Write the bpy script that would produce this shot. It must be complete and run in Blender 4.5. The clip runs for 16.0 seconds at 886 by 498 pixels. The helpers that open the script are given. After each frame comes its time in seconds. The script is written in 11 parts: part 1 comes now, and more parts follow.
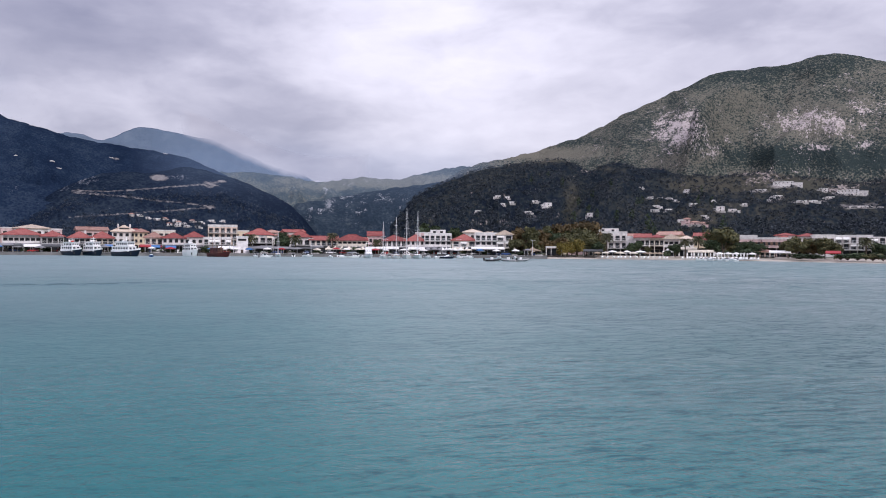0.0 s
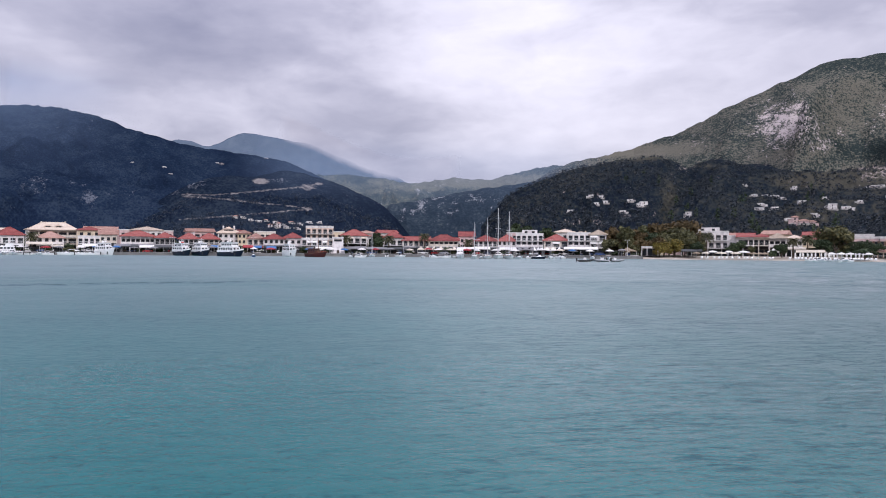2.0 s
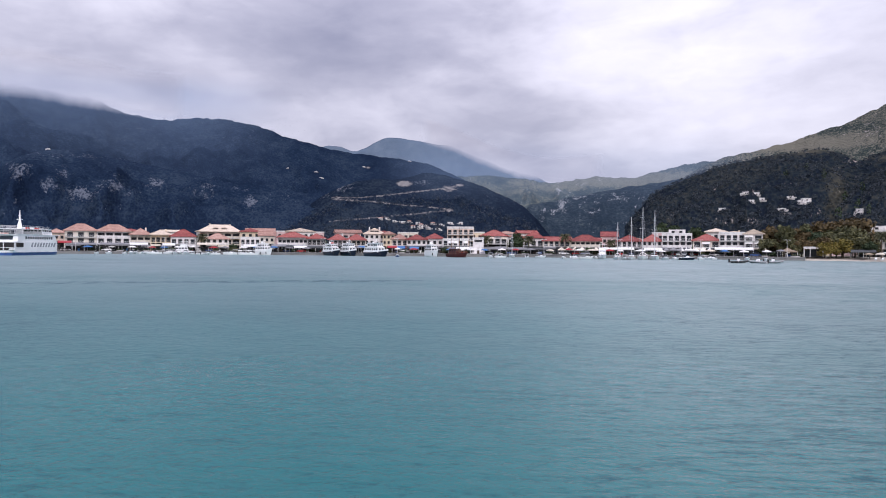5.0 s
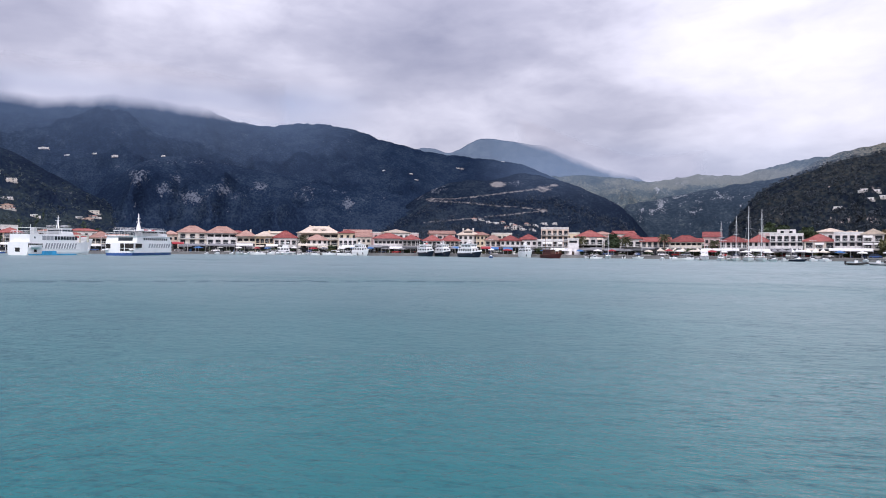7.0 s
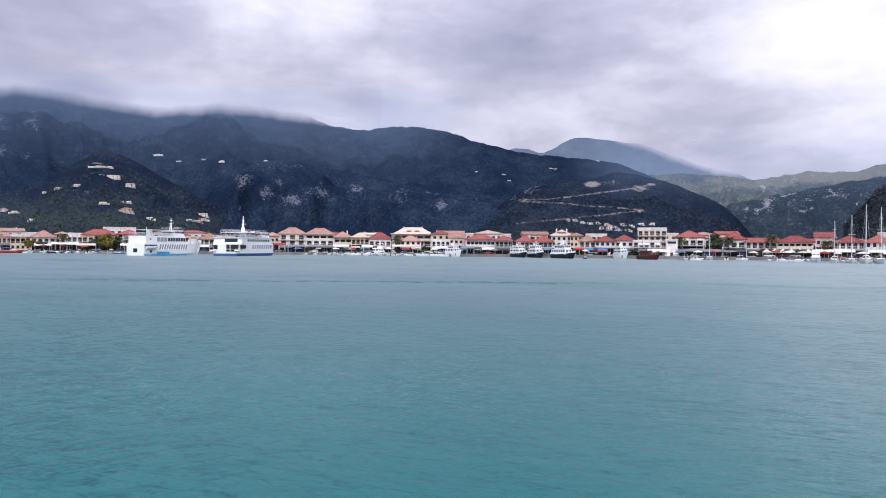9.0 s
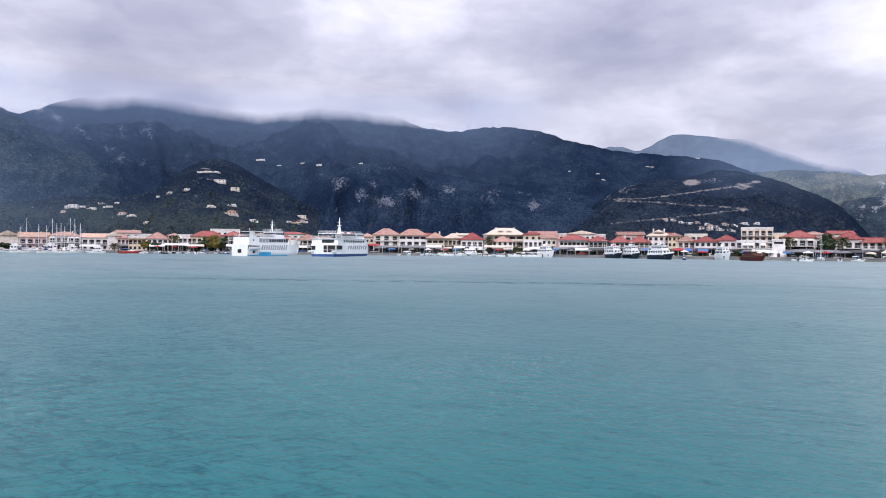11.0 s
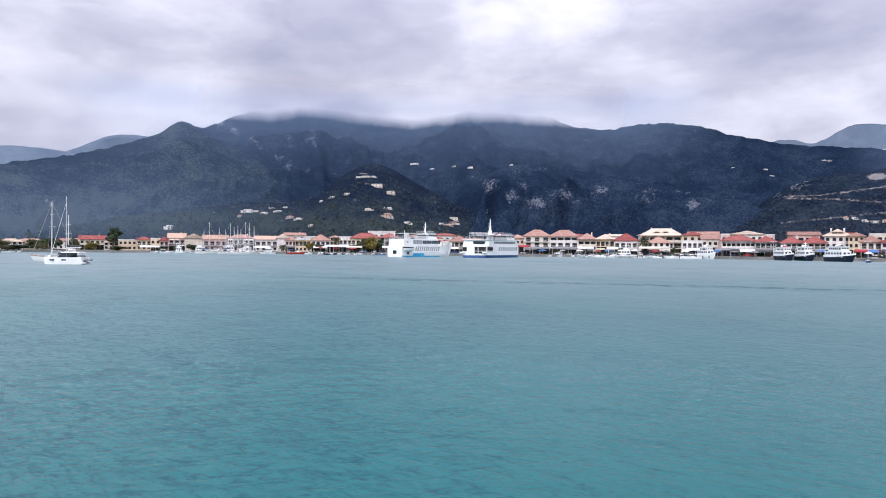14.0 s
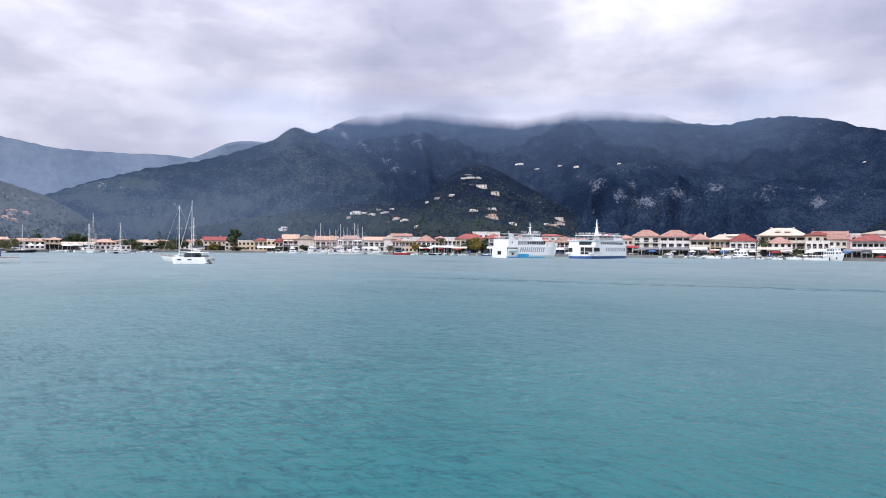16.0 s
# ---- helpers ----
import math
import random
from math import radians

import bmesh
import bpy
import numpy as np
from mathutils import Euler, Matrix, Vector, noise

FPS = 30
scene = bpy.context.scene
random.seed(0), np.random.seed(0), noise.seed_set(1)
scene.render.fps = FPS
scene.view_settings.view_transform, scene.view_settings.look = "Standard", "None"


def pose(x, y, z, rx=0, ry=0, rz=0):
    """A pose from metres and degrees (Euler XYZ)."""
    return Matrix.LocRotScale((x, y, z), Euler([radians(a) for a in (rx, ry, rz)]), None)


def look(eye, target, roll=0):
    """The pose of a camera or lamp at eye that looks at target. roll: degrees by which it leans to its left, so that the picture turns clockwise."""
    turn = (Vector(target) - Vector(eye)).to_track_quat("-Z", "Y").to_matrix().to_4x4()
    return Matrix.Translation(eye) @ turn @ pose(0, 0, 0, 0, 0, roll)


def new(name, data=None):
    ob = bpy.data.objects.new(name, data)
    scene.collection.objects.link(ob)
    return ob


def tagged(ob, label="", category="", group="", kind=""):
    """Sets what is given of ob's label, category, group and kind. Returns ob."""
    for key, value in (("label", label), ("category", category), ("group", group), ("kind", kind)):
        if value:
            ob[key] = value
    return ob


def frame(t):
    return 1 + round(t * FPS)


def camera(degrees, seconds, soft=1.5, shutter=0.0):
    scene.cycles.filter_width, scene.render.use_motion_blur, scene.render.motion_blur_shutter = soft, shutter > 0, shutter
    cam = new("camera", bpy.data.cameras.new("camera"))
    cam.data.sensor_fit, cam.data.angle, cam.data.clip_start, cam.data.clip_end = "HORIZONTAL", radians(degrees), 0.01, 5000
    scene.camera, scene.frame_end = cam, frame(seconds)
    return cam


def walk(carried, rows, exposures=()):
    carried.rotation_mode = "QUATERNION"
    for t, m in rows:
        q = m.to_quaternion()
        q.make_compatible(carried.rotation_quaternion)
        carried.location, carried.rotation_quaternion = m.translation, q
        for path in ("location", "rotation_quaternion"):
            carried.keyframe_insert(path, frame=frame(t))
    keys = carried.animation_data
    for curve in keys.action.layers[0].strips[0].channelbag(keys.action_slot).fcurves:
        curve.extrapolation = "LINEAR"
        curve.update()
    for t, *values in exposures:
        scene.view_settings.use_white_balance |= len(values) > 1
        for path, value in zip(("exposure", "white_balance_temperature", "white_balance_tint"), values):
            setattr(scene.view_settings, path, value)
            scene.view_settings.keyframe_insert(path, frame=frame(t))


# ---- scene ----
HEIGHT = 3.9
cam = camera(64.81, 16.0, soft=1.0)
# seconds, turn to the left, tilt, lean to the left, in degrees
TURNS = [
    (0, -0.002, -0.042, 0.460),
    (0.5, 1.832, -0.051, 0.448),
    (1, 3.711, -0.059, 0.429),
    (1.5, 5.598, -0.067, 0.412),
    (2, 7.489, -0.076, 0.401),
    (2.5, 9.391, -0.084, 0.396),
    (3, 11.290, -0.092, 0.394),
    (3.5, 13.198, -0.100, 0.393),
    (4, 15.105, -0.108, 0.396),
    (6.5, 24.708, -0.121, 0.432),
    (7, 26.615, -0.109, 0.427),
    (7.5, 28.514, -0.098, 0.424),
    (8, 30.404, -0.090, 0.427),
    (8.5, 32.295, -0.087, 0.433),
    (9, 34.194, -0.087, 0.440),
    (11.5, 43.628, -0.085, 0.422),
    (12, 45.547, -0.079, 0.424),
    (12.5, 47.547, -0.074, 0.425),
    (13, 49.674, -0.070, 0.422),
    (13.5, 51.848, -0.070, 0.415),
    (14, 54.038, -0.071, 0.411),
    (14.5, 56.243, -0.073, 0.413),
    (15, 58.433, -0.074, 0.420),
    (15.5, 60.545, -0.076, 0.429),
    (16, 62.602, -0.081, 0.437),
]
PATH = [(t, pose(0, 0, HEIGHT, 90 + tilt, 0, turn) @ pose(0, 0, 0, 0, 0, lean)) for t, turn, tilt, lean in TURNS]
walk(cam, PATH, exposures=[(0, 0.29, 6080, 16), (7, 0.44, 6080, 15), (12, 0.62, 6100, 13), (16, 0.70, 6130, 12)])

# ---- light ----


def nd(tree, kind, operation="", data_type="", attribute_name="", wave_type="", bands_direction="", **values):
    """A node of that kind with its settings; keys i0, i1 and so on set the inputs by number."""
    n = tree.nodes.new(kind)
    if operation:
        n.operation = operation
    if data_type:
        n.data_type = data_type
    if attribute_name:
        n.attribute_name = attribute_name
    if wave_type:
        n.wave_type, n.bands_direction = wave_type, bands_direction
    for key, v in values.items():
        n.inputs[int(key[1:])].default_value = v
    return n


def math_node(tree, op, a, b=None, clamp=False):
    n = tree.nodes.new("ShaderNodeMath")
    n.operation, n.use_clamp = op, clamp
    for k, v in enumerate((a, b)):
        if v is None:
            continue
        if isinstance(v, (int, float)):
            n.inputs[k].default_value = v
        else:
            tree.links.new(v, n.inputs[k])
    return n.outputs[0]


def ramp(tree, fac, stops):
    n = tree.nodes.new("ShaderNodeValToRGB")
    el = n.color_ramp.elements
    while len(el) < len(stops):
        el.new(0.5)
    for e, (pos, col) in zip(el, stops):
        e.position = pos
        e.color = (*col, 1) if len(col) == 3 else col
    tree.links.new(fac, n.inputs[0])
    return n.outputs[0]


def towards(az, el):
    a, e = radians(az), radians(el)
    return Vector((math.sin(a) * math.cos(e), math.cos(a) * math.cos(e), math.sin(e)))


def cloud_group():
    """The overcast sky's colour in a direction."""
    g = bpy.data.node_groups.new("cloud_colour", "ShaderNodeTree")
    g.interface.new_socket("Direction", in_out="INPUT", socket_type="NodeSocketVector")
    g.interface.new_socket("Color", in_out="OUTPUT", socket_type="NodeSocketColor")
    gi, go = g.nodes.new("NodeGroupInput"), g.nodes.new("NodeGroupOutput")
    L = g.links.new
    nrm = nd(g, "ShaderNodeVectorMath", operation="NORMALIZE")
    L(gi.outputs[0], nrm.inputs[0])
    sep = nd(g, "ShaderNodeSeparateXYZ")
    L(nrm.outputs[0], sep.inputs[0])
    up = math_node(g, "MAXIMUM", sep.outputs[2], 0.0)
    # billows: large soft forms, bent and torn into smaller ones
    low = nd(g, "ShaderNodeMapping")
    low.inputs["Scale"].default_value = (1.0, 1.0, 2.6)
    L(nrm.outputs[0], low.inputs[0])
    curl = nd(g, "ShaderNodeTexNoise", i2=4.0, i3=4.0, i4=0.5)
    L(low.outputs[0], curl.inputs[0])
    swing = nd(g, "ShaderNodeVectorMath", operation="MULTIPLY_ADD")
    L(curl.outputs[1], swing.inputs[0])
    swing.inputs[1].default_value = (0.11, 0.11, 0.11)
    L(low.outputs[0], swing.inputs[2])
    n1 = nd(g, "ShaderNodeTexNoise", i2=4.6, i3=6.0, i4=0.50)
    n2 = nd(g, "ShaderNodeTexNoise", i2=13.0, i3=6.0, i4=0.52, i8=0.3)
    L(swing.outputs[0], n1.inputs[0])
    L(swing.outputs[0], n2.inputs[0])
    edge = ramp(g, n1.outputs[0], [(0.38, (0, 0, 0)), (0.47, (0.38, 0.38, 0.38)), (0.53, (0.66, 0.66, 0.66)), (0.62, (1, 1, 1))])
    total = math_node(g, "ADD", math_node(g, "MULTIPLY", math_node(g, "SUBTRACT", edge, 0.5), 0.24),
                      math_node(g, "MULTIPLY", math_node(g, "SUBTRACT", n2.outputs[0], 0.5), 0.36))
    total = math_node(g, "ADD", total, 0.50)
    # the thinner and thicker parts of the cloud cover
    warp = nd(g, "ShaderNodeTexNoise", i2=5.0, i3=5.0, i4=0.55)
    L(nrm.outputs[0], warp.inputs[0])
    off = nd(g, "ShaderNodeVectorMath", operation="SCALE")
    sub = nd(g, "ShaderNodeVectorMath", operation="SUBTRACT")
    sub.inputs[1].default_value = (0.5, 0.5, 0.5)
    L(warp.outputs[1], sub.inputs[0])
    L(sub.outputs[0], off.inputs[0])
    off.inputs["Scale"].default_value = 0.16
    bent = nd(g, "ShaderNodeVectorMath", operation="ADD")
    L(nrm.outputs[0], bent.inputs[0])
    L(off.outputs[0], bent.inputs[1])
    for az, el, size, amount in SKY_FORMS:
        c = towards(az, el)
        d = nd(g, "ShaderNodeVectorMath", operation="DISTANCE")
        L(bent.outputs[0], d.inputs[0])
        d.inputs[1].default_value = c
        q = math_node(g, "MULTIPLY", d.outputs["Value"], 1 / radians(size))
        e = math_node(g, "EXPONENT", math_node(g, "MULTIPLY", math_node(g, "MULTIPLY", q, q), -1.0))
        total = math_node(g, "ADD", total, math_node(g, "MULTIPLY", e, amount))
    col = ramp(g, total, [(0.0, (0.28, 0.28, 0.358)), (0.35, (0.435, 0.425, 0.495)), (0.6, (0.62, 0.60, 0.660)), (1.0, (0.90, 0.865, 0.91))])
    # an overcast sky grows brighter towards the zenith
    bright = math_node(g, "ADD", 0.82, math_node(g, "MULTIPLY", math_node(g, "POWER", up, 1.5), 1.3))
    out = nd(g, "ShaderNodeVectorMath", operation="SCALE")
    L(col, out.inputs[0])
    L(bright, out.inputs["Scale"])
    L(out.outputs[0], go.inputs[0])
    return g


# direction (degrees), size (degrees) and strength of the brighter and darker parts of the cloud cover
SKY_FORMS = [
    (-8, 15, 5, 0.13), (1, 14, 7, 0.17), (-22, 11.5, 6, 0.10), (8, 10.5, 5, 0.16), (-2, 9, 6, 0.08),
    (-27, 17, 6, -0.30), (-17, 18, 5, -0.18), (24, 17, 9, -0.12), (-12, 7, 4, -0.12),
    (-43, 18, 3, 0.26), (-50.5, 18.5, 2.5, 0.22), (-58, 12, 4, 0.10), (-47, 13, 6, -0.06), (-32, 14, 6, -0.04),
    (-84, 9, 5, -0.02), (-92, 10, 4, -0.02), (-90, 9, 8, -0.14), (-71, 15.5, 8, -0.12), (-40, 14, 4, -0.05), (-88, 17, 6, -0.06), (-60, 16, 7, -0.12), (-70, 14.3, 5, -0.10), (-57, 14.2, 4, -0.08), (-82, 15.5, 5, -0.08), (-75, 11.2, 4, 0.08), (-56, 12, 4, 0.06), (-90, 11.5, 4, 0.10),
    # three forms added high out of view to brighten and darken the water's reflection
    (12, 42, 22, 0.30), (-95, 38, 20, 0.20), (-45, 42, 26, -0.24),
]
clouds = cloud_group()
world = bpy.data.worlds.new("overcast_sky")
scene.world = world
world.use_nodes = True
wt = world.node_tree
wt.nodes.clear()
SUN_AZ, SUN_EL = 150, 38
sky = nd(wt, "ShaderNodeTexSky")
sky.sky_type, sky.sun_disc, sky.sun_elevation, sky.sun_rotation = "NISHITA", False, radians(SUN_EL), radians(SUN_AZ)
tc = nd(wt, "ShaderNodeTexCoord")
cg = nd(wt, "ShaderNodeGroup")
cg.node_tree = clouds
wt.links.new(tc.outputs["Generated"], cg.inputs[0])
blue = nd(wt, "ShaderNodeBackground", i1=0.1)
wt.links.new(sky.outputs[0], blue.inputs[0])
grey = nd(wt, "ShaderNodeBackground", i1=1.0)
wt.links.new(cg.outputs[0], grey.inputs[0])
mixed = nd(wt, "ShaderNodeMixShader", i0=0.95)
wt.links.new(blue.outputs[0], mixed.inputs[1])
wt.links.new(grey.outputs[0], mixed.inputs[2])
wo = nd(wt, "ShaderNodeOutputWorld")
wt.links.new(mixed.outputs[0], wo.inputs[0])

sun = new("sun", bpy.data.lights.new("sun", "SUN"))
sun.data.energy, sun.data.angle, sun.data.color = 1.35, radians(14), (1.0, 0.95, 0.88)
sun.matrix_world = look(towards(SUN_AZ, SUN_EL) * 100, (0, 0, 0))

# ---- materials ----


def material(name):
    m = bpy.data.materials.new(name)
    m.use_nodes = True
    t = m.node_tree
    return m, t, t.nodes["Principled BSDF"]


def noise_out(t, vec, scale, detail=4.0, rough=0.55, distort=0.0):
    n = nd(t, "ShaderNodeTexNoise", i2=scale, i3=detail, i4=rough, i8=distort)
    t.links.new(vec, n.inputs[0])
    return n.outputs[0]


def mix(t, fac, a, b):
    n = nd(t, "ShaderNodeMix", data_type="RGBA")
    for k, v in ((0, fac), (6, a), (7, b)):
        if isinstance(v, (int, float)):
            n.inputs[k].default_value = v
        elif isinstance(v, tuple):
            n.inputs[k].default_value = (*v, 1)
        else:
            t.links.new(v, n.inputs[k])
    return n.outputs[2]


def bump(t, height, strength, distance, bsdf=None):
    b = nd(t, "ShaderNodeBump")
    b.inputs["Strength"].default_value, b.inputs["Distance"].default_value = strength, distance
    t.links.new(height, b.inputs["Height"])
    if bsdf:
        t.links.new(b.outputs[0], bsdf.inputs["Normal"])
    return b


def paint(name, colour, rough=0.6, metal=0.0, dirt=0.15, scale=0.6):
    """Painted or plastered surface: a slight unevenness, stains and a little relief."""
    m, t, p = material(name)
    pos = nd(t, "ShaderNodeTexCoord").outputs["Object"]
    a, b = noise_out(t, pos, scale, 6.0, 0.6), noise_out(t, pos, scale * 9, 3.0)
    f = math_node(t, "ADD", math_node(t, "MULTIPLY", a, 0.75), math_node(t, "MULTIPLY", b, 0.25))
    dark = tuple(c * (1 - 3.2 * dirt) for c in colour)
    light = tuple(min(1, c * (1 + 0.6 * dirt)) for c in colour)
    t.links.new(ramp(t, f, [(0.3, dark), (0.52, colour), (0.75, light)]), p.inputs["Base Color"])
    p.inputs["Roughness"].default_value, p.inputs["Metallic"].default_value = rough, metal
    bump(t, b, 0.25, 0.02, p)
    return m


def tiles_mat(name, c1, c2, rough=0.8):
    """Clay roof tiles, weathered in patches, in rows."""
    m, t, p = material(name)
    pos = nd(t, "ShaderNodeTexCoord").outputs["Object"]
    rnd = nd(t, "ShaderNodeObjectInfo").outputs["Random"]
    a, b = noise_out(t, pos, 0.5, 5.0), noise_out(t, pos, 4.5, 3.0)
    w = nd(t, "ShaderNodeTexWave", wave_type="BANDS", bands_direction="X", i1=4.2, i2=0.4, i3=1.0)
    t.links.new(pos, w.inputs[0])
    f = math_node(t, "ADD", math_node(t, "MULTIPLY", a, 0.55), math_node(t, "MULTIPLY", b, 0.45))
    f = math_node(t, "ADD", f, math_node(t, "MULTIPLY", math_node(t, "SUBTRACT", rnd, 0.5), 0.22))
    col = ramp(t, f, [(0.3, tuple(c * 0.55 for c in c1)), (0.48, c1), (0.66, c2)])
    t.links.new(col, p.inputs["Base Color"])
    p.inputs["Roughness"].default_value = rough
    bump(t, w.outputs[1], 0.5, 0.05, p)
    return m


def land_mat(name, dark, mid, dry, rock, tree=9.0, rock_noise=0.03, crisp=1.0, dry_at=0.70):
    """Wooded mountain side: canopies with gaps, drier scrub, limestone and bare earth where the mesh says."""
    m, t, p = material(name)
    pos = nd(t, "ShaderNodeAttribute", attribute_name="slope_place").outputs["Vector"]
    rockv = nd(t, "ShaderNodeAttribute", attribute_name="rock").outputs["Fac"]
    bare = nd(t, "ShaderNodeAttribute", attribute_name="bare").outputs["Fac"]
    scrub = nd(t, "ShaderNodeAttribute", attribute_name="scrub").outputs["Fac"]
    v = nd(t, "ShaderNodeTexVoronoi", i2=1 / tree, i8=1.0)
    t.links.new(pos, v.inputs[0])
    big, mid_n, fine = noise_out(t, pos, 0.004, 6.0, 0.6), noise_out(t, pos, 0.022, 5.0, 0.6), noise_out(t, pos, 0.13, 4.0, 0.65)
    f = math_node(t, "ADD", math_node(t, "MULTIPLY", big, 0.40), math_node(t, "MULTIPLY", mid_n, 0.32))
    f = math_node(t, "ADD", f, math_node(t, "ADD", math_node(t, "MULTIPLY", math_node(t, "SUBTRACT", fine, 0.5), 0.62 * crisp), 0.15))
    f = math_node(t, "ADD", f, math_node(t, "MULTIPLY", scrub, 0.32))
    gap = math_node(t, "MULTIPLY", math_node(t, "SUBTRACT", v.outputs["Distance"], 0.42), 0.40 * crisp)
    f = math_node(t, "ADD", f, gap)
    f = math_node(t, "ADD", math_node(t, "MULTIPLY", math_node(t, "SUBTRACT", f, 0.52), 1.7), 0.52)
    green = ramp(t, f, [(0.40, dark), (0.55, mid), (dry_at, dry)])
    # limestone breaks through in streaks and blocks
    rm = nd(t, "ShaderNodeMapping")
    rm.inputs["Scale"].default_value = (1.25, 0.85, 1.0)
    t.links.new(pos, rm.inputs[0])
    rn = noise_out(t, rm.outputs[0], rock_noise, 8.0, 0.68, 0.6)
    rf = noise_out(t, rm.outputs[0], rock_noise * 7, 5.0, 0.72)
    rr = math_node(t, "ADD", math_node(t, "MULTIPLY", math_node(t, "SUBTRACT", rn, 0.5), 1.7), math_node(t, "MULTIPLY", math_node(t, "SUBTRACT", rf, 0.5), 1.5))
    rr = math_node(t, "ADD", rr, 0.42)
    rr = math_node(t, "ADD", rr, math_node(t, "MULTIPLY", rockv, 0.42))
    # shrubs stand in the cracks of the rock
    shrub = nd(t, "ShaderNodeTexVoronoi", i2=0.5 / tree, i8=1.0)
    t.links.new(pos, shrub.inputs[0])
    rr = math_node(t, "ADD", rr, math_node(t, "MULTIPLY", math_node(t, "MINIMUM", math_node(t, "SUBTRACT", shrub.outputs["Distance"], 0.50), 0.0), 0.6))
    show = ramp(t, rr, [(0.72, (0, 0, 0)), (0.94, (1, 1, 1))])
    stone = mix(t, rf, tuple(c * 0.6 for c in rock), tuple(min(1, c * 1.25) for c in rock))
    col = mix(t, show, green, stone)
    bb = math_node(t, "ADD", bare, math_node(t, "MULTIPLY", math_node(t, "SUBTRACT", fine, 0.5), 1.0))
    bshow = ramp(t, bb, [(0.50, (0, 0, 0)), (0.80, (1, 1, 1))])
    earth = mix(t, fine, (0.09, 0.086, 0.086), (0.33, 0.305, 0.295))
    col = mix(t, bshow, col, earth)
    t.links.new(col, p.inputs["Base Color"])
    p.inputs["Roughness"].default_value = 0.95
    p.inputs["Specular IOR Level"].default_value = 0.0
    hh = math_node(t, "SUBTRACT", fine, math_node(t, "MULTIPLY", v.outputs["Distance"], 0.8))
    bump(t, hh, 0.8, 5.0 * crisp, p)
    return m


def place_xy(az, dist):
    return Vector((dist * math.sin(radians(az)), dist * math.cos(radians(az)), 0.0))


def water_mat():
    """Milky turquoise sea: scattering body, mirror-like skin, short wavelets whose shade and sheen are painted in by
    noise.
    """
    m, t, p = material("sea_water")
    L = t.links.new
    pos = nd(t, "ShaderNodeTexCoord").outputs["Object"]

    def turned(angle, sx, sy):
        mp = nd(t, "ShaderNodeMapping")
        mp.inputs["Rotation"].default_value, mp.inputs["Scale"].default_value = (0, 0, radians(angle)), (sx, sy, 1.0)
        L(pos, mp.inputs[0])
        return mp.outputs[0]

    vec = turned(-32, 0.8, 1.0)
    gust = ramp(t, noise_out(t, pos, 0.035, 5.0, 0.6, 0.8), [(0.34, (0, 0, 0)), (0.66, (1, 1, 1))])
    streak = ramp(t, noise_out(t, turned(-38, 0.012, 0.06), 1.0, 6.0, 0.6, 0.6), [(0.30, (0, 0, 0)), (0.56, (1, 1, 1))])
    r1, r2, r3 = noise_out(t, vec, 8.0, 3.0, 0.62, 0.4), noise_out(t, vec, 2.6, 4.0, 0.66, 0.6), noise_out(t, turned(-32, 0.5, 1.0), 0.30, 3.0, 0.5)
    h = math_node(t, "ADD", math_node(t, "MULTIPLY", r1, 0.008), math_node(t, "MULTIPLY", r2, 0.038))
    h = math_node(t, "ADD", h, math_node(t, "MULTIPLY", r3, 0.05))
    b = bump(t, h, 1.0, 1.0)
    # cat's-paws, bands of steeper ripples
    paws = ramp(t, noise_out(t, turned(-30, 0.016, 0.05), 1.0, 7.0, 0.66, 0.6), [(0.34, (0.05, 0.05, 0.05)), (0.44, (0, 0, 0))])
    # steep little faces as a mask without relief: rare in the lulls, many in the gusts
    lean = math_node(t, "ADD", math_node(t, "MULTIPLY", r1, 0.62), math_node(t, "MULTIPLY", r2, 0.38))
    lean = math_node(t, "ADD", 0.27, math_node(t, "MULTIPLY", lean, 0.48))
    lean = math_node(t, "SUBTRACT", lean, math_node(t, "MULTIPLY", gust, 0.03))
    lean = math_node(t, "SUBTRACT", lean, paws)
    # fine crests, thin wandering lines that part and meet
    def crests(turn, along, across):
        spin, stretch = nd(t, "ShaderNodeMapping"), nd(t, "ShaderNodeMapping")
        spin.inputs["Rotation"].default_value = (0, 0, radians(turn))
        stretch.inputs["Scale"].default_value = (along, across, 1.0)
        L(pos, spin.inputs[0])
        L(spin.outputs[0], stretch.inputs[0])
        n = noise_out(t, stretch.outputs[0], 1.0, 3.0, 0.55, 0.35)
        return math_node(t, "ABSOLUTE", math_node(t, "SUBTRACT", n, 0.5))

    # wind: reflection and ripple contrast raised towards the east, by direction from the origin
    side = nd(t, "ShaderNodeSeparateXYZ")
    unit = nd(t, "ShaderNodeVectorMath", operation="NORMALIZE")
    L(pos, unit.inputs[0])
    L(unit.outputs[0], side.inputs[0])
    # the ripples from the west die out towards the middle of the bay
    west = nd(t, "ShaderNodeMapRange", i1=-0.78, i2=-0.40, i3=0.0, i4=0.25)
    L(side.outputs[0], west.inputs[0])
    line = math_node(t, "MINIMUM", crests(-12, 0.50, 2.5), math_node(t, "ADD", crests(-70, 0.50, 2.5), west.outputs[0]))
    swell = math_node(t, "MINIMUM", crests(-16, 0.10, 0.36), math_node(t, "ADD", crests(-65, 0.10, 0.36), west.outputs[0]))
    wind = nd(t, "ShaderNodeMapRange", i1=-0.20, i2=0.42, i3=0.0, i4=1.0)
    L(math_node(t, "ADD", side.outputs[0], math_node(t, "MULTIPLY", math_node(t, "SUBTRACT", gust, 0.5), 0.16)), wind.inputs[0])
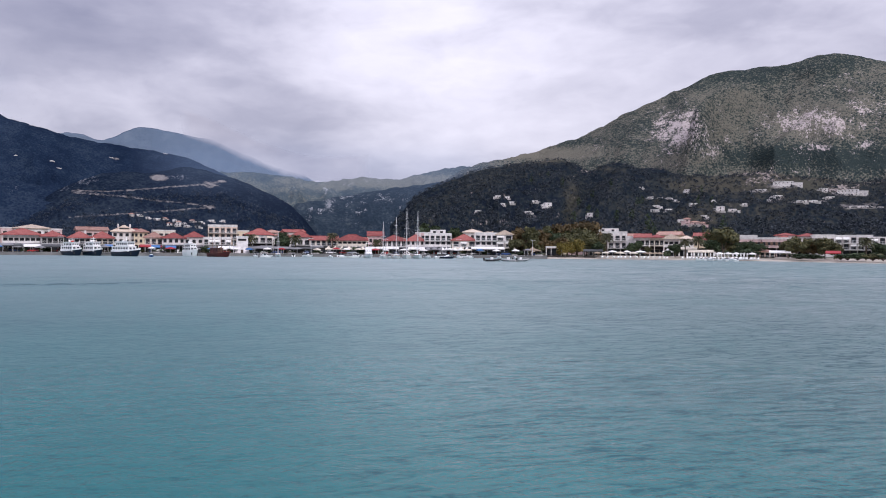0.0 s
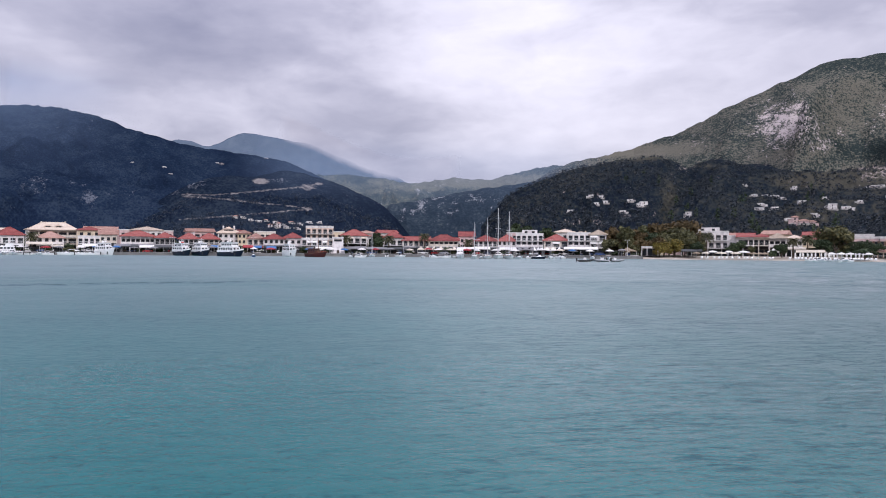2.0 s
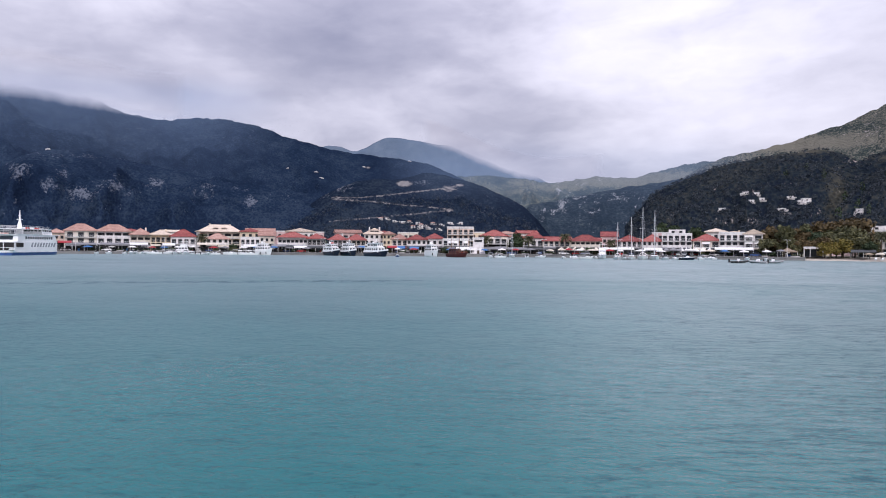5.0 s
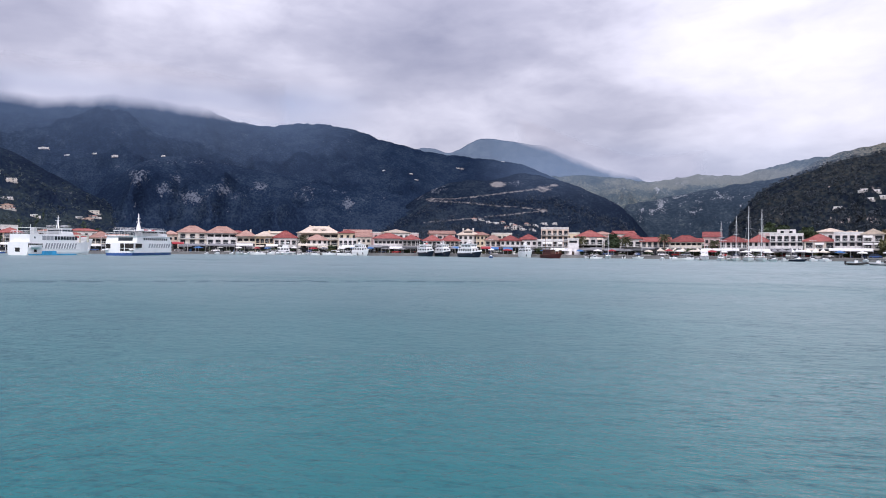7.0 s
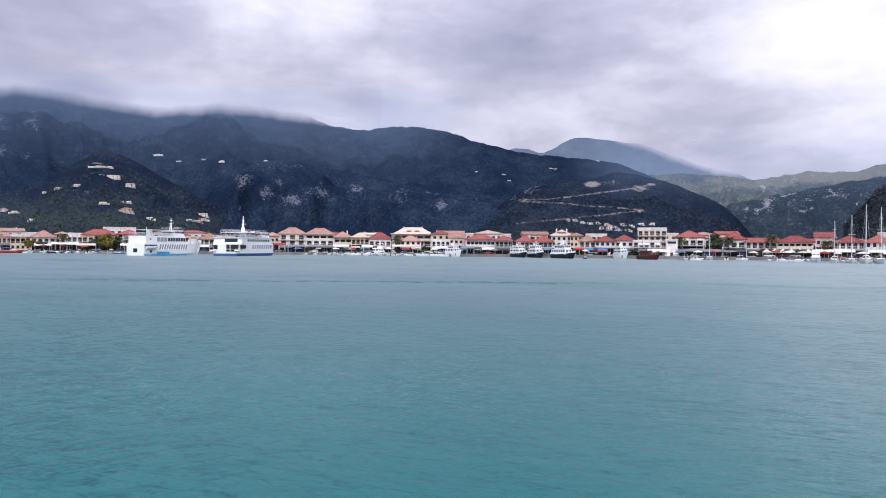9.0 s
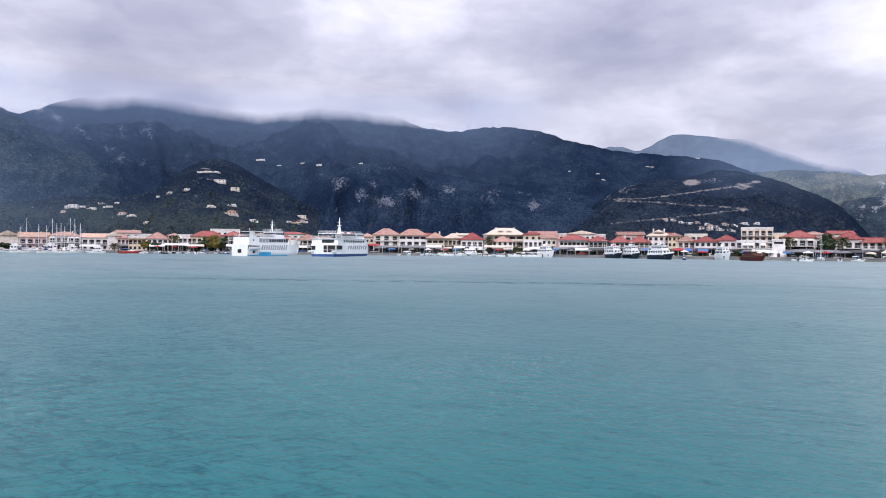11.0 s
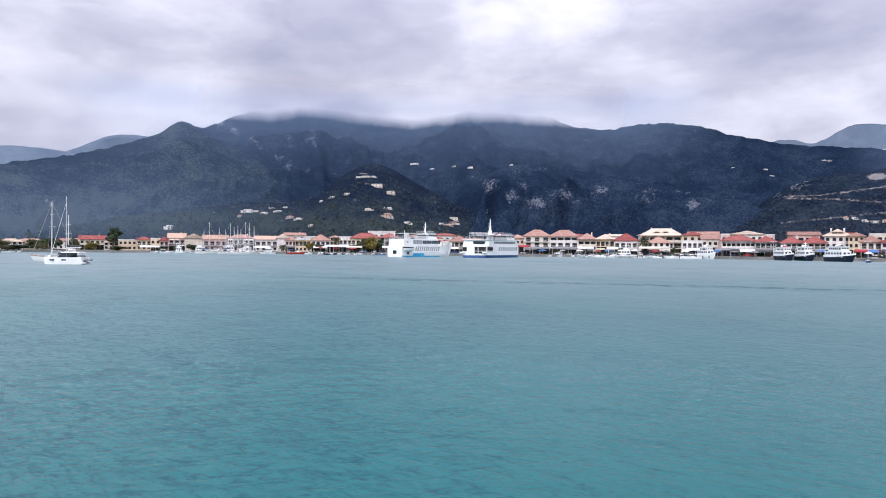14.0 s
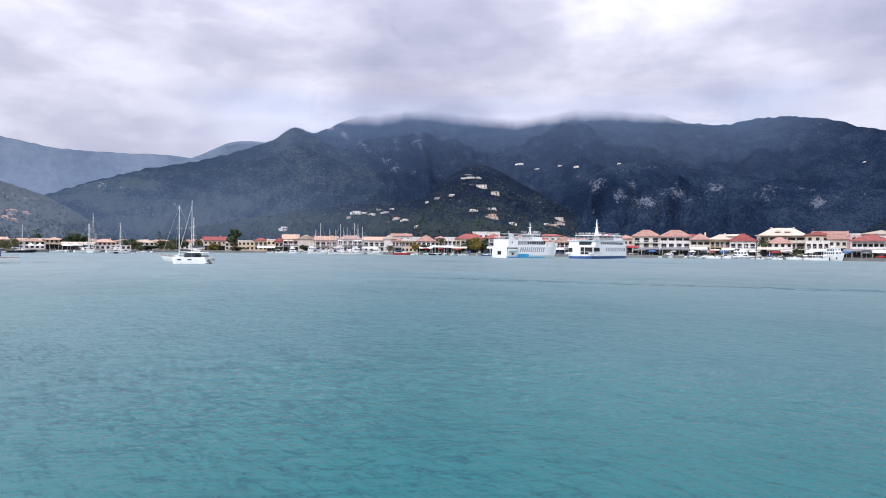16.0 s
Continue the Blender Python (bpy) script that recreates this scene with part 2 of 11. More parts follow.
    hold = math_node(t, "ADD", 0.45, math_node(t, "MULTIPLY", math_node(t, "ADD", math_node(t, "MULTIPLY", gust, 0.5), wind.outputs[0]), 0.40))
    dip = math_node(t, "ADD", ramp(t, line, [(0.0, (0.17, 0.17, 0.17)), (0.05, (0, 0, 0))]), ramp(t, swell, [(0.0, (0.06, 0.06, 0.06)), (0.04, (0, 0, 0))]))
    dip = math_node(t, "MULTIPLY", dip, hold)
    # a passing boat's wake, a thin broken line of steeper ripples across the bay
    w0, w1 = place_xy(-64, 92), place_xy(-16, 84)
    way = (w1 - w0).normalized()
    off = nd(t, "ShaderNodeVectorMath", operation="DOT_PRODUCT")
    L(pos, off.inputs[0])
    off.inputs[1].default_value = (-way.y, way.x, 0)
    stray = math_node(t, "MULTIPLY", math_node(t, "SUBTRACT", noise_out(t, pos, 0.03, 4.0, 0.6), 0.5), 9.0)
    gap = math_node(t, "ABSOLUTE", math_node(t, "ADD", math_node(t, "SUBTRACT", off.outputs["Value"], -way.y * w0.x + way.x * w0.y), stray))
    run = nd(t, "ShaderNodeVectorMath", operation="DOT_PRODUCT")
    L(pos, run.inputs[0])
    run.inputs[1].default_value = (way.x, way.y, 0)
    u = math_node(t, "DIVIDE", math_node(t, "SUBTRACT", run.outputs["Value"], way.dot(w0)), (w1 - w0).length)
    inside = ramp(t, u, [(0.0, (0, 0, 0)), (0.08, (1, 1, 1)), (0.8, (1, 1, 1)), (1.0, (0, 0, 0))])
    wake = math_node(t, "MULTIPLY", ramp(t, math_node(t, "MULTIPLY", gap, 0.2), [(0.10, (0.20, 0.20, 0.20)), (0.7, (0, 0, 0))]), inside)
    wake = math_node(t, "MULTIPLY", wake, ramp(t, noise_out(t, pos, 0.45, 4.0, 0.7), [(0.46, (0, 0, 0)), (0.60, (1.3, 1.3, 1.3))]))
    # crest lines and wake only darken colour and reflection, without relief
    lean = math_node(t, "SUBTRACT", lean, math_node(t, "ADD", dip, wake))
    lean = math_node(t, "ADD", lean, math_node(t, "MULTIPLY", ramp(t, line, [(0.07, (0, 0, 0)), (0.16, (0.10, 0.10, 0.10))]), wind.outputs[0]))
    # face dims or lifts the reflection where a wavelet would tilt
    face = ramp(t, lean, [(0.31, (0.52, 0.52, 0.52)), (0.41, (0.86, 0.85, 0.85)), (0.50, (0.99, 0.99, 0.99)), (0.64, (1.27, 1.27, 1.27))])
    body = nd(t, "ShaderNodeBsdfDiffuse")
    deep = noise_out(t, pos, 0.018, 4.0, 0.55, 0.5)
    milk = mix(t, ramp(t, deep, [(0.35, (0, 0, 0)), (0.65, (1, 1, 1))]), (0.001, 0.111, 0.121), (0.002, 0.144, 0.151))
    # the wavelets' dark faces are painted into the body colour where lean is low
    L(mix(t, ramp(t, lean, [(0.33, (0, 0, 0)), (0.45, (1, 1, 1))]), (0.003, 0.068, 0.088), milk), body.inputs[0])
    skin = nd(t, "ShaderNodeBsdfGlossy")
    far = nd(t, "ShaderNodeVectorMath", operation="LENGTH")
    L(pos, far.inputs[0])
    # the open bay is ruffled by wind, the water near the mooring is calmer
    rough = nd(t, "ShaderNodeMapRange", i1=6.0, i2=120.0, i3=0.26, i4=0.34)
    L(far.outputs["Value"], rough.inputs[0])
    L(rough.outputs[0], skin.inputs[1])
    L(b.outputs[0], skin.inputs["Normal"])
    fr = nd(t, "ShaderNodeFresnel", i0=1.33)
    L(b.outputs[0], fr.inputs["Normal"])
    # the reflection's upper limit is set by distance from the origin, for the far sheen
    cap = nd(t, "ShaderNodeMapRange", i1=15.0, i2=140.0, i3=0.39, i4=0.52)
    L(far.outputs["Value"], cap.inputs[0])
    # extra sheen painted on the near eastern water
    near_sheen = nd(t, "ShaderNodeMapRange", i1=15.0, i2=150.0, i3=0.42, i4=-0.08)
    L(far.outputs["Value"], near_sheen.inputs[0])
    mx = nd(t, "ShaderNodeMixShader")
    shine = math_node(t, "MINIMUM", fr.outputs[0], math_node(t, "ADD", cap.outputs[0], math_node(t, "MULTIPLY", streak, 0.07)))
    shine = math_node(t, "MULTIPLY", shine, math_node(t, "ADD", 1.0, math_node(t, "MULTIPLY", wind.outputs[0], near_sheen.outputs[0])))
    # patches of short chop on the open bay, put in as noise on the reflection's strength
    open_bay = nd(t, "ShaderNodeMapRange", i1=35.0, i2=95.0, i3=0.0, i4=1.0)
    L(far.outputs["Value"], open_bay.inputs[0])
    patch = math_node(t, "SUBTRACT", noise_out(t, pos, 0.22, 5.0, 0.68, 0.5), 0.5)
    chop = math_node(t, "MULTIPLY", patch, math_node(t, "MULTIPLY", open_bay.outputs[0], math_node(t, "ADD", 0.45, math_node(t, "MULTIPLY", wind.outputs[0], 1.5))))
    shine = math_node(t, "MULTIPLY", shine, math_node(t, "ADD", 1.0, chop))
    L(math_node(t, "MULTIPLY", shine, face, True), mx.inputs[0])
    L(body.outputs[0], mx.inputs[1])
    L(skin.outputs[0], mx.inputs[2])
    t.nodes.remove(p)
    L(mx.outputs[0], t.nodes["Material Output"].inputs[0])
    return m


def cloud_mat():
    """Low cloud on the summits: the sky's own colour, ragged along its lower edge."""
    m, t, p = material("low_cloud")
    L = t.links.new
    geo = nd(t, "ShaderNodeNewGeometry")
    g = nd(t, "ShaderNodeGroup")
    g.node_tree = clouds
    L(geo.outputs["Position"], g.inputs[0])
    e = nd(t, "ShaderNodeEmission", i1=0.97)
    L(g.outputs[0], e.inputs[0])
    clear = nd(t, "ShaderNodeBsdfTransparent")
    v = nd(t, "ShaderNodeAttribute", attribute_name="cover").outputs["Fac"]
    n = noise_out(t, geo.outputs["Position"], 0.004, 6.0, 0.6, 0.4)
    f = math_node(t, "ADD", v, math_node(t, "MULTIPLY", math_node(t, "SUBTRACT", n, 0.5), 0.9))
    a = ramp(t, f, [(0.15, (0, 0, 0)), (0.36, (0.45, 0.45, 0.45)), (0.62, (1, 1, 1))])
    mx = nd(t, "ShaderNodeMixShader")
    L(a, mx.inputs[0])
    L(clear.outputs[0], mx.inputs[1])
    L(e.outputs[0], mx.inputs[2])
    t.nodes.remove(p)
    L(mx.outputs[0], t.nodes["Material Output"].inputs[0])
    return m


def haze_sheet_mat():
    """Air haze as a glowing sheet: emits a set blue-grey, uneven, through which the slopes show."""
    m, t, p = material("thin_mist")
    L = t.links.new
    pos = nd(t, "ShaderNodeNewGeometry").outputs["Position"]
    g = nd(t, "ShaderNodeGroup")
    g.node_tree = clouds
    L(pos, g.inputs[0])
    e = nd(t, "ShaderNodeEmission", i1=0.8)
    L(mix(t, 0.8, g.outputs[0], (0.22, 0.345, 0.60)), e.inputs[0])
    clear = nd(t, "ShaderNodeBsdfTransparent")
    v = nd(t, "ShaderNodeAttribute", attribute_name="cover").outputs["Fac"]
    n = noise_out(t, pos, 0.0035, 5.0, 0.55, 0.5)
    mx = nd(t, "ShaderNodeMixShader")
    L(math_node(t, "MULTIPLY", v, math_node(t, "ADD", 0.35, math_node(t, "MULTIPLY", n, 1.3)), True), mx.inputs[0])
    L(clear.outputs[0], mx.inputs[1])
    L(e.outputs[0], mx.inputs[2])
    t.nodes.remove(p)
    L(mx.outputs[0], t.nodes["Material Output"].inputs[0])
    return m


WATER, CLOUD, HAZE_SHEET = water_mat(), cloud_mat(), haze_sheet_mat()
# All but SCRUB: air haze mixed into base colour, cloud shade into dark ones.
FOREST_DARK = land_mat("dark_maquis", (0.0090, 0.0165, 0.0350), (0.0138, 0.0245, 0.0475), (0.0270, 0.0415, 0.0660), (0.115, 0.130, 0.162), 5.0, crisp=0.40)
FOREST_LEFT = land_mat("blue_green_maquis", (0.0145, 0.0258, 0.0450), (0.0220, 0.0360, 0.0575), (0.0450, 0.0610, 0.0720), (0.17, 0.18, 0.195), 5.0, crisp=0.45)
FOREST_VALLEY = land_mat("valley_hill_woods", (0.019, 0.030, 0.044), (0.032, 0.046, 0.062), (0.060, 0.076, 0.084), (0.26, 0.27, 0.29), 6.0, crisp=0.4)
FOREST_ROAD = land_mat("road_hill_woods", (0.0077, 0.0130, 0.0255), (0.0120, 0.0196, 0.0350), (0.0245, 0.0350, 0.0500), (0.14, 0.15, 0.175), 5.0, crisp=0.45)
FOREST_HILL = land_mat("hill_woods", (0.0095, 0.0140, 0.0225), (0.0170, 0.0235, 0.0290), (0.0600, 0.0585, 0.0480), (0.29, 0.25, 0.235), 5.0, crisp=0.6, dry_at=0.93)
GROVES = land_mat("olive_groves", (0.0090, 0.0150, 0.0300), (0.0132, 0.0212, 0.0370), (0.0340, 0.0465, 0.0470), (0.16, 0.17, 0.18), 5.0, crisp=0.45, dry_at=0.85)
SCRUB = land_mat("limestone_scrub", (0.0320, 0.0440, 0.0440), (0.0700, 0.0815, 0.0720), (0.150, 0.143, 0.118), (0.50, 0.44, 0.43), 4.5, crisp=1.0)
TERRACES = land_mat("terraced_scrub", (0.018, 0.028, 0.043), (0.032, 0.045, 0.060), (0.075, 0.088, 0.094), (0.33, 0.33, 0.345), 6.0, crisp=0.5)
FAR_HAZED = land_mat("distant_mountain", (0.106, 0.143, 0.198), (0.124, 0.162, 0.216), (0.145, 0.182, 0.234), (0.21, 0.24, 0.29), 14.0, crisp=0.22)
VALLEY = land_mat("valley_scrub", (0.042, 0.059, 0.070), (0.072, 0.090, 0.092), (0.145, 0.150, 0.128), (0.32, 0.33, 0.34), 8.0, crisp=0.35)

# ---- water, shore and mountains ----


def mesh_object(name, verts, faces, mat, parent=None, smooth=False):
    me = bpy.data.meshes.new(name)
    me.from_pydata(verts, [], faces)
    me.materials.append(mat)
    if smooth:
        me.polygons.foreach_set("use_smooth", [True] * len(me.polygons))
    me.update()
    ob = new(name, me)
    ob.parent = parent
    return ob


def attribute(ob, name, values):
    ob.data.attributes.new(name, "FLOAT", "POINT").data.foreach_set("value", np.asarray(values, np.float32))


def lattice(seed, x, y):
    """Smooth random values between -1 and 1 over the plane, one period per unit."""
    xi, yi = np.floor(x).astype(np.int64), np.floor(y).astype(np.int64)
    fx, fy = x - xi, y - yi
    fx, fy = fx * fx * (3 - 2 * fx), fy * fy * (3 - 2 * fy)

    def corner(i, j):
        n = (i * 374761393 + j * 668265263 + seed * 982451653) & 0x7FFFFFFF
        n = ((n ^ (n >> 13)) * 1274126177) & 0x7FFFFFFF
        return ((n ^ (n >> 16)) & 0xFFFF) / 32767.5 - 1

    a, b, c, d = corner(xi, yi), corner(xi + 1, yi), corner(xi, yi + 1), corner(xi + 1, yi + 1)
    return (a + (b - a) * fx) * (1 - fy) + (c + (d - c) * fx) * fy


def fbm(seed, x, y, octaves=5, gain=0.5, ridged=False):
    total, amp, norm = 0, 1.0, 0
    for k in range(octaves):
        n = lattice(seed + 17 * k, x * 2**k + 11.3 * k, y * 2**k - 7.1 * k)
        total = total + amp * ((1 - 2 * np.abs(n)) if ridged else n)
        norm += amp
        amp *= gain
    return total / norm


def smooth_through(points, at):
    """A soft curve through a few (position, value) pairs."""
    px, py = np.array([p[0] for p in points], float), np.array([p[1] for p in points], float)
    slope = np.gradient(py, px)
    i = np.clip(np.searchsorted(px, at) - 1, 0, len(px) - 2)
    h = px[i + 1] - px[i]
    s = np.clip((at - px[i]) / h, 0, 1)
    return ((1 + 2 * s) * (1 - s) ** 2 * py[i] + s * (1 - s) ** 2 * h * slope[i]
            + s * s * (3 - 2 * s) * py[i + 1] + s * s * (s - 1) * h * slope[i + 1])


SHORE = [(-180, 620), (-130, 560), (-105, 470), (-95, 420), (-82, 455), (-72, 410), (-62, 372), (-52, 350), (-42, 342), (-33, 322),
         (-20, 302), (-4, 296), (12, 288), (24, 292), (33, 272), (50, 300), (90, 420), (180, 620)]


def shore(az):
    return float(smooth_through(SHORE, np.array([az]))[0])


def place(az, dist, z=0.0):
    a = radians(az)
    return Vector((dist * math.sin(a), dist * math.cos(a), z))


def grid_faces(n, m):
    i = np.arange(n - 1)[:, None] * m + np.arange(m - 1)[None, :]
    return np.stack([i, i + 1, i + m + 1, i + m], -1).reshape(-1, 4).tolist()


def spots(az, el, rows):
    """Strength of patches given as direction, half widths and strength."""
    out = np.zeros_like(az)
    for a, e, wa, we, s in rows:
        g = s * np.exp(-(((az - a) / wa) ** 2 + ((el - e) / we) ** 2))
        out = np.maximum(out, g) if s > 0 else out + g
    return out


def beside(az, el, rows):
    """Degrees from a line of bends, given as directions."""
    out = np.full_like(az, 9.0)
    for (a0, e0), (a1, e1) in zip(rows, rows[1:]):
        da, de = a1 - a0, e1 - e0
        s = np.clip(((az - a0) * da + (el - e0) * de) / (da * da + de * de), 0, 1)
        out = np.minimum(out, np.hypot(az - a0 - s * da, el - e0 - s * de))
    return out


def track(az, el, rows, width):
    """Nearness to a line of bends."""
    return np.clip(1.5 - beside(az, el, rows) / width, 0, 0.62)


TERRAIN = {}


def mountain(name, label, crest, foot, top, mat, step=0.1, rows=110, power=1.25, spur=0.16, grain=420.0, seed=1, fine=4.0,
             rock=(), scrub=(), bare=(), roads=(), road_width=0.1, rock_base=0.0, back=1.25, ridges=()):
    """A mountain side seen from the bay: its crest line by direction, its foot and its top by distance."""
    az = np.arange(crest[0][0], crest[-1][0] + step / 2, step)
    u = np.concatenate([np.linspace(0, 1, rows) ** 0.9, [1 + 0.35 * (back - 1), back]])
    A, U = np.meshgrid(az, u, indexing="ij")
    wob = 1 + 0.10 * fbm(seed + 90, A * 0.12, A * 0, 3)
    r_top = top * wob
    R = foot + (r_top - foot) * U
    height = np.tan(np.radians(smooth_through(crest, A))) * r_top + HEIGHT
    X, Y = R * np.sin(np.radians(A)), R * np.cos(np.radians(A))
    body = np.where(U <= 1, np.clip(U, 0, 1) ** power, np.maximum(0, 1 - (U - 1) / (back - 1) * 0.9))
    folds = fbm(seed, np.radians(A) * top / grain * 1.6 + 0.25 * fbm(seed + 7, X / grain, Y / grain, 2), R / grain * 0.8, 4, 0.5, ridged=True)
    shape = np.clip(U, 0, 1) * np.clip(1 - U, 0, 1) ** 0.7 * 2.6
    Z = height * (body + spur * folds * shape)
    Z += fine * fbm(seed + 5, X / 34, Y / 34, 3) * np.clip(U * 6, 0, 1) * np.clip(height / 60, 0, 1)
    E = np.degrees(np.arctan2(Z - HEIGHT, R))
    for line, amount, width in ridges:
        Z += amount * np.exp(-((beside(A, E, line) / width) ** 2)) * np.clip(U * 5, 0, 1) * np.clip((1 - U) * 2.5, 0, 1)
    limit = np.tan(np.radians(smooth_through(crest, A) - 0.05)) * R + HEIGHT
    Z = np.where(U < 0.999, np.minimum(Z, limit), Z)
    Z = np.where(U <= 0.001, -3.0, Z)
    E = np.degrees(np.arctan2(Z - HEIGHT, R))
    ob = mesh_object(name, np.stack([X, Y, Z], -1).reshape(-1, 3).tolist(), grid_faces(*A.shape), mat, smooth=True)
    way = ob.data.attributes.new("slope_place", "FLOAT_VECTOR", "POINT")
    way.data.foreach_set("vector", np.stack([np.radians(A) * top * 0.8, Z * 1.15, R * 0.13], -1).astype(np.float32).ravel())
    attribute(ob, "rock", (spots(A, E, rock) + rock_base).ravel())
    attribute(ob, "scrub", spots(A, E, scrub).ravel())
    b = spots(A, E, bare)
    for line in roads:
        b = np.maximum(b, track(A, E, line, road_width))
    attribute(ob, "bare", b.ravel())
    TERRAIN[name] = (A[:, 0], U[0], R, Z)
    return tagged(ob, label, "mountain", kind="structure")


def on_slope(name, az, el):
    """The place on a mountain that is seen in this direction."""
    cols, u, R, Z = TERRAIN[name]
    i = int(np.clip(np.searchsorted(cols, az), 0, len(cols) - 1))
    e = np.degrees(np.arctan2(Z[i] - HEIGHT, R[i]))
    hit = np.nonzero(e >= el)[0]
    k = int(hit[0]) if len(hit) else len(u) - 3
    return place(az, R[i][k], Z[i][k])


# the sea, a sheet to the horizon
rings = [0.0, 4, 9, 20, 60, 150, 400, 1200, 4900]
sv, sf = [(0, 0, 0)], []
for r in rings[1:]:
    sv += [(r * math.sin(2 * math.pi * k / 96), r * math.cos(2 * math.pi * k / 96), 0) for k in range(96)]
for k in range(96):
    sf.append((0, 1 + (k + 1) % 96, 1 + k))
    for j in range(len(rings) - 2):
        a, b = 1 + j * 96, 1 + (j + 1) * 96
        sf.append((a + k, a + (k + 1) % 96, b + (k + 1) % 96, b + k))
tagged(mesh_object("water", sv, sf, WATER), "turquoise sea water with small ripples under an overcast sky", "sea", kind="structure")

mountain("mountain_right", "scrub-covered limestone mountain with bare pale rock patches",
         [(-6, 0.6), (-3, 3.0), (-1.1, 4.63), (1.2, 6.25), (3.0, 6.95), (5.3, 7.4), (8, 8.06), (11.6, 9.25), (14.3, 10.55), (16.8, 11.6),
          (19.4, 12.6), (21, 13.25), (23.7, 13.44), (26.4, 13.55), (29.3, 13.94), (31, 13.4), (34, 12.6), (40, 11.5), (50, 9)],
         700, 2600, SCRUB, step=0.08, rows=170, power=1.7, spur=0.10, grain=520, seed=3, rock_base=-0.02, fine=6.0,
         ridges=[([(29.23, 13.72), (26.41, 12.47), (23.76, 11.09), (22.01, 9.34), (20.82, 7.58), (20.01, 6.24)], 130, 1.0), ([(17.06, 11.3), (15.58, 9.42), (14.51, 7.71)], 30, 0.7),
                 ([(32.06, 11.49), (30.03, 9.78), (27.55, 8.18), (25.71, 6.45)], 40, 1.0), ([(20.98, 12.52), (20.19, 10.07), (19.18, 7.9)], -30, 0.8)],
         rock=[(18.6, 9.3, 2.4, 1.8, 1.3), (19.44, 10.45, 0.91, 0.7, 1.2), (17.71, 8.91, 1.01, 0.88, 1), (21.1, 7.65, 0.97, 0.61, 1), (22.02, 8.29, 0.4, 0.34, 0.9), (16.01, 8.76, 1.29, 0.8, 0.55), (12.31, 8.2, 1.15, 0.63, 0.55), (27.5, 9.4, 2.6, 1.1, 1.15), (29.3, 9, 2.0, 1.0, 1.0), (31.23, 10.05, 1.56, 0.87, 0.9), (30.19, 11.89, 1.59, 0.8, 0.5), (25.01, 9.12, 0.76, 0.5, 0.9), (27.92, 7.47, 1.45, 0.37, 0.8), (30.98, 7.51, 0.89, 0.36, 0.9), (26.09, 5.81, 2.25, 0.29, 0.8)],
         # The negative spot near (24, 13) paints the ridge's shaded side as darker scrub.
         scrub=[(8.05, 7.74, 4.55, 0.41, 1.2), (19.39, 6.95, 2.89, 0.53, 0.5), (22.2, 9.75, 1.99, 2.58, 0.25), (28.27, 8.93, 3.96, 2.04, 0.45), (24.14, 13.16, 3.86, 0.85, -0.5), (26.46, 6.98, 5.58, 0.9, -0.75), (23.79, 8.2, 1.94, 0.8, -0.1), (32.1, 6.12, 2.66, 0.6, -0.45), (15.14, 9.44, 2.16, 0.9, -0.2), (30, 13.44, 1.74, 0.48, -0.3)])
mountain("hill_right", "dark wooded hill with scattered white villas",
         [(-4.37, 1.82), (-2.07, 4.38), (-0.04, 5.37), (3.01, 6.44), (5.54, 6.89), (7.6, 7.11), (9.86, 7.17), (10.85, 6.8), (11.84, 6.29), (13.07, 6.72), (14.3, 6.92), (15.6, 6.49), (17.39, 6.27), (19.19, 5.83), (21.11, 5.69), (23.02, 5.8), (24.96, 5.81), (26.47, 5.51), (29.01, 5.16), (31.1, 4.92), (32.37, 5.09), (36, 4.8), (46, 4)],
         470, 1350, FOREST_HILL, step=0.08, rows=120, spur=0.13, grain=230, seed=11, fine=4.0,
         ridges=[([(11.84, 6.29), (11.45, 4.86), (10.34, 3.51), (9.91, 1.91)], -14, 0.45), ([(7.6, 6.93), (6.7, 5.11), (4.42, 3.27)], 9, 0.7), ([(14.3, 6.74), (13.66, 4.61), (12.58, 2.37)], 9, 0.7),
                 ([(19.81, 5.6), (20.44, 4.07), (20.04, 2.12)], 7, 0.6)],
         # Spots near azimuth 20 to 27 also paint a sunlit slope into the colour.
         rock=[(24.6, 5.3, 2.2, 0.5, 0.95), (29.6, 4.5, 1.6, 0.4, 0.8), (11.21, 6.44, 0.89, 0.36, 0.9), (10.56, 4.41, 0.8, 1, 0.45), (10.12, 3.19, 0.7, 0.55, 0.45), (9.86, 7.71, 1.8, 0.37, 0.5), (20.04, 2.56, 1.23, 0.96, 0.6), (2.58, 2.25, 2.31, 0.37, 0.7), (24.58, 5.83, 2.3, 0.38, 1), (25.91, 5.61, 1.5, 0.38, 0.9)],
         scrub=[(20.63, 5.14, 2.84, 0.61, 1.3), (26.1, 5.19, 4.12, 0.67, 1.1), (10.34, 4.19, 0.72, 1.83, 0.8), (8.05, 7.38, 4.09, 0.37, 1.2), (19.84, 2.56, 1.64, 0.79, 0.7), (13.43, 6.4, 1.32, 0.27, 0.5)],
         bare=[(25.91, 4.87, 1.43, 0.33, 0.95), (24.4, 4.49, 1, 0.21, 0.9), (25.54, 3.88, 0.76, 0.25, 0.9), (27.59, 3.62, 1.82, 0.16, 0.85), (30.07, 4.16, 1.39, 0.28, 0.9), (30.77, 3.23, 1.58, 0.28, 0.9), (19.92, 2.78, 1.07, 0.61, 0.42), (7.18, 2.68, 1.1, 0.32, 0.6)])
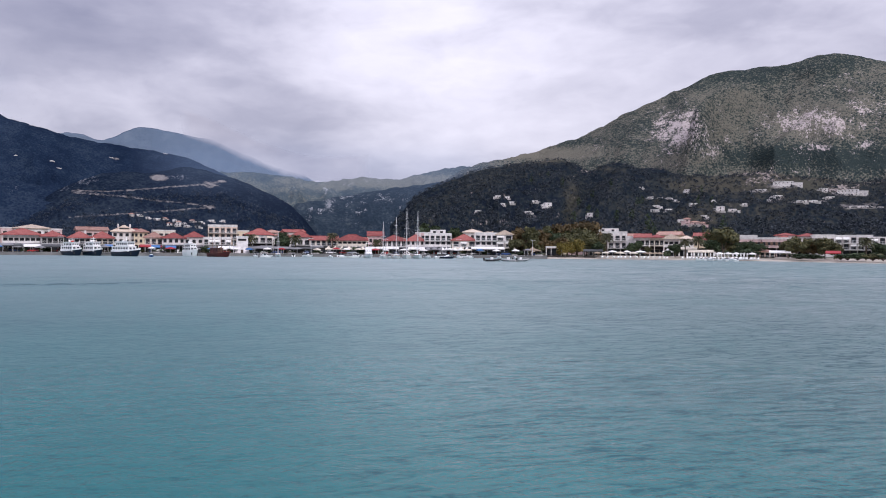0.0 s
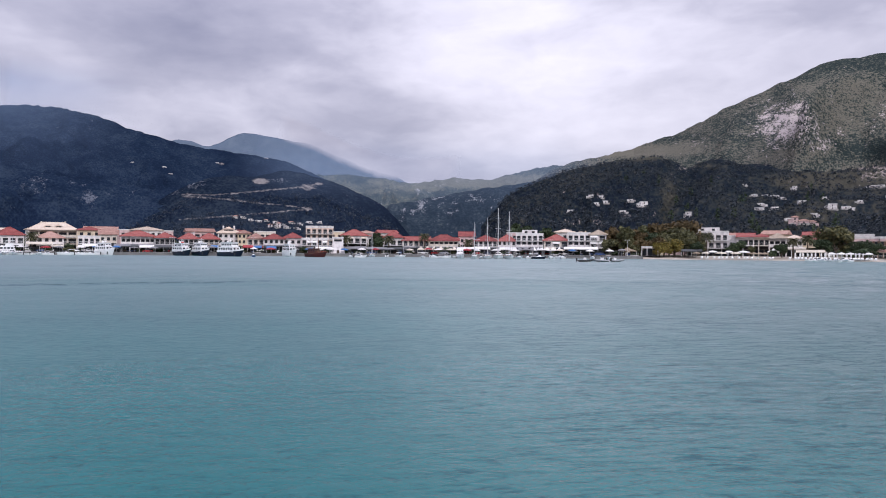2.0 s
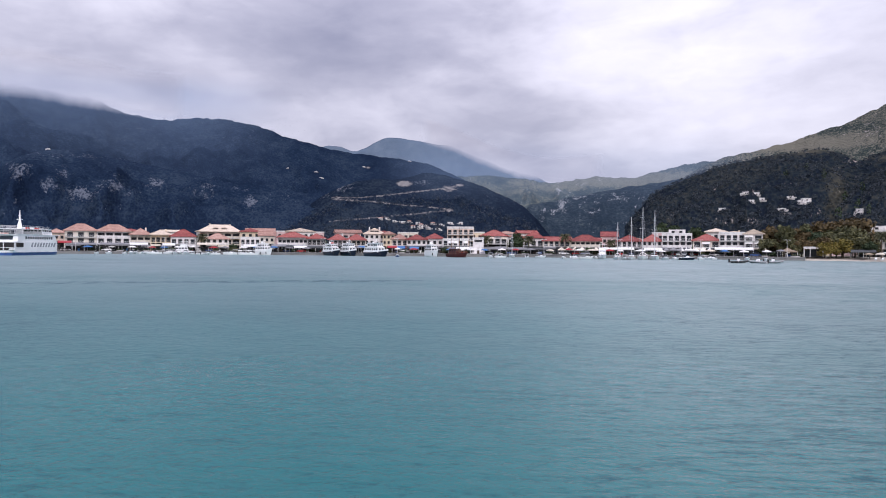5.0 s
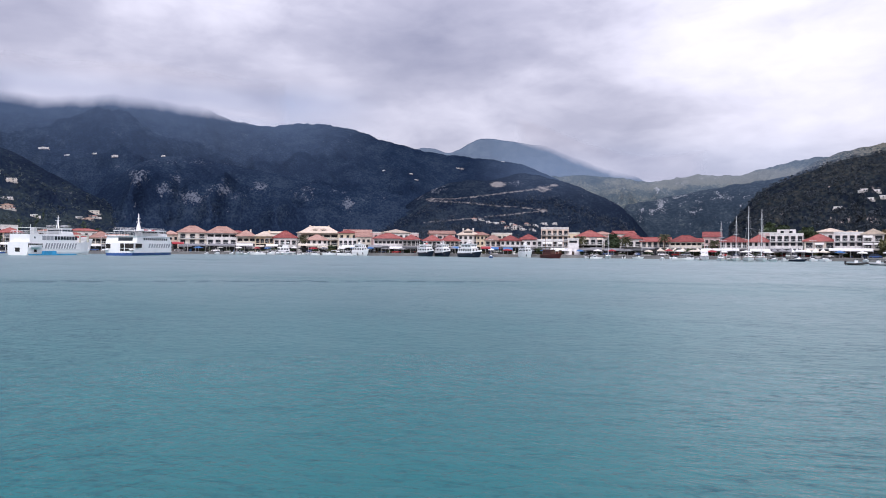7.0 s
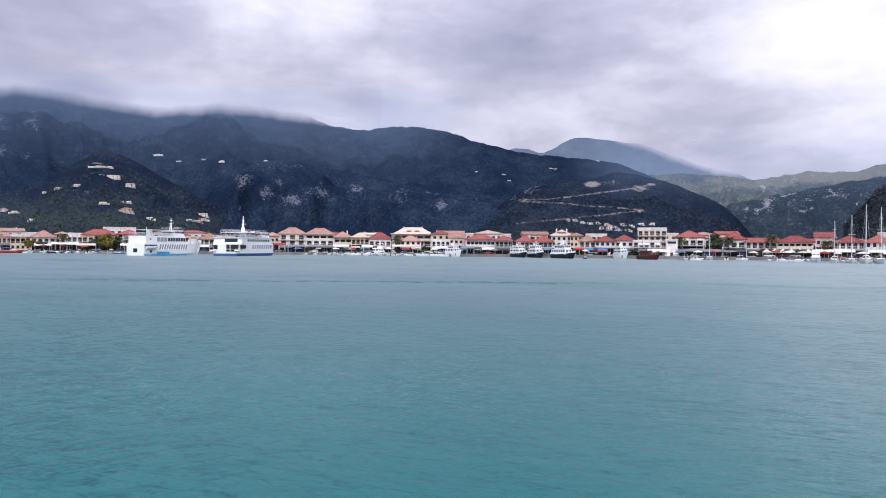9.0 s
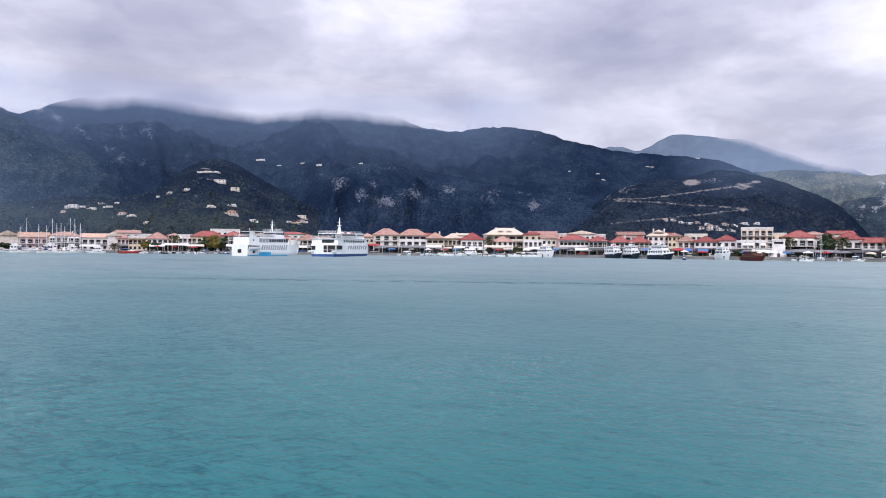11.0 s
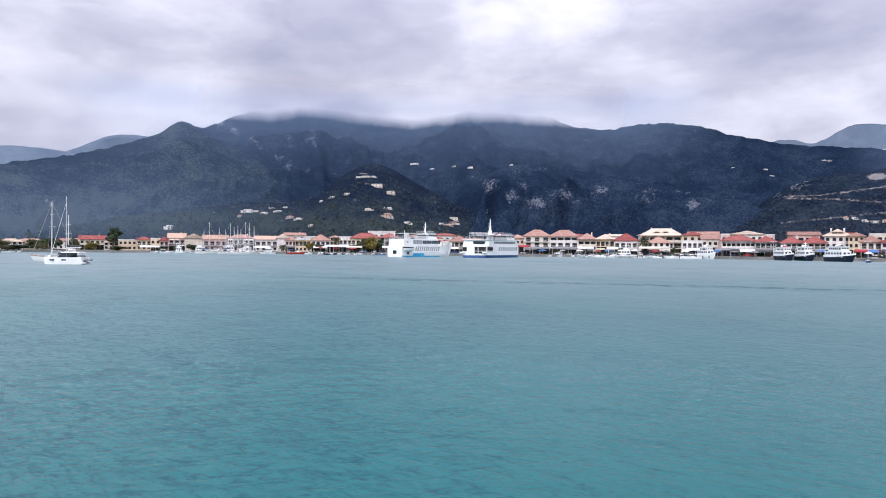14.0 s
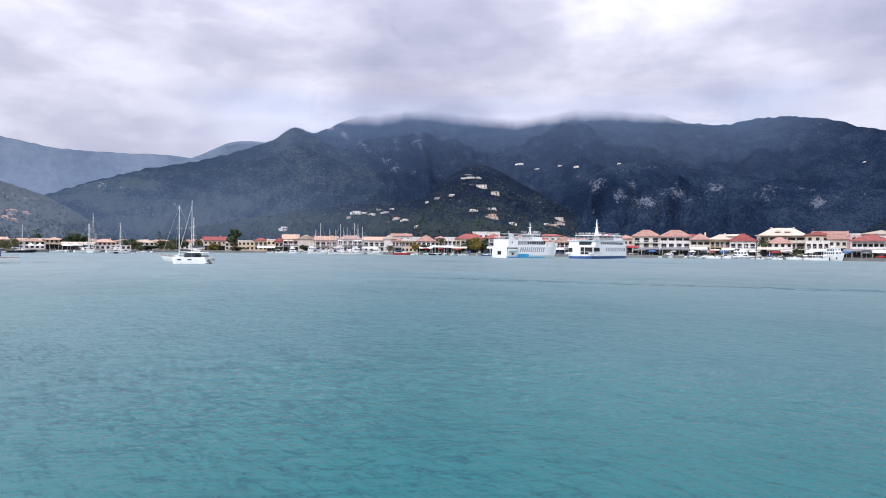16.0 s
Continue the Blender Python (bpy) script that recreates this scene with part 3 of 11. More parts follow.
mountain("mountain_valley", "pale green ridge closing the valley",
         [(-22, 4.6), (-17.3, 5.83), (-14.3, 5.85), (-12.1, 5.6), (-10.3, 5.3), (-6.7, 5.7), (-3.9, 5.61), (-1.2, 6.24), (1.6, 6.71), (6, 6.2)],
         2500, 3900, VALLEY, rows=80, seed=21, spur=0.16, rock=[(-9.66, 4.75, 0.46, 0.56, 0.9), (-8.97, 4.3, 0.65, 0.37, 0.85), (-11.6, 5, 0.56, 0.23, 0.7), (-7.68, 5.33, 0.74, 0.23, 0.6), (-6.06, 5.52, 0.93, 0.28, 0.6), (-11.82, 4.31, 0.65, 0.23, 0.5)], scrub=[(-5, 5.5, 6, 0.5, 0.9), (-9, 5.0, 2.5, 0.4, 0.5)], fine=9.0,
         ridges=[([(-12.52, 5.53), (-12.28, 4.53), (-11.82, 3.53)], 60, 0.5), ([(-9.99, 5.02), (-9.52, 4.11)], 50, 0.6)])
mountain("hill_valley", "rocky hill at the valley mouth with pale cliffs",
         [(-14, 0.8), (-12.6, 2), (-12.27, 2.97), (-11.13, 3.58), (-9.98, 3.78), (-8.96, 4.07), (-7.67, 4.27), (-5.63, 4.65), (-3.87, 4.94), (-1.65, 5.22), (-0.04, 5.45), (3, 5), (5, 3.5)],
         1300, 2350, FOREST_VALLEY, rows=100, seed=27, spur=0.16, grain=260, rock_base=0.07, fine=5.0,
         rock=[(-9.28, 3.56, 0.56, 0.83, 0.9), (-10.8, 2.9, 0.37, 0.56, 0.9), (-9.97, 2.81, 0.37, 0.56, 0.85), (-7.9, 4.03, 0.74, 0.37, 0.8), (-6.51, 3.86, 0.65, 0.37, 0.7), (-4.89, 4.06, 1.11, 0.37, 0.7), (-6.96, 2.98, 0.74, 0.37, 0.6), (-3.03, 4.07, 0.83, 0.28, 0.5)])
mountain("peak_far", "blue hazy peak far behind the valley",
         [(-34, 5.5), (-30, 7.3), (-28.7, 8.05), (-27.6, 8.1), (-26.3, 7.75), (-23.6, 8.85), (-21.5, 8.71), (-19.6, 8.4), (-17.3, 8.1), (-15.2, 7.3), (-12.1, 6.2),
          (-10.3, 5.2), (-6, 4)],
         3900, 4600, FAR_HAZED, rows=60, seed=33, spur=0.05, back=1.1)
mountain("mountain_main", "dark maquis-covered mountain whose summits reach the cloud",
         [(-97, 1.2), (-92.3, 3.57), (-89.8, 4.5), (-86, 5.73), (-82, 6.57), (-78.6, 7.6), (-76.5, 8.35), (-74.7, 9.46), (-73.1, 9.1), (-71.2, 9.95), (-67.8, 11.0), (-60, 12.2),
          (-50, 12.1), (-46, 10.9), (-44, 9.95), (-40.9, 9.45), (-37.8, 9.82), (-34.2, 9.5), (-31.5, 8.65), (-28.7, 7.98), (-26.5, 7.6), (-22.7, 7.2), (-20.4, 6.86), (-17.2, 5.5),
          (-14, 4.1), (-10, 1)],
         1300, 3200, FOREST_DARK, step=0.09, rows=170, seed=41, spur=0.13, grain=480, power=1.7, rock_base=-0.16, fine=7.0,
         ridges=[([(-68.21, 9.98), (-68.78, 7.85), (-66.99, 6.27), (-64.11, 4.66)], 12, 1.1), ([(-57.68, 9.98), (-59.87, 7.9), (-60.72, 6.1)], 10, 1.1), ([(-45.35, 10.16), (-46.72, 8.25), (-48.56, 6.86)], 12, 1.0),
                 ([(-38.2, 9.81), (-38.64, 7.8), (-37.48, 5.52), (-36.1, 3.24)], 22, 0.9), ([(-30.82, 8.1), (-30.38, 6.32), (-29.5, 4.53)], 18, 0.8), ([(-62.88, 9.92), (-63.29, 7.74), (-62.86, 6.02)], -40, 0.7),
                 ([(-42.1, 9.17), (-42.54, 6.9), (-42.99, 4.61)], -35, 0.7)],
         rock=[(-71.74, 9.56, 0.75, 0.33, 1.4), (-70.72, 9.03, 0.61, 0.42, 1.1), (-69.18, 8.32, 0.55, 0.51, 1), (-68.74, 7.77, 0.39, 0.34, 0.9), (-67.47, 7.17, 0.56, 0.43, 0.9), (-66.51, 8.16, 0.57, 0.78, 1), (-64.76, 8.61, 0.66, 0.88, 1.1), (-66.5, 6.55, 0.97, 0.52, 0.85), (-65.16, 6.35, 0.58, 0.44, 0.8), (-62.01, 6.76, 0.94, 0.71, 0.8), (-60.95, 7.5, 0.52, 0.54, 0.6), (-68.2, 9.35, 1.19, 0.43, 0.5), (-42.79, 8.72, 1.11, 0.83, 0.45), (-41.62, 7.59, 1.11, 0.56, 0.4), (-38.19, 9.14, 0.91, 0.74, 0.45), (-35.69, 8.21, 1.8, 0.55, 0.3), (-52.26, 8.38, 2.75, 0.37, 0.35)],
         # The scrub spot lightens the western slope as haze would.
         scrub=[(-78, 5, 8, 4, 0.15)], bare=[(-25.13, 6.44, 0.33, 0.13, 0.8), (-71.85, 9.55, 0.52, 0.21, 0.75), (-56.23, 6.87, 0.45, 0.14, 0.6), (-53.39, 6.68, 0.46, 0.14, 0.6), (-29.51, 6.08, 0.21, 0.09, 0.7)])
mountain("mountain_front", "haze-tinted wooded mountain flank with faint pale outcrops",
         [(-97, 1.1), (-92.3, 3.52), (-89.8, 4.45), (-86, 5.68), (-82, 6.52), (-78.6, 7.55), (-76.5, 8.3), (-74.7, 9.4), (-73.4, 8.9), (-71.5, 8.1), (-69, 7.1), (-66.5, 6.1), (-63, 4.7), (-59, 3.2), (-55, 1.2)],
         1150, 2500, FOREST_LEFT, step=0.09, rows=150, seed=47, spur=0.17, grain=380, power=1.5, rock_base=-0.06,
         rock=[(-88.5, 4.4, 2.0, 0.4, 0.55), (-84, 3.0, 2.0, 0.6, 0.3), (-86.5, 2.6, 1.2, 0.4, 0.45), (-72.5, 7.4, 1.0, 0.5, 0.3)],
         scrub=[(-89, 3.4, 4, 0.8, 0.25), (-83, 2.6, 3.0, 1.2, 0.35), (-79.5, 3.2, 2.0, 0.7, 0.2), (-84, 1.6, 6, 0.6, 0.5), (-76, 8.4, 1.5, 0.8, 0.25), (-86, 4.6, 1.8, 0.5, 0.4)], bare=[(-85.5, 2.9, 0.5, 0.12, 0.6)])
mountain("hill_spur", "wooded foothill with villas among olive groves",
         [(-84, 1.0), (-80, 2.0), (-74, 2.9), (-70, 3.5), (-66, 3.7), (-64.2, 4.2), (-61.9, 5.95), (-60.1, 6.85), (-58.2, 6.4), (-55.9, 5.1), (-52.7, 3.4), (-50, 2.2), (-46, 1)],
         560, 1600, GROVES, rows=110, seed=51, spur=0.12, grain=260, fine=3.0,
         scrub=[(-75, 2.0, 12, 1.4, 0.6), (-60, 1.7, 9, 0.9, 0.5)], bare=[(-60.6, 6.0, 0.8, 0.12, 0.7), (-60.2, 5.2, 0.8, 0.16, 0.6)])
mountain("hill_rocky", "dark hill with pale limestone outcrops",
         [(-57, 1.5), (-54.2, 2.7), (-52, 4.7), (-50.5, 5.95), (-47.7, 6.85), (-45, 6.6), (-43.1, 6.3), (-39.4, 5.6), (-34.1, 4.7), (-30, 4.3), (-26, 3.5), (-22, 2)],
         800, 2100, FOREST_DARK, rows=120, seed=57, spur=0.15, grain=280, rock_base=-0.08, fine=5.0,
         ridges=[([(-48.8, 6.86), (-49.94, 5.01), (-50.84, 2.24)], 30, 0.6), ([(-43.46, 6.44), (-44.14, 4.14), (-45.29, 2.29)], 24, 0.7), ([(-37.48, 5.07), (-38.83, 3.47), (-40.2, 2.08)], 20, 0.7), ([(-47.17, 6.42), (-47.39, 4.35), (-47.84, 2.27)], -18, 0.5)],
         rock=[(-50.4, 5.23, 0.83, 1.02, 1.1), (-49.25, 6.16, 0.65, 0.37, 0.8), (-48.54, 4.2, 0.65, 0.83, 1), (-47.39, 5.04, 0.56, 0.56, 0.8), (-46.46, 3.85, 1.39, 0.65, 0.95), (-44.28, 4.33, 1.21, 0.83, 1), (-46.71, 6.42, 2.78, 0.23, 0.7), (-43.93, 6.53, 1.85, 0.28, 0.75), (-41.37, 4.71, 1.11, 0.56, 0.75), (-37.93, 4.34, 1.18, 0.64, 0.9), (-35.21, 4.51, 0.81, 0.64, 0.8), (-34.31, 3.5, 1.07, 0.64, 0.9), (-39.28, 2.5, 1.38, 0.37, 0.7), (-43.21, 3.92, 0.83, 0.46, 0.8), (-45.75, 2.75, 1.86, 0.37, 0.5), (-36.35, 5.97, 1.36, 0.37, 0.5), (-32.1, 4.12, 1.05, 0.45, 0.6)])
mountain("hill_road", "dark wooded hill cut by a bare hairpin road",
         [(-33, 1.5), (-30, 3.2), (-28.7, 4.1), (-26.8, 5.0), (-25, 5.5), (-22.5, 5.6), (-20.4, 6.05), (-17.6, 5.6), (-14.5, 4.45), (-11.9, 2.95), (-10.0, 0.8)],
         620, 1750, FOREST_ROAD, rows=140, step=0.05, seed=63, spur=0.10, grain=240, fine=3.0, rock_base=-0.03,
         roads=[[(-28.01, 3.94), (-25.72, 4.03), (-22.91, 4.32), (-21.15, 4.57), (-19.08, 4.8), (-17.43, 5.15)], [(-28.01, 3.85), (-24.9, 3.72), (-22.11, 3.45), (-19.06, 3.23), (-18.14, 3)],
                [(-28.21, 2.04), (-24.89, 2.37), (-21.72, 2.69), (-19.06, 2.98), (-18.14, 3)]],
         road_width=0.075, bare=[(-22.2, 5.19, 0.7, 0.26, 1.3), (-18.52, 4.82, 0.96, 0.33, 0.85), (-17.61, 5.11, 0.51, 0.16, 0.9), (-27.59, 3.98, 0.59, 0.18, 0.8), (-18.51, 3.09, 0.59, 0.21, 0.8), (-20.58, 5.18, 0.46, 0.17, 0.5)],
         rock=[(-27.39, 4.85, 1.01, 0.53, 0.95), (-28.44, 4.3, 0.59, 0.44, 0.8), (-25.32, 5.54, 0.98, 0.26, 0.8), (-20.97, 5.28, 1.53, 0.25, 0.6), (-16.17, 2.8, 0.56, 0.57, 0.5), (-31.66, 3.67, 1.05, 0.45, 0.6), (-14.44, 3.17, 0.68, 0.4, 0.5), (-20.56, 2.46, 1.14, 0.17, 0.6)])
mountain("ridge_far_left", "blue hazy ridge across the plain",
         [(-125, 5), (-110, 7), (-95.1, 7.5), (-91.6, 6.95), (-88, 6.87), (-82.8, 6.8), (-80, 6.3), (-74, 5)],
         3000, 4300, FAR_HAZED, rows=50, seed=71, spur=0.04, back=1.1)
mountain("ridge_far_cloud", "faint haze-tinted summit under the cloud", [(-84, 6), (-81.5, 7.2), (-79.9, 7.97), (-78.2, 8.27), (-76.5, 8.13), (-72, 7)],
         4250, 4700, FAR_HAZED, rows=40, seed=77, spur=0.03, back=1.05)
mountain("hill_left", "scrubby hillside with terraces and houses",
         [(-125, 3), (-105, 4.6), (-95, 4.35), (-93.3, 3.92), (-91.2, 3.0), (-89.8, 2.1), (-88, 1)],
         620, 1500, TERRACES, rows=70, seed=83, spur=0.12, grain=260, scrub=[(-94, 3, 4, 2, 0.7)], bare=[(-94.4, 2.2, 1.5, 0.5, 0.62), (-93.5, 3.3, 0.6, 0.2, 0.6)])


def cloud_bank(label, edge, dist, rise, seed):
    """Low cloud hanging on the summits, thick above, torn along its lower edge."""
    az = np.arange(edge[0][0], edge[-1][0] + 0.1, 0.25)
    low = smooth_through(edge, az) - 0.2
    rows_ = np.linspace(-0.6, 1.0, 22)
    verts, cover = [], []
    for a, e in zip(az, low):
        ends = min(1.0, (a - edge[0][0]) / 2.5, (edge[-1][0] - a) / 2.5)
        for v in rows_:
            el = e + v * rise
            d = dist + 40 * float(fbm(seed, np.array([a * 0.3]), np.array([v * 2]), 3)[0])
            verts.append(tuple(place(a, d, d * math.tan(radians(el)) + HEIGHT)))
            top_fade = min(1.0, (1.0 - v) / 0.45)
            cover.append((0.5 + v * 1.6) if v < 0.5 else min(1.3, 1.3 * top_fade))
            cover[-1] = min(cover[-1], 1.3 * ends, 1.3)
    ob = mesh_object("backdrop_cloud", verts, grid_faces(len(az), len(rows_)), CLOUD, smooth=True)
    attribute(ob, "cover", cover)
    ob.visible_shadow = False
    return tagged(ob, label, "cloud", kind="structure")


cloud_bank("low grey cloud hanging on the mountain summits", [(-74, 10.9), (-71, 10.7), (-67.5, 11.0), (-60, 10.8), (-56, 10.5), (-52, 10.9), (-46, 10.7), (-43, 10.3), (-39, 10.3)], 2350, 3.0, 5)
cloud_bank("pale cloud covering the far peak's shoulder", [(-21, 9.1), (-18.5, 8.4), (-16.5, 7.6), (-14, 6.6), (-11, 5.9), (-6, 6)], 4150, 1.8, 9)


def mist(label, az0, az1, dist, cover, fade=4.0):
    """A thin glowing sheet standing in for haze round the bay; its thickness is given by elevation."""
    az = np.arange(az0, az1 + 0.1, 0.5)
    el = np.linspace(cover[0][0], cover[-1][0], 24)
    A, E = np.meshgrid(az, el, indexing="ij")
    ends = np.clip(np.minimum(A - az0, az1 - A) / fade, 0, 1)
    X, Y, Z = dist * np.sin(np.radians(A)), dist * np.cos(np.radians(A)), dist * np.tan(np.radians(E)) + HEIGHT
    ob = mesh_object("backdrop_mist", np.stack([X, Y, Z], -1).reshape(-1, 3).tolist(), grid_faces(*A.shape), HAZE_SHEET, smooth=True)
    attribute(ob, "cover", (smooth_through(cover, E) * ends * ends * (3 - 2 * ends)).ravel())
    ob.visible_shadow = False
    return tagged(ob, label, "mist", kind="structure")


# Glowing sheets added to lift the distant slopes as air haze does.
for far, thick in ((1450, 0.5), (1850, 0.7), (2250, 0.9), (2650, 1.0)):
    mist("glowing blue-grey haze sheet below the cloud on the summits", -86, -30, far, [(4, 0.0), (6, 0.02 * thick), (8, 0.045 * thick), (10, 0.085 * thick), (11.5, 0.14 * thick), (12.4, 0.04), (13.2, 0.0)], 10.0)
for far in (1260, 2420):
    mist("glowing pale haze sheet hanging in the valley", -25, 7, far, [(2, 0.0), (4, 0.04), (5.5, 0.10), (7, 0.10), (8.5, 0.03), (10, 0.0)], 7.0)
mist("glowing pale haze sheet over the plain and its slopes", -125, -62, 600, [(0.0, 0.08), (2, 0.13), (4, 0.11), (6, 0.06), (9, 0.03), (12, 0.0)], 18.0)


# ---- kit of forms ----

WHITE = paint("white_plaster", (0.73, 0.695, 0.685))
VILLA_WALL = paint("weathered_white_plaster", (0.72, 0.69, 0.67), dirt=0.25)
CREAM = paint("cream_plaster", (0.66, 0.60, 0.52))
PEACH = paint("peach_plaster", (0.66, 0.53, 0.44))
OCHRE = paint("ochre_plaster", (0.68, 0.57, 0.42))
PINK = paint("pink_plaster", (0.64, 0.47, 0.46))
GREY = paint("grey_plaster", (0.52, 0.51, 0.51))
STONE = paint("quay_stone", (0.42, 0.40, 0.38), 0.85, dirt=0.2)
CONCRETE = paint("concrete", (0.46, 0.44, 0.43), 0.9, dirt=0.18)
SLAB = paint("white_slab", (0.66, 0.645, 0.635))
RED_TILE = tiles_mat("red_clay_tile", (0.25, 0.055, 0.050), (0.35, 0.11, 0.094))
BROWN_TILE = tiles_mat("brown_clay_tile", (0.36, 0.20, 0.16), (0.47, 0.30, 0.245))
ORANGE_TILE = tiles_mat("orange_clay_tile", (0.50, 0.32, 0.235), (0.60, 0.42, 0.33))
PALE_TILE = tiles_mat("pale_clay_tile", (0.58, 0.47, 0.38), (0.70, 0.60, 0.50))
FRAME = paint("brown_joinery", (0.26, 0.20, 0.16), 0.5)
WOOD = paint("brown_wood", (0.20, 0.105, 0.055), 0.6, dirt=0.15, scale=2.0)
DARKWOOD = paint("dark_wood", (0.065, 0.045, 0.035), 0.6)
SHUTTER_GREEN = paint("green_shutter", (0.06, 0.13, 0.10), 0.5)
SHUTTER_BROWN = paint("brown_shutter", (0.17, 0.09, 0.06), 0.5)
RAIL = paint("white_railing", (0.70, 0.70, 0.70), 0.45)
CANVAS_WHITE = paint("white_canvas", (0.80, 0.79, 0.77), 0.8, dirt=0.06)
CANVAS_CREAM = paint("cream_canvas", (0.70, 0.63, 0.53), 0.8)
CANVAS_GREY = paint("grey_canvas", (0.22, 0.22, 0.235), 0.8)
CANVAS_DARK = paint("dark_canvas", (0.055, 0.060, 0.065), 0.8)
CANVAS_RED = paint("red_canvas", (0.36, 0.025, 0.035), 0.8)
CANVAS_BLUE = paint("blue_canvas", (0.05, 0.17, 0.42), 0.8)
STRAW = paint("straw_thatch", (0.28, 0.22, 0.16), 0.95, dirt=0.2, scale=3.0)
GEL_WHITE = paint("white_boat_paint", (0.87, 0.87, 0.87), 0.3, dirt=0.05)
SHIP_WHITE = paint("white_ship_paint", (0.88, 0.88, 0.88), 0.45, dirt=0.04, scale=0.25)
CANVAS_NAVY = paint("navy_canvas", (0.03, 0.055, 0.12), 0.8)
NAVY = paint("navy_boat_paint", (0.009, 0.012, 0.030), 0.35)
SHIP_BLUE = paint("blue_ship_paint", (0.04, 0.10, 0.30), 0.45)
SKY_BLUE = paint("bright_blue_paint", (0.05, 0.36, 0.66), 0.45)
OXBLOOD = paint("oxblood_boat_paint", (0.075, 0.014, 0.013), 0.5)
BOAT_RED = paint("red_boat_paint", (0.48, 0.05, 0.04), 0.5)
BLACK_RUBBER = paint("black_rubber", (0.03, 0.03, 0.032), 0.7)
GREY_RUBBER = paint("grey_rubber", (0.30, 0.31, 0.32), 0.6)
TEAK = paint("teak_deck", (0.34, 0.22, 0.13), 0.7, dirt=0.15)
ALLOY = paint("mast_alloy", (0.70, 0.70, 0.71), 0.4, 0.1, 0.04)
ROPE = paint("rigging_wire", (0.36, 0.36, 0.37), 0.5)
BARK = paint("bark", (0.13, 0.10, 0.075), 0.95, dirt=0.2, scale=3.0)
CAR_PAINTS = [paint("car_" + n, c, 0.25, dirt=0.03) for n, c in (("white", (0.75, 0.75, 0.75)), ("silver", (0.42, 0.43, 0.45)), ("red", (0.40, 0.03, 0.03)), ("black", (0.02, 0.02, 0.025)), ("blue", (0.05, 0.10, 0.25)))]


def glass_mat(name, colour, rough):
    m, t, p = material(name)
    pos = nd(t, "ShaderNodeTexCoord").outputs["Object"]
    n = noise_out(t, pos, 0.7, 3.0)
    t.links.new(mix(t, n, tuple(c * 0.6 for c in colour), tuple(c * 1.5 for c in colour)), p.inputs["Base Color"])
    p.inputs["Roughness"].default_value = rough
    p.inputs["Specular IOR Level"].default_value = 0.2
    return m


GLASS = glass_mat("window_glass", (0.022, 0.026, 0.032), 0.08)
SHIP_GLASS = glass_mat("ship_glass", (0.03, 0.04, 0.05), 0.1)
# Dark colours put in for the shade inside shops, gates and deck openings.
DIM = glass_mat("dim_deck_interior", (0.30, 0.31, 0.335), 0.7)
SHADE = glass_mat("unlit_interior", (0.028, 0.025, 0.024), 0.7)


def leaf_mat(name, a, b, c):
    m, t, p = material(name)
    geo = nd(t, "ShaderNodeNewGeometry")
    rnd = nd(t, "ShaderNodeObjectInfo").outputs["Random"]
    f = math_node(t, "ADD", math_node(t, "MULTIPLY", geo.outputs["Random Per Island"], 0.8), math_node(t, "MULTIPLY", rnd, 0.2))
    t.links.new(ramp(t, f, [(0.0, a), (0.55, b), (1.0, c)]), p.inputs["Base Color"])
    p.inputs["Roughness"].default_value = 0.7
    p.inputs["Specular IOR Level"].default_value = 0.2
    return m


LEAF_DARK = leaf_mat("dark_leaves", (0.020, 0.034, 0.018), (0.042, 0.064, 0.033), (0.085, 0.108, 0.052))
LEAF_OLIVE = leaf_mat("olive_leaves", (0.045, 0.050, 0.026), (0.095, 0.098, 0.048), (0.165, 0.145, 0.060))
LEAF_YELLOW = leaf_mat("yellowing_leaves", (0.070, 0.068, 0.020), (0.155, 0.130, 0.032), (0.26, 0.19, 0.045))
LEAF_RUST = leaf_mat("rusty_leaves", (0.050, 0.040, 0.021), (0.100, 0.074, 0.036), (0.165, 0.110, 0.048))
LEAF_PALM = leaf_mat("palm_leaves", (0.030, 0.036, 0.020), (0.062, 0.066, 0.034), (0.115, 0.100, 0.052))
# Hillside leaves below carry the slopes' blue haze tint in their colour.
LEAF_WOOD = leaf_mat("wood_leaves", (0.022, 0.030, 0.044), (0.033, 0.043, 0.056), (0.052, 0.062, 0.070))
LEAF_SHADY = leaf_mat("shady_wood_leaves", (0.020, 0.030, 0.050), (0.032, 0.045, 0.067), (0.052, 0.066, 0.086))
LEAF_GROVE = leaf_mat("grove_leaves", (0.024, 0.038, 0.052), (0.042, 0.060, 0.072), (0.078, 0.100, 0.100))


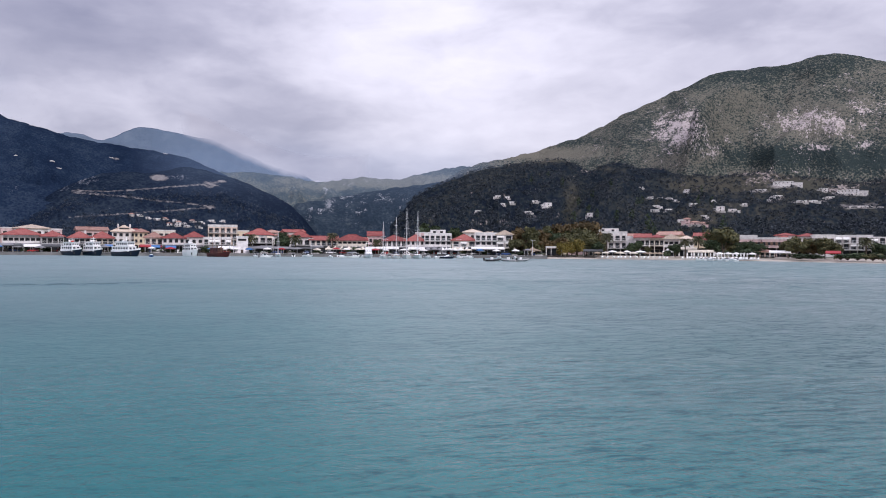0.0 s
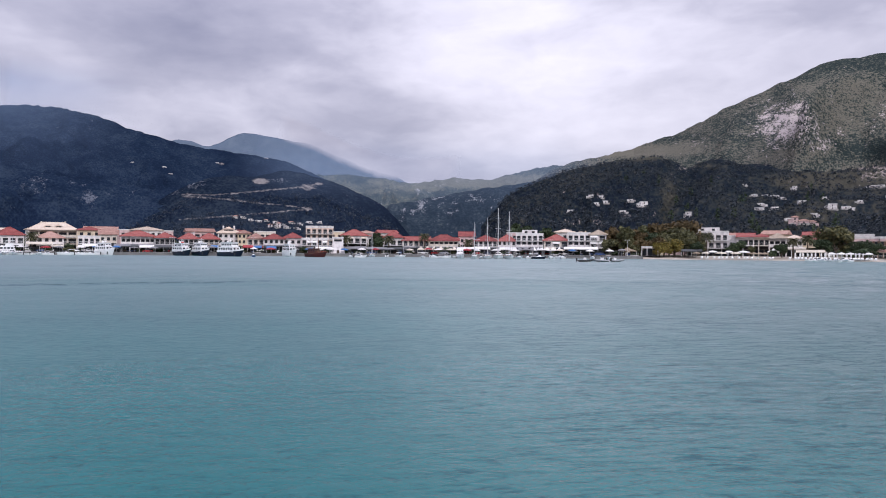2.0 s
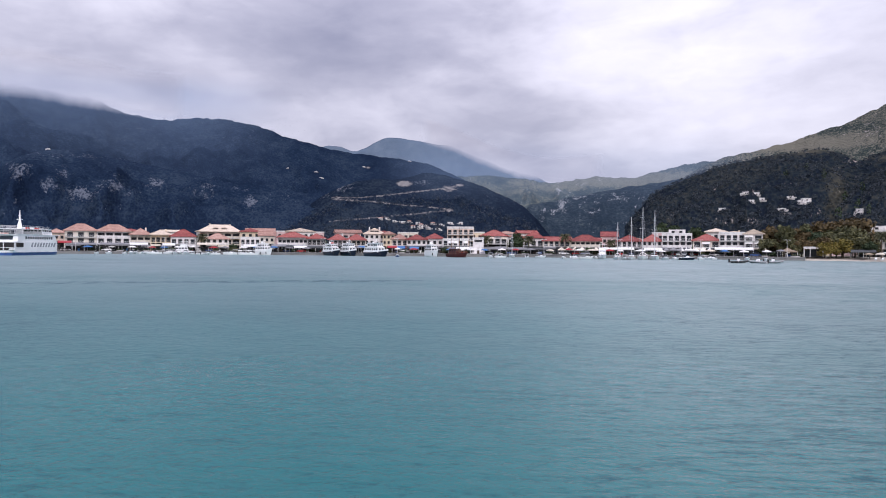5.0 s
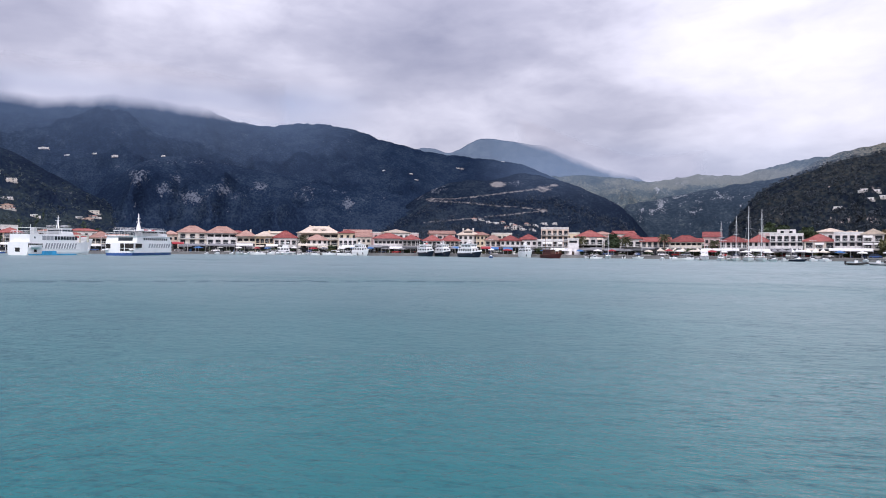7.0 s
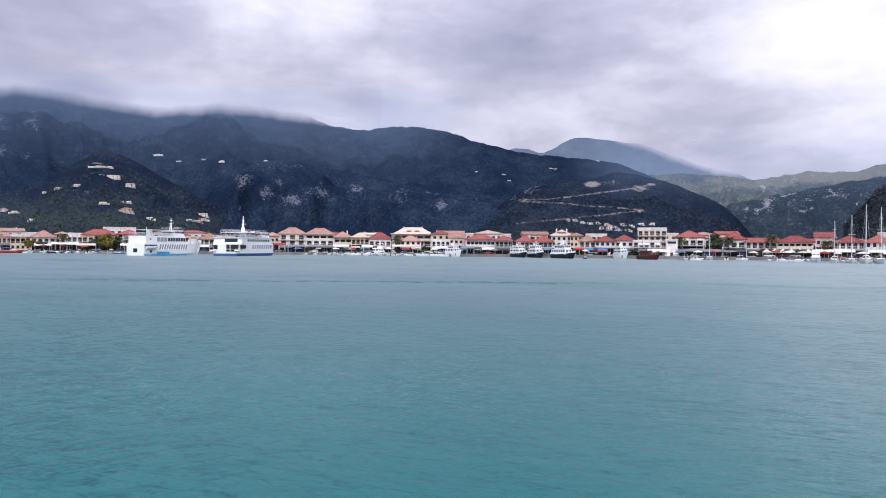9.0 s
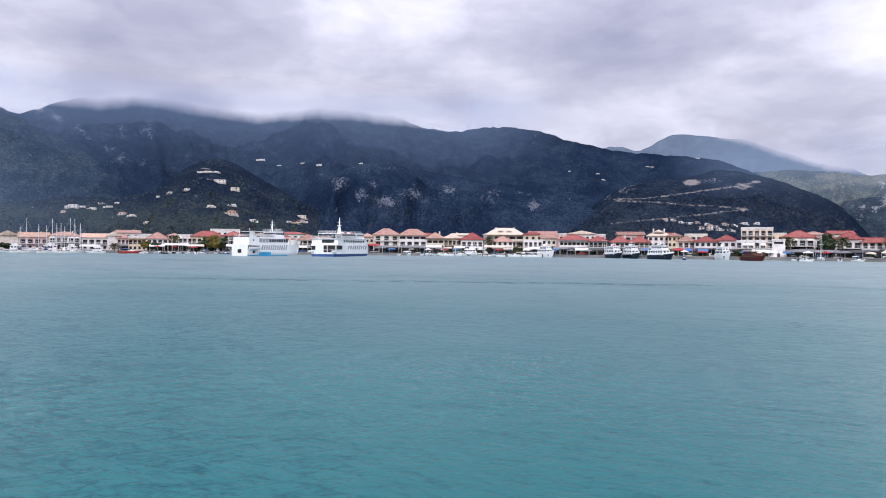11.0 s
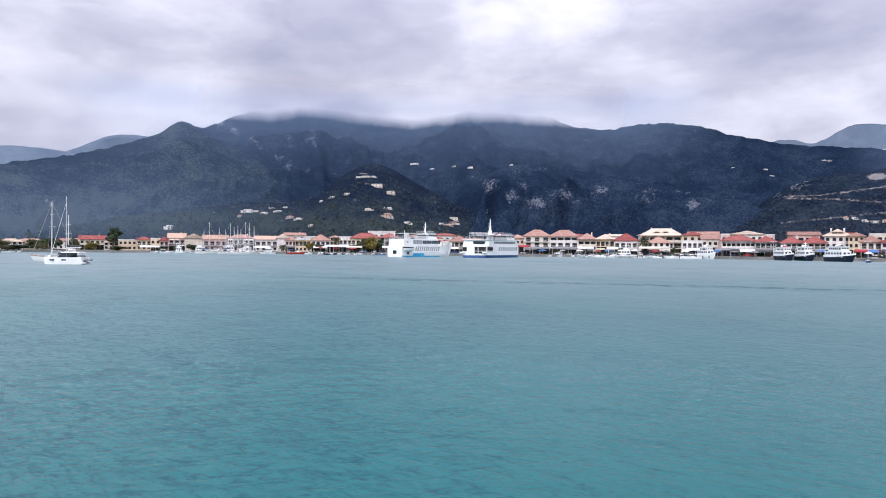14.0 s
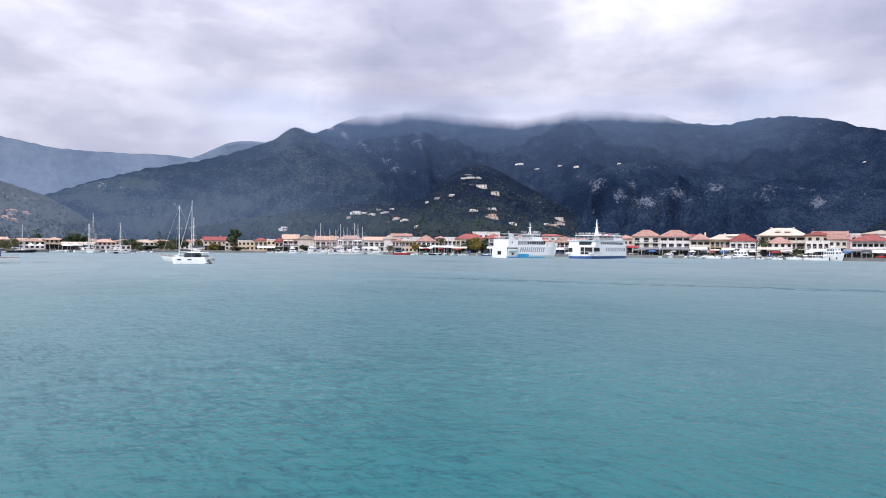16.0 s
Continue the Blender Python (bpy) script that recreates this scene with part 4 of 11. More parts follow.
class Form:
    """Collects the faces of one mesh."""

    def __init__(self):
        self.v, self.f = [], []

    def add(self, verts, faces):
        o = len(self.v)
        self.v += [tuple(p) for p in verts]
        self.f += [tuple(i + o for i in f) for f in faces]
        return self

    def box(self, x0, x1, y0, y1, z0, z1, cut=0.0):
        """A block; cut: bevel along its upright edges."""
        if cut <= 0:
            v = [(x, y, z) for z in (z0, z1) for x, y in ((x0, y0), (x1, y0), (x1, y1), (x0, y1))]
            return self.add(v, [(3, 2, 1, 0), (4, 5, 6, 7), (0, 1, 5, 4), (1, 2, 6, 5), (2, 3, 7, 6), (3, 0, 4, 7)])
        ring = [(x0 + cut, y0), (x1 - cut, y0), (x1, y0 + cut), (x1, y1 - cut), (x1 - cut, y1), (x0 + cut, y1), (x0, y1 - cut), (x0, y0 + cut)]
        return self.extrude(ring, z0, z1)

    def extrude(self, ring, z0, z1):
        n = len(ring)
        v = [(x, y, z0) for x, y in ring] + [(x, y, z1) for x, y in ring]
        return self.add(v, [tuple(range(n))[::-1], tuple(range(n, 2 * n))] + [(i, (i + 1) % n, n + (i + 1) % n, n + i) for i in range(n)])

    def side(self, ring, y0, y1):
        """An outline in x and z, with its thickness along y."""
        n = len(ring)
        v = [(x, y0, z) for x, z in ring] + [(x, y1, z) for x, z in ring]
        return self.add(v, [tuple(range(n)), tuple(range(n, 2 * n))[::-1]] + [((i + 1) % n, i, n + i, n + (i + 1) % n) for i in range(n)])

    def rod(self, a, b, r0, r1=None, n=8):
        a, b = Vector(a), Vector(b)
        r1 = r0 if r1 is None else r1
        q = (b - a).to_track_quat("Z", "Y")
        v = [a + q @ Vector((r0 * math.cos(2 * math.pi * k / n), r0 * math.sin(2 * math.pi * k / n), 0)) for k in range(n)]
        v += [b + q @ Vector((r1 * math.cos(2 * math.pi * k / n), r1 * math.sin(2 * math.pi * k / n), 0)) for k in range(n)]
        return self.add(v, [tuple(range(n))[::-1], tuple(range(n, 2 * n))] + [(i, (i + 1) % n, n + (i + 1) % n, n + i) for i in range(n)])

    def rings(self, rows, closed=True, caps=True):
        """A skin over rings of points."""
        n, v, f = len(rows[0]), [p for r in rows for p in r], []
        for j in range(len(rows) - 1):
            for i in range(n if closed else n - 1):
                f.append((j * n + i, j * n + (i + 1) % n, (j + 1) * n + (i + 1) % n, (j + 1) * n + i))
        if caps:
            f += [tuple(range(n))[::-1], tuple(range((len(rows) - 1) * n, len(rows) * n))]
        return self.add(v, f)

    def tube(self, pts, r, n=6):
        """A bent pipe through points."""
        pts = [Vector(p) for p in pts]
        rows_ = []
        for k, p in enumerate(pts):
            d = pts[min(k + 1, len(pts) - 1)] - pts[max(k - 1, 0)]
            q = d.to_track_quat("Z", "Y")
            rows_.append([tuple(p + q @ Vector((r * math.cos(2 * math.pi * i / n), r * math.sin(2 * math.pi * i / n), 0))) for i in range(n)])
        return self.rings(rows_)

    def data(self, name, mat, smooth=False):
        me = bpy.data.meshes.new(name)
        me.from_pydata(self.v, [], self.f)
        me.materials.append(mat)
        if smooth:
            me.polygons.foreach_set("use_smooth", [True] * len(me.polygons))
        me.update()
        return me


def part(name, form, mat, parent, label="", at=None, smooth=False):
    """One mesh under a thing or a part; form may be a Form or ready mesh data."""
    ob = new(name, form.data(name, mat, smooth) if isinstance(form, Form) else form)
    ob.parent = parent
    if at is not None:
        ob.location = at
    return tagged(ob, label)


def thing(name, label, category, where, turn=0.0, group="", scale=1.0):
    ob = new(name)
    ob.location, ob.rotation_euler = where, (0, 0, radians(turn))
    if scale != 1.0:
        ob.scale = (scale, scale, scale)
    return tagged(ob, label, category, group)


CACHE = {}


def cached(key, make, name, mat, smooth=False):
    if key not in CACHE:
        CACHE[key] = make().data(name, mat, smooth)
    return CACHE[key]


# ---- houses ----


def window(parent, x, z, w, h, shutter=None, y=0.0, name="window"):
    """A framed window or glazed door, proud of the wall, its pane set back in the frame, with shutters or none."""
    t = 0.07

    def frame_form():
        corners = ((-1, 0), (1, 0), (1, 1), (-1, 1))
        rows_ = []
        for sx, sz in corners:
            x_out, z_out = sx * w / 2, sz * h
            x_in, z_in = sx * (w / 2 - t), (h - t) if sz else t
            rows_.append([(x_out, 0.02, z_out), (x_out, -0.08, z_out), (x_in, -0.08, z_in), (x_in, 0.02, z_in)])
        return Form().rings(rows_ + rows_[:1], caps=False)

    ob = part(name, cached(("frame", w, h), frame_form, "window_frame", FRAME), None, parent, at=(x, y, z))
    part("pane", cached(("pane", w, h), lambda: Form().box(-w / 2 + t, w / 2 - t, -0.03, 0.015, t, h - t), "pane", GLASS), None, ob)
    if shutter:
        leaf = cached(("shutter", w, h, shutter.name), lambda: Form().box(-w / 4, w / 4, -0.10, -0.03, 0, h).box(-w / 4 + 0.06, w / 4 - 0.06, -0.12, -0.10, 0.08, h / 2 - 0.05).box(
            -w / 4 + 0.06, w / 4 - 0.06, -0.12, -0.10, h / 2 + 0.05, h - 0.08), "shutter", shutter)
        for s in (-1, 1):
            part("shutter", leaf, None, ob, at=(s * (w * 0.76), 0, 0))
    return ob


def balcony(parent, x0, x1, z, depth, solid, rail_mat):
    """A slab with its railing."""
    w = x1 - x0
    ob = part("balcony", Form().box(x0, x1, -depth, 0, z - 0.2, z), SLAB, parent)
    f = Form()
    if solid:
        f.box(x0, x1, -depth, -depth + 0.12, z, z + 0.95)
        f.box(x0, x0 + 0.12, -depth + 0.12, 0, z, z + 0.95).box(x1 - 0.12, x1, -depth + 0.12, 0, z, z + 0.95)
    else:
        f.box(x0, x1, -depth, -depth + 0.07, z + 0.92, z + 1.0).box(x0, x1, -depth + 0.01, -depth + 0.06, z + 0.08, z + 0.14)
        n = max(3, int(w / 0.45))
        for k in range(n + 1):
            xx = x0 + 0.03 + (w - 0.06) * k / n
            f.box(xx - 0.03, xx + 0.03, -depth + 0.01, -depth + 0.06, z, z + 0.92)
        for xx in (x0, x1 - 0.06):
            f.box(xx, xx + 0.06, -depth + 0.07, 0, z + 0.92, z + 1.0)
    part("railing", f, rail_mat, ob)
    return ob


def awning(parent, x0, x1, z, out, drop, mat, label=""):
    """Stretched canvas sloping from the wall, with a hanging valance."""
    n = max(1, int((x1 - x0) / 1.5))
    rows_ = []
    for k in range(n + 1):
        xx = x0 + (x1 - x0) * k / n
        sag = 0.05 if 0 < k < n and k % 2 else 0.0
        rows_.append([(xx, 0, z), (xx, -out * 0.5, z - drop * 0.45 - sag), (xx, -out, z - drop), (xx, -out - 0.02, z - drop - 0.34), (xx, -out + 0.03, z - drop - 0.34),
                      (xx, -out + 0.04, z - drop - 0.06), (xx, -out * 0.5, z - drop * 0.45 - 0.06 - sag), (xx, 0, z - 0.06)])
    ob = part("awning", Form().rings(rows_), mat, parent, label)
    return ob


def roof(parent, kind, w, d, z, rise, mat, y0=0.0, over=0.8):
    x0, x1, a, b = -w / 2 - over, w / 2 + over, y0 - over, y0 + d + over
    f = Form()
    t = 0.22
    if kind == "flat":
        f.box(-w / 2 - 0.1, w / 2 + 0.1, y0 - 0.1, y0 + d + 0.1, z, z + 0.18)
        for q in ((-w / 2 - 0.1, w / 2 + 0.1, y0 - 0.1, y0 + 0.1), (-w / 2 - 0.1, w / 2 + 0.1, y0 + d - 0.1, y0 + d + 0.1), (-w / 2 - 0.1, -w / 2 + 0.1, y0 + 0.1, y0 + d - 0.1),
                  (w / 2 - 0.1, w / 2 + 0.1, y0 + 0.1, y0 + d - 0.1)):
            f.box(*q, z + 0.18, z + rise)
        return part("roof", f, mat, parent)
    base = [(x0, a, z), (x1, a, z), (x1, b, z), (x0, b, z)]
    eave = [(x, y, z + t) for x, y, _ in base]
    mid = (a + b) / 2
    half = (b - a) / 2
    if kind == "hip":
        k = min(half, (x1 - x0) / 2 - 0.05)
        top = [(x0 + k, mid, z + t + rise), (x1 - k, mid, z + t + rise)]
    elif kind == "gable":
        top = [(x0, mid, z + t + rise), (x1, mid, z + t + rise)]
    else:  # gable end towards the water
        xm = (x0 + x1) / 2
        f.add(base + eave + [(xm, a, z + t + rise), (xm, b, z + t + rise)],
              [(3, 2, 1, 0), (0, 1, 5, 4), (1, 2, 6, 5), (2, 3, 7, 6), (3, 0, 4, 7), (4, 5, 8), (5, 6, 9, 8), (6, 7, 9), (7, 4, 8, 9)])
        return part("roof", f, mat, parent)
    f.add(base + eave + top, [(3, 2, 1, 0), (0, 1, 5, 4), (1, 2, 6, 5), (2, 3, 7, 6), (3, 0, 4, 7), (4, 5, 9, 8), (5, 6, 9), (6, 7, 8, 9), (7, 4, 8)])
    # ridge and hip tiles stand proud
    f.rod(top[0], top[1], 0.14, n=6)
    if kind == "hip":
        for c, s in zip(eave, (top[0], top[1], top[1], top[0])):
            f.rod(c, s, 0.12, n=5)
    return part("roof", f, mat, parent)


def house(az, width, dist, floors, label, style="sw", roof_kind="hip", rise=2.0, wall=WHITE, tile=RED_TILE, bays=4, depth=10.0, fh=3.05, base=1.25, shutter=None,
          rail=None, canvas=None, hotel=None, ground=3.5, chimney=0, turn=0.0, attic=False, group="houses on the waterfront", name="house"):
    """A house of the front row. style, a letter a floor from the ground: s shop behind columns, w windows, l recessed loggia,
    b balcony along the front, B balcony with a solid front, p plain."""
    ob = thing(name, label, "house", place(az, dist, base), -az + turn, group)
    rng = random.Random(int(az * 100) + 7)
    front = []
    z = 0.0
    step = width / bays
    rail = rail or RAIL
    for k, s in enumerate(style):
        h = ground if s == "s" else fh
        x0, x1 = -width / 2, width / 2
        if s in "sl":
            back = 3.4 if s == "s" else 2.8
            front += [(back, z), (back, z + h - 0.35), (0.0, z + h - 0.35), (0.0, z + h)]
            post_ = cached(("column", h, wall.name), lambda: Form().box(-0.14, 0.14, 0, 0.28, 0, h - 0.34), "column", wall)
            for xx in (x0 + 0.15, x1 - 0.15):
                part("pier", cached(("pier", back, h, wall.name), lambda: Form().box(-0.15, 0.15, 0.0, back + 0.02, 0, h - 0.34), "pier", wall), None, ob, at=(xx, 0, z))
            for b in range(1, bays, 2 if s == "s" else 1):
                part("column", post_, None, ob, at=(x0 + step * b, 0, z))
            if s == "s":
                # dark sheet over the back wall, painting the shop's inner shade
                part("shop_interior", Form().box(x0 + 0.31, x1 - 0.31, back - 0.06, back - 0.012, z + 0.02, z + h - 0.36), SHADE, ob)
            for b in range(bays):
                xx = x0 + step * (b + 0.5)
                ww = step * (0.94 if s == "s" else 0.8)
                window(ob, xx, z + 0.02, round(ww, 1), 2.95 if s == "s" else 2.2, None, back - (0.08 if s == "s" else 0), "shop_window" if s == "s" else "window")
            if s == "l":
                balcony(ob, x0 + 0.3, x1 - 0.3, z + 0.02, 0.0 + 0.14, True, wall) if rng.random() < 0.6 else part(
                    "railing", Form().box(x0 + 0.3, x1 - 0.3, 0.10, 0.18, z + 0.9, z + 1.0).box(x0 + 0.3, x1 - 0.3, 0.12, 0.16, z + 0.45, z + 0.52), rail, ob)
        else:
            front += [(0.0, z), (0.0, z + h)]
            if s != "p":
                for b in range(bays):
                    xx = x0 + step * (b + 0.5)
                    if s == "w":
                        window(ob, xx, z + 0.75, round(min(1.5, step * 0.55), 1), 1.5, shutter)
                    else:
                        window(ob, xx, z + 0.05, round(min(2.4, step * 0.68), 1), 2.2, None, 0.0, "balcony_door")
            if s in "bB":
                balcony(ob, x0 + 0.1, x1 - 0.1, z, 1.3, s == "B", wall if s == "B" else rail)
                for b in range(bays if hotel else 0):
                    if rng.random() < 0.7:
                        awning(ob, x0 + step * b + 0.2, x0 + step * (b + 1) - 0.2, z + h - 0.25, 1.7, 0.7, hotel)
        z += h
    if attic:
        if roof_kind == "flat":
            part("roof_room", Form().box(-width * 0.28, width * 0.28, depth * 0.25, depth * 0.8, z + 0.1, z + 2.3), wall, ob)
        for b in (-1, 1):
            x = b * width * (0.13 if roof_kind == "flat" else 0.11)
            if roof_kind != "flat":
                # a dormer with its own small gable
                part("dormer", Form().box(x - 1.35, x + 1.35, 1.2, depth * 0.5, z + 0.2, z + 1.95), wall, ob)
                part("dormer_roof", Form().add([(x - 1.7, 0.9, z + 1.9), (x + 1.7, 0.9, z + 1.9), (x + 1.7, depth * 0.5, z + 1.9), (x - 1.7, depth * 0.5, z + 1.9), (x, 0.9, z + 2.7), (x, depth * 0.5, z + 2.7)],
                                               [(3, 2, 1, 0), (0, 1, 4), (1, 2, 5, 4), (2, 3, 5), (3, 0, 4, 5)]), tile, ob)
            window(ob, x, z + 0.35, 1.3 if roof_kind == "flat" else 2.1, 1.45, None, depth * 0.25 if roof_kind == "flat" else 1.2)
    # the walls: one outline from the front's recesses round to the back, drawn out to the house's width
    outline = []
    for p in front + [(depth, z), (depth, 0.0)]:
        if not outline or outline[-1] != p:
            outline.append(p)
    part("wall", Form().rings([[(x, y, h) for y, h in outline] for x in (-width / 2, width / 2)]), wall, ob)
    r = roof(ob, roof_kind, width, depth, z, rise, tile)
    chimney = chimney or (rng.choice((0, 0, 1)) if roof_kind != "flat" and rise >= 1.3 else 0)
    for c in range(chimney):
        cx = width * (0.25 - 0.5 * c)
        part("chimney", Form().box(cx - 0.35, cx + 0.35, depth * 0.45, depth * 0.45 + 0.6, z + rise * 0.5, z + rise + 0.55).box(
            cx - 0.42, cx + 0.42, depth * 0.45 - 0.07, depth * 0.45 + 0.67, z + rise + 0.55, z + rise + 0.67), wall, r)
    if canvas:
        n = max(1, round(width / 6))
        for k in range(n):
            a, b = -width / 2 + width * k / n, -width / 2 + width * (k + 1) / n
            awning(ob, a + 0.12, b - 0.12, rng.choice((3.0, 3.2, 3.4)), rng.choice((3.2, 3.8, 4.4, 5.0)), rng.choice((0.15, 0.3, 0.5, 0.7)), rng.choice((canvas, canvas, CANVAS_GREY, CANVAS_DARK, CANVAS_DARK)))
    return ob


def white_tower(az, dist, label):
    """A narrow white tower on a flared base, with a wide window under its flat top."""
    ob = thing("tower", label, "tower", place(az, dist, 1.25), -az, "towers on the quay")
    body = Form().rings([[(-3.1, -1.6, 0), (3.1, -1.6, 0), (2.6, 4.0, 0), (-2.6, 4.0, 0)], [(-2.4, -0.3, 2.4), (2.4, -0.3, 2.4), (2.4, 4.0, 2.4), (-2.4, 4.0, 2.4)],
                         [(-2.3, 0.0, 6.6), (2.3, 0.0, 6.6), (2.3, 4.0, 6.6), (-2.3, 4.0, 6.6)]])
    part("wall", body, WHITE, ob)
    part("roof", Form().box(-2.55, 2.55, -0.25, 4.2, 6.6, 6.85).box(-2.55, 2.55, -0.25, -0.1, 6.85, 7.2), SLAB, ob)
    window(ob, 0.0, 5.2, 3.4, 0.95, None, -0.13)
    part("door", Form().box(-0.5, 0.5, -1.66, -1.2, 0.0, 1.5), DARKWOOD, ob)
    return ob


def hill_villa(hill, az, el, share, floors, label, wall, tile, turn):
    """A villa on a slope; its width is a share of its distance."""
    p = on_slope(hill, az, el)
    return villa(p, az, max(5.0, 0.7 * share * math.hypot(p.x, p.y)), floors if int(abs(az) * 100) % 6 == 0 or floors > 2 else 1, label, wall, tile, turn)


def villa(where, az, width, floors, label, wall=WHITE, tile=None, turn=0.0, group="villas on the hills", rise=1.1, depth=None):
    """A hillside house: a main block, a lower wing, a terrace on a retaining wall, a pergola."""
    ob = thing("villa", label, "villa", where - Vector((0, 0, 1.5)), -az + turn, group)
    d = depth or min(width * 0.7, 9.0)
    h = floors * 2.7 + 1.2
    side = 1 if int(abs(az) * 100) % 2 else -1
    far = side * width * 0.95
    walls = Form().box(-width / 2, width / 2, 0, d, 0, h)
    walls.box(min(side * width / 2, far), max(side * width / 2, far), 1.2, d * 0.8, 0, h - 1.1 - 0.5 * (floors > 1))
    walls.box(-side * width * 0.1 - width * 0.4, -side * width * 0.1 + width * 0.4, -0.25, 0, 0, h - 2.6)
    part("wall", walls, VILLA_WALL if wall is WHITE else wall, ob)
    part("terrace", Form().box(-width * 0.62, width * 0.62, -3.0, -0.26, 0, 1.25).box(-width * 0.62, width * 0.62, -3.0, -2.85, 1.25, 1.9), STONE, ob)
    n = max(1, int(width / 4.2))
    for k in range(floors):
        for b in range(n):
            x = -width / 2 + width * (b + 0.5) / n
            window(ob, x, 1.2 + k * 2.7 + 0.5, 1.1, 1.5, None, -0.26 if k == 0 and floors > 1 and abs(x + side * width * 0.1) < width * 0.38 else 0.0)
    roof(ob, "flat" if tile is None else "hip", width, d, h, 0.4 if tile is None else rise, tile or SLAB)
    part("wing_roof", Form().box(min(side * width / 2, far) - 0.2, max(side * width / 2, far) + 0.2, 1.0, d * 0.8 + 0.2, h - 1.1 - 0.5 * (floors > 1), h - 0.95 - 0.5 * (floors > 1)), tile or SLAB, ob)
    return ob

# ---- boats ----


def hull_rows(length, beam, free, bow_up, stern_w=0.75, draft=0.45, rake=0.10, n=14, fat=1.0):
    """Cross-sections of a hull along x, stern first: deck edge, flare, waterline, keel."""
    rows_ = []
    for k in range(n + 1):
        s = k / n
        b = beam / 2 * (stern_w + (1 - stern_w) * min(1, s / 0.45)) if s < 0.45 else beam / 2 * max(0.02, 1 - ((s - 0.45) / 0.55) ** (2.2 * fat))
        sheer = free * (1 + bow_up * max(0, s - 0.25) ** 2 + 0.08 * (1 - s) ** 2)
        lean = rake * length * max(0, s - 0.6) / 0.4
        x = -length / 2 + length * s * (1 - rake * 0.4)
        rows_.append([(x + lean, -b, sheer), (x + lean * 0.5, -b * 0.94, sheer * 0.45), (x, -b * 0.82, 0.02), (x - lean * 0.3, 0, -draft), (x, b * 0.82, 0.02), (x + lean * 0.5, b * 0.94, sheer * 0.45),
                      (x + lean, b, sheer)])
    return rows_


def boat_hull(parent, length, beam, free, bow_up, mat, deck_mat, stripe=None, **more):
    rows_ = hull_rows(length, beam, free, bow_up, **more)
    hull = part("hull", Form().rings(rows_, closed=False, caps=False).add(rows_[0], [tuple(range(7))]), mat, parent, smooth=False)
    deck = [[(x, y, z - 0.05) for x, y, z in (r[0], r[6])] for r in rows_]
    part("deck", Form().rings(deck, closed=False, caps=False), deck_mat, hull)
    rail = Form().tube([r[0] for r in rows_] + [r[6] for r in rows_[::-1]], 0.06, 5)
    part("rubbing_strake", rail, stripe or deck_mat, hull)
    return hull


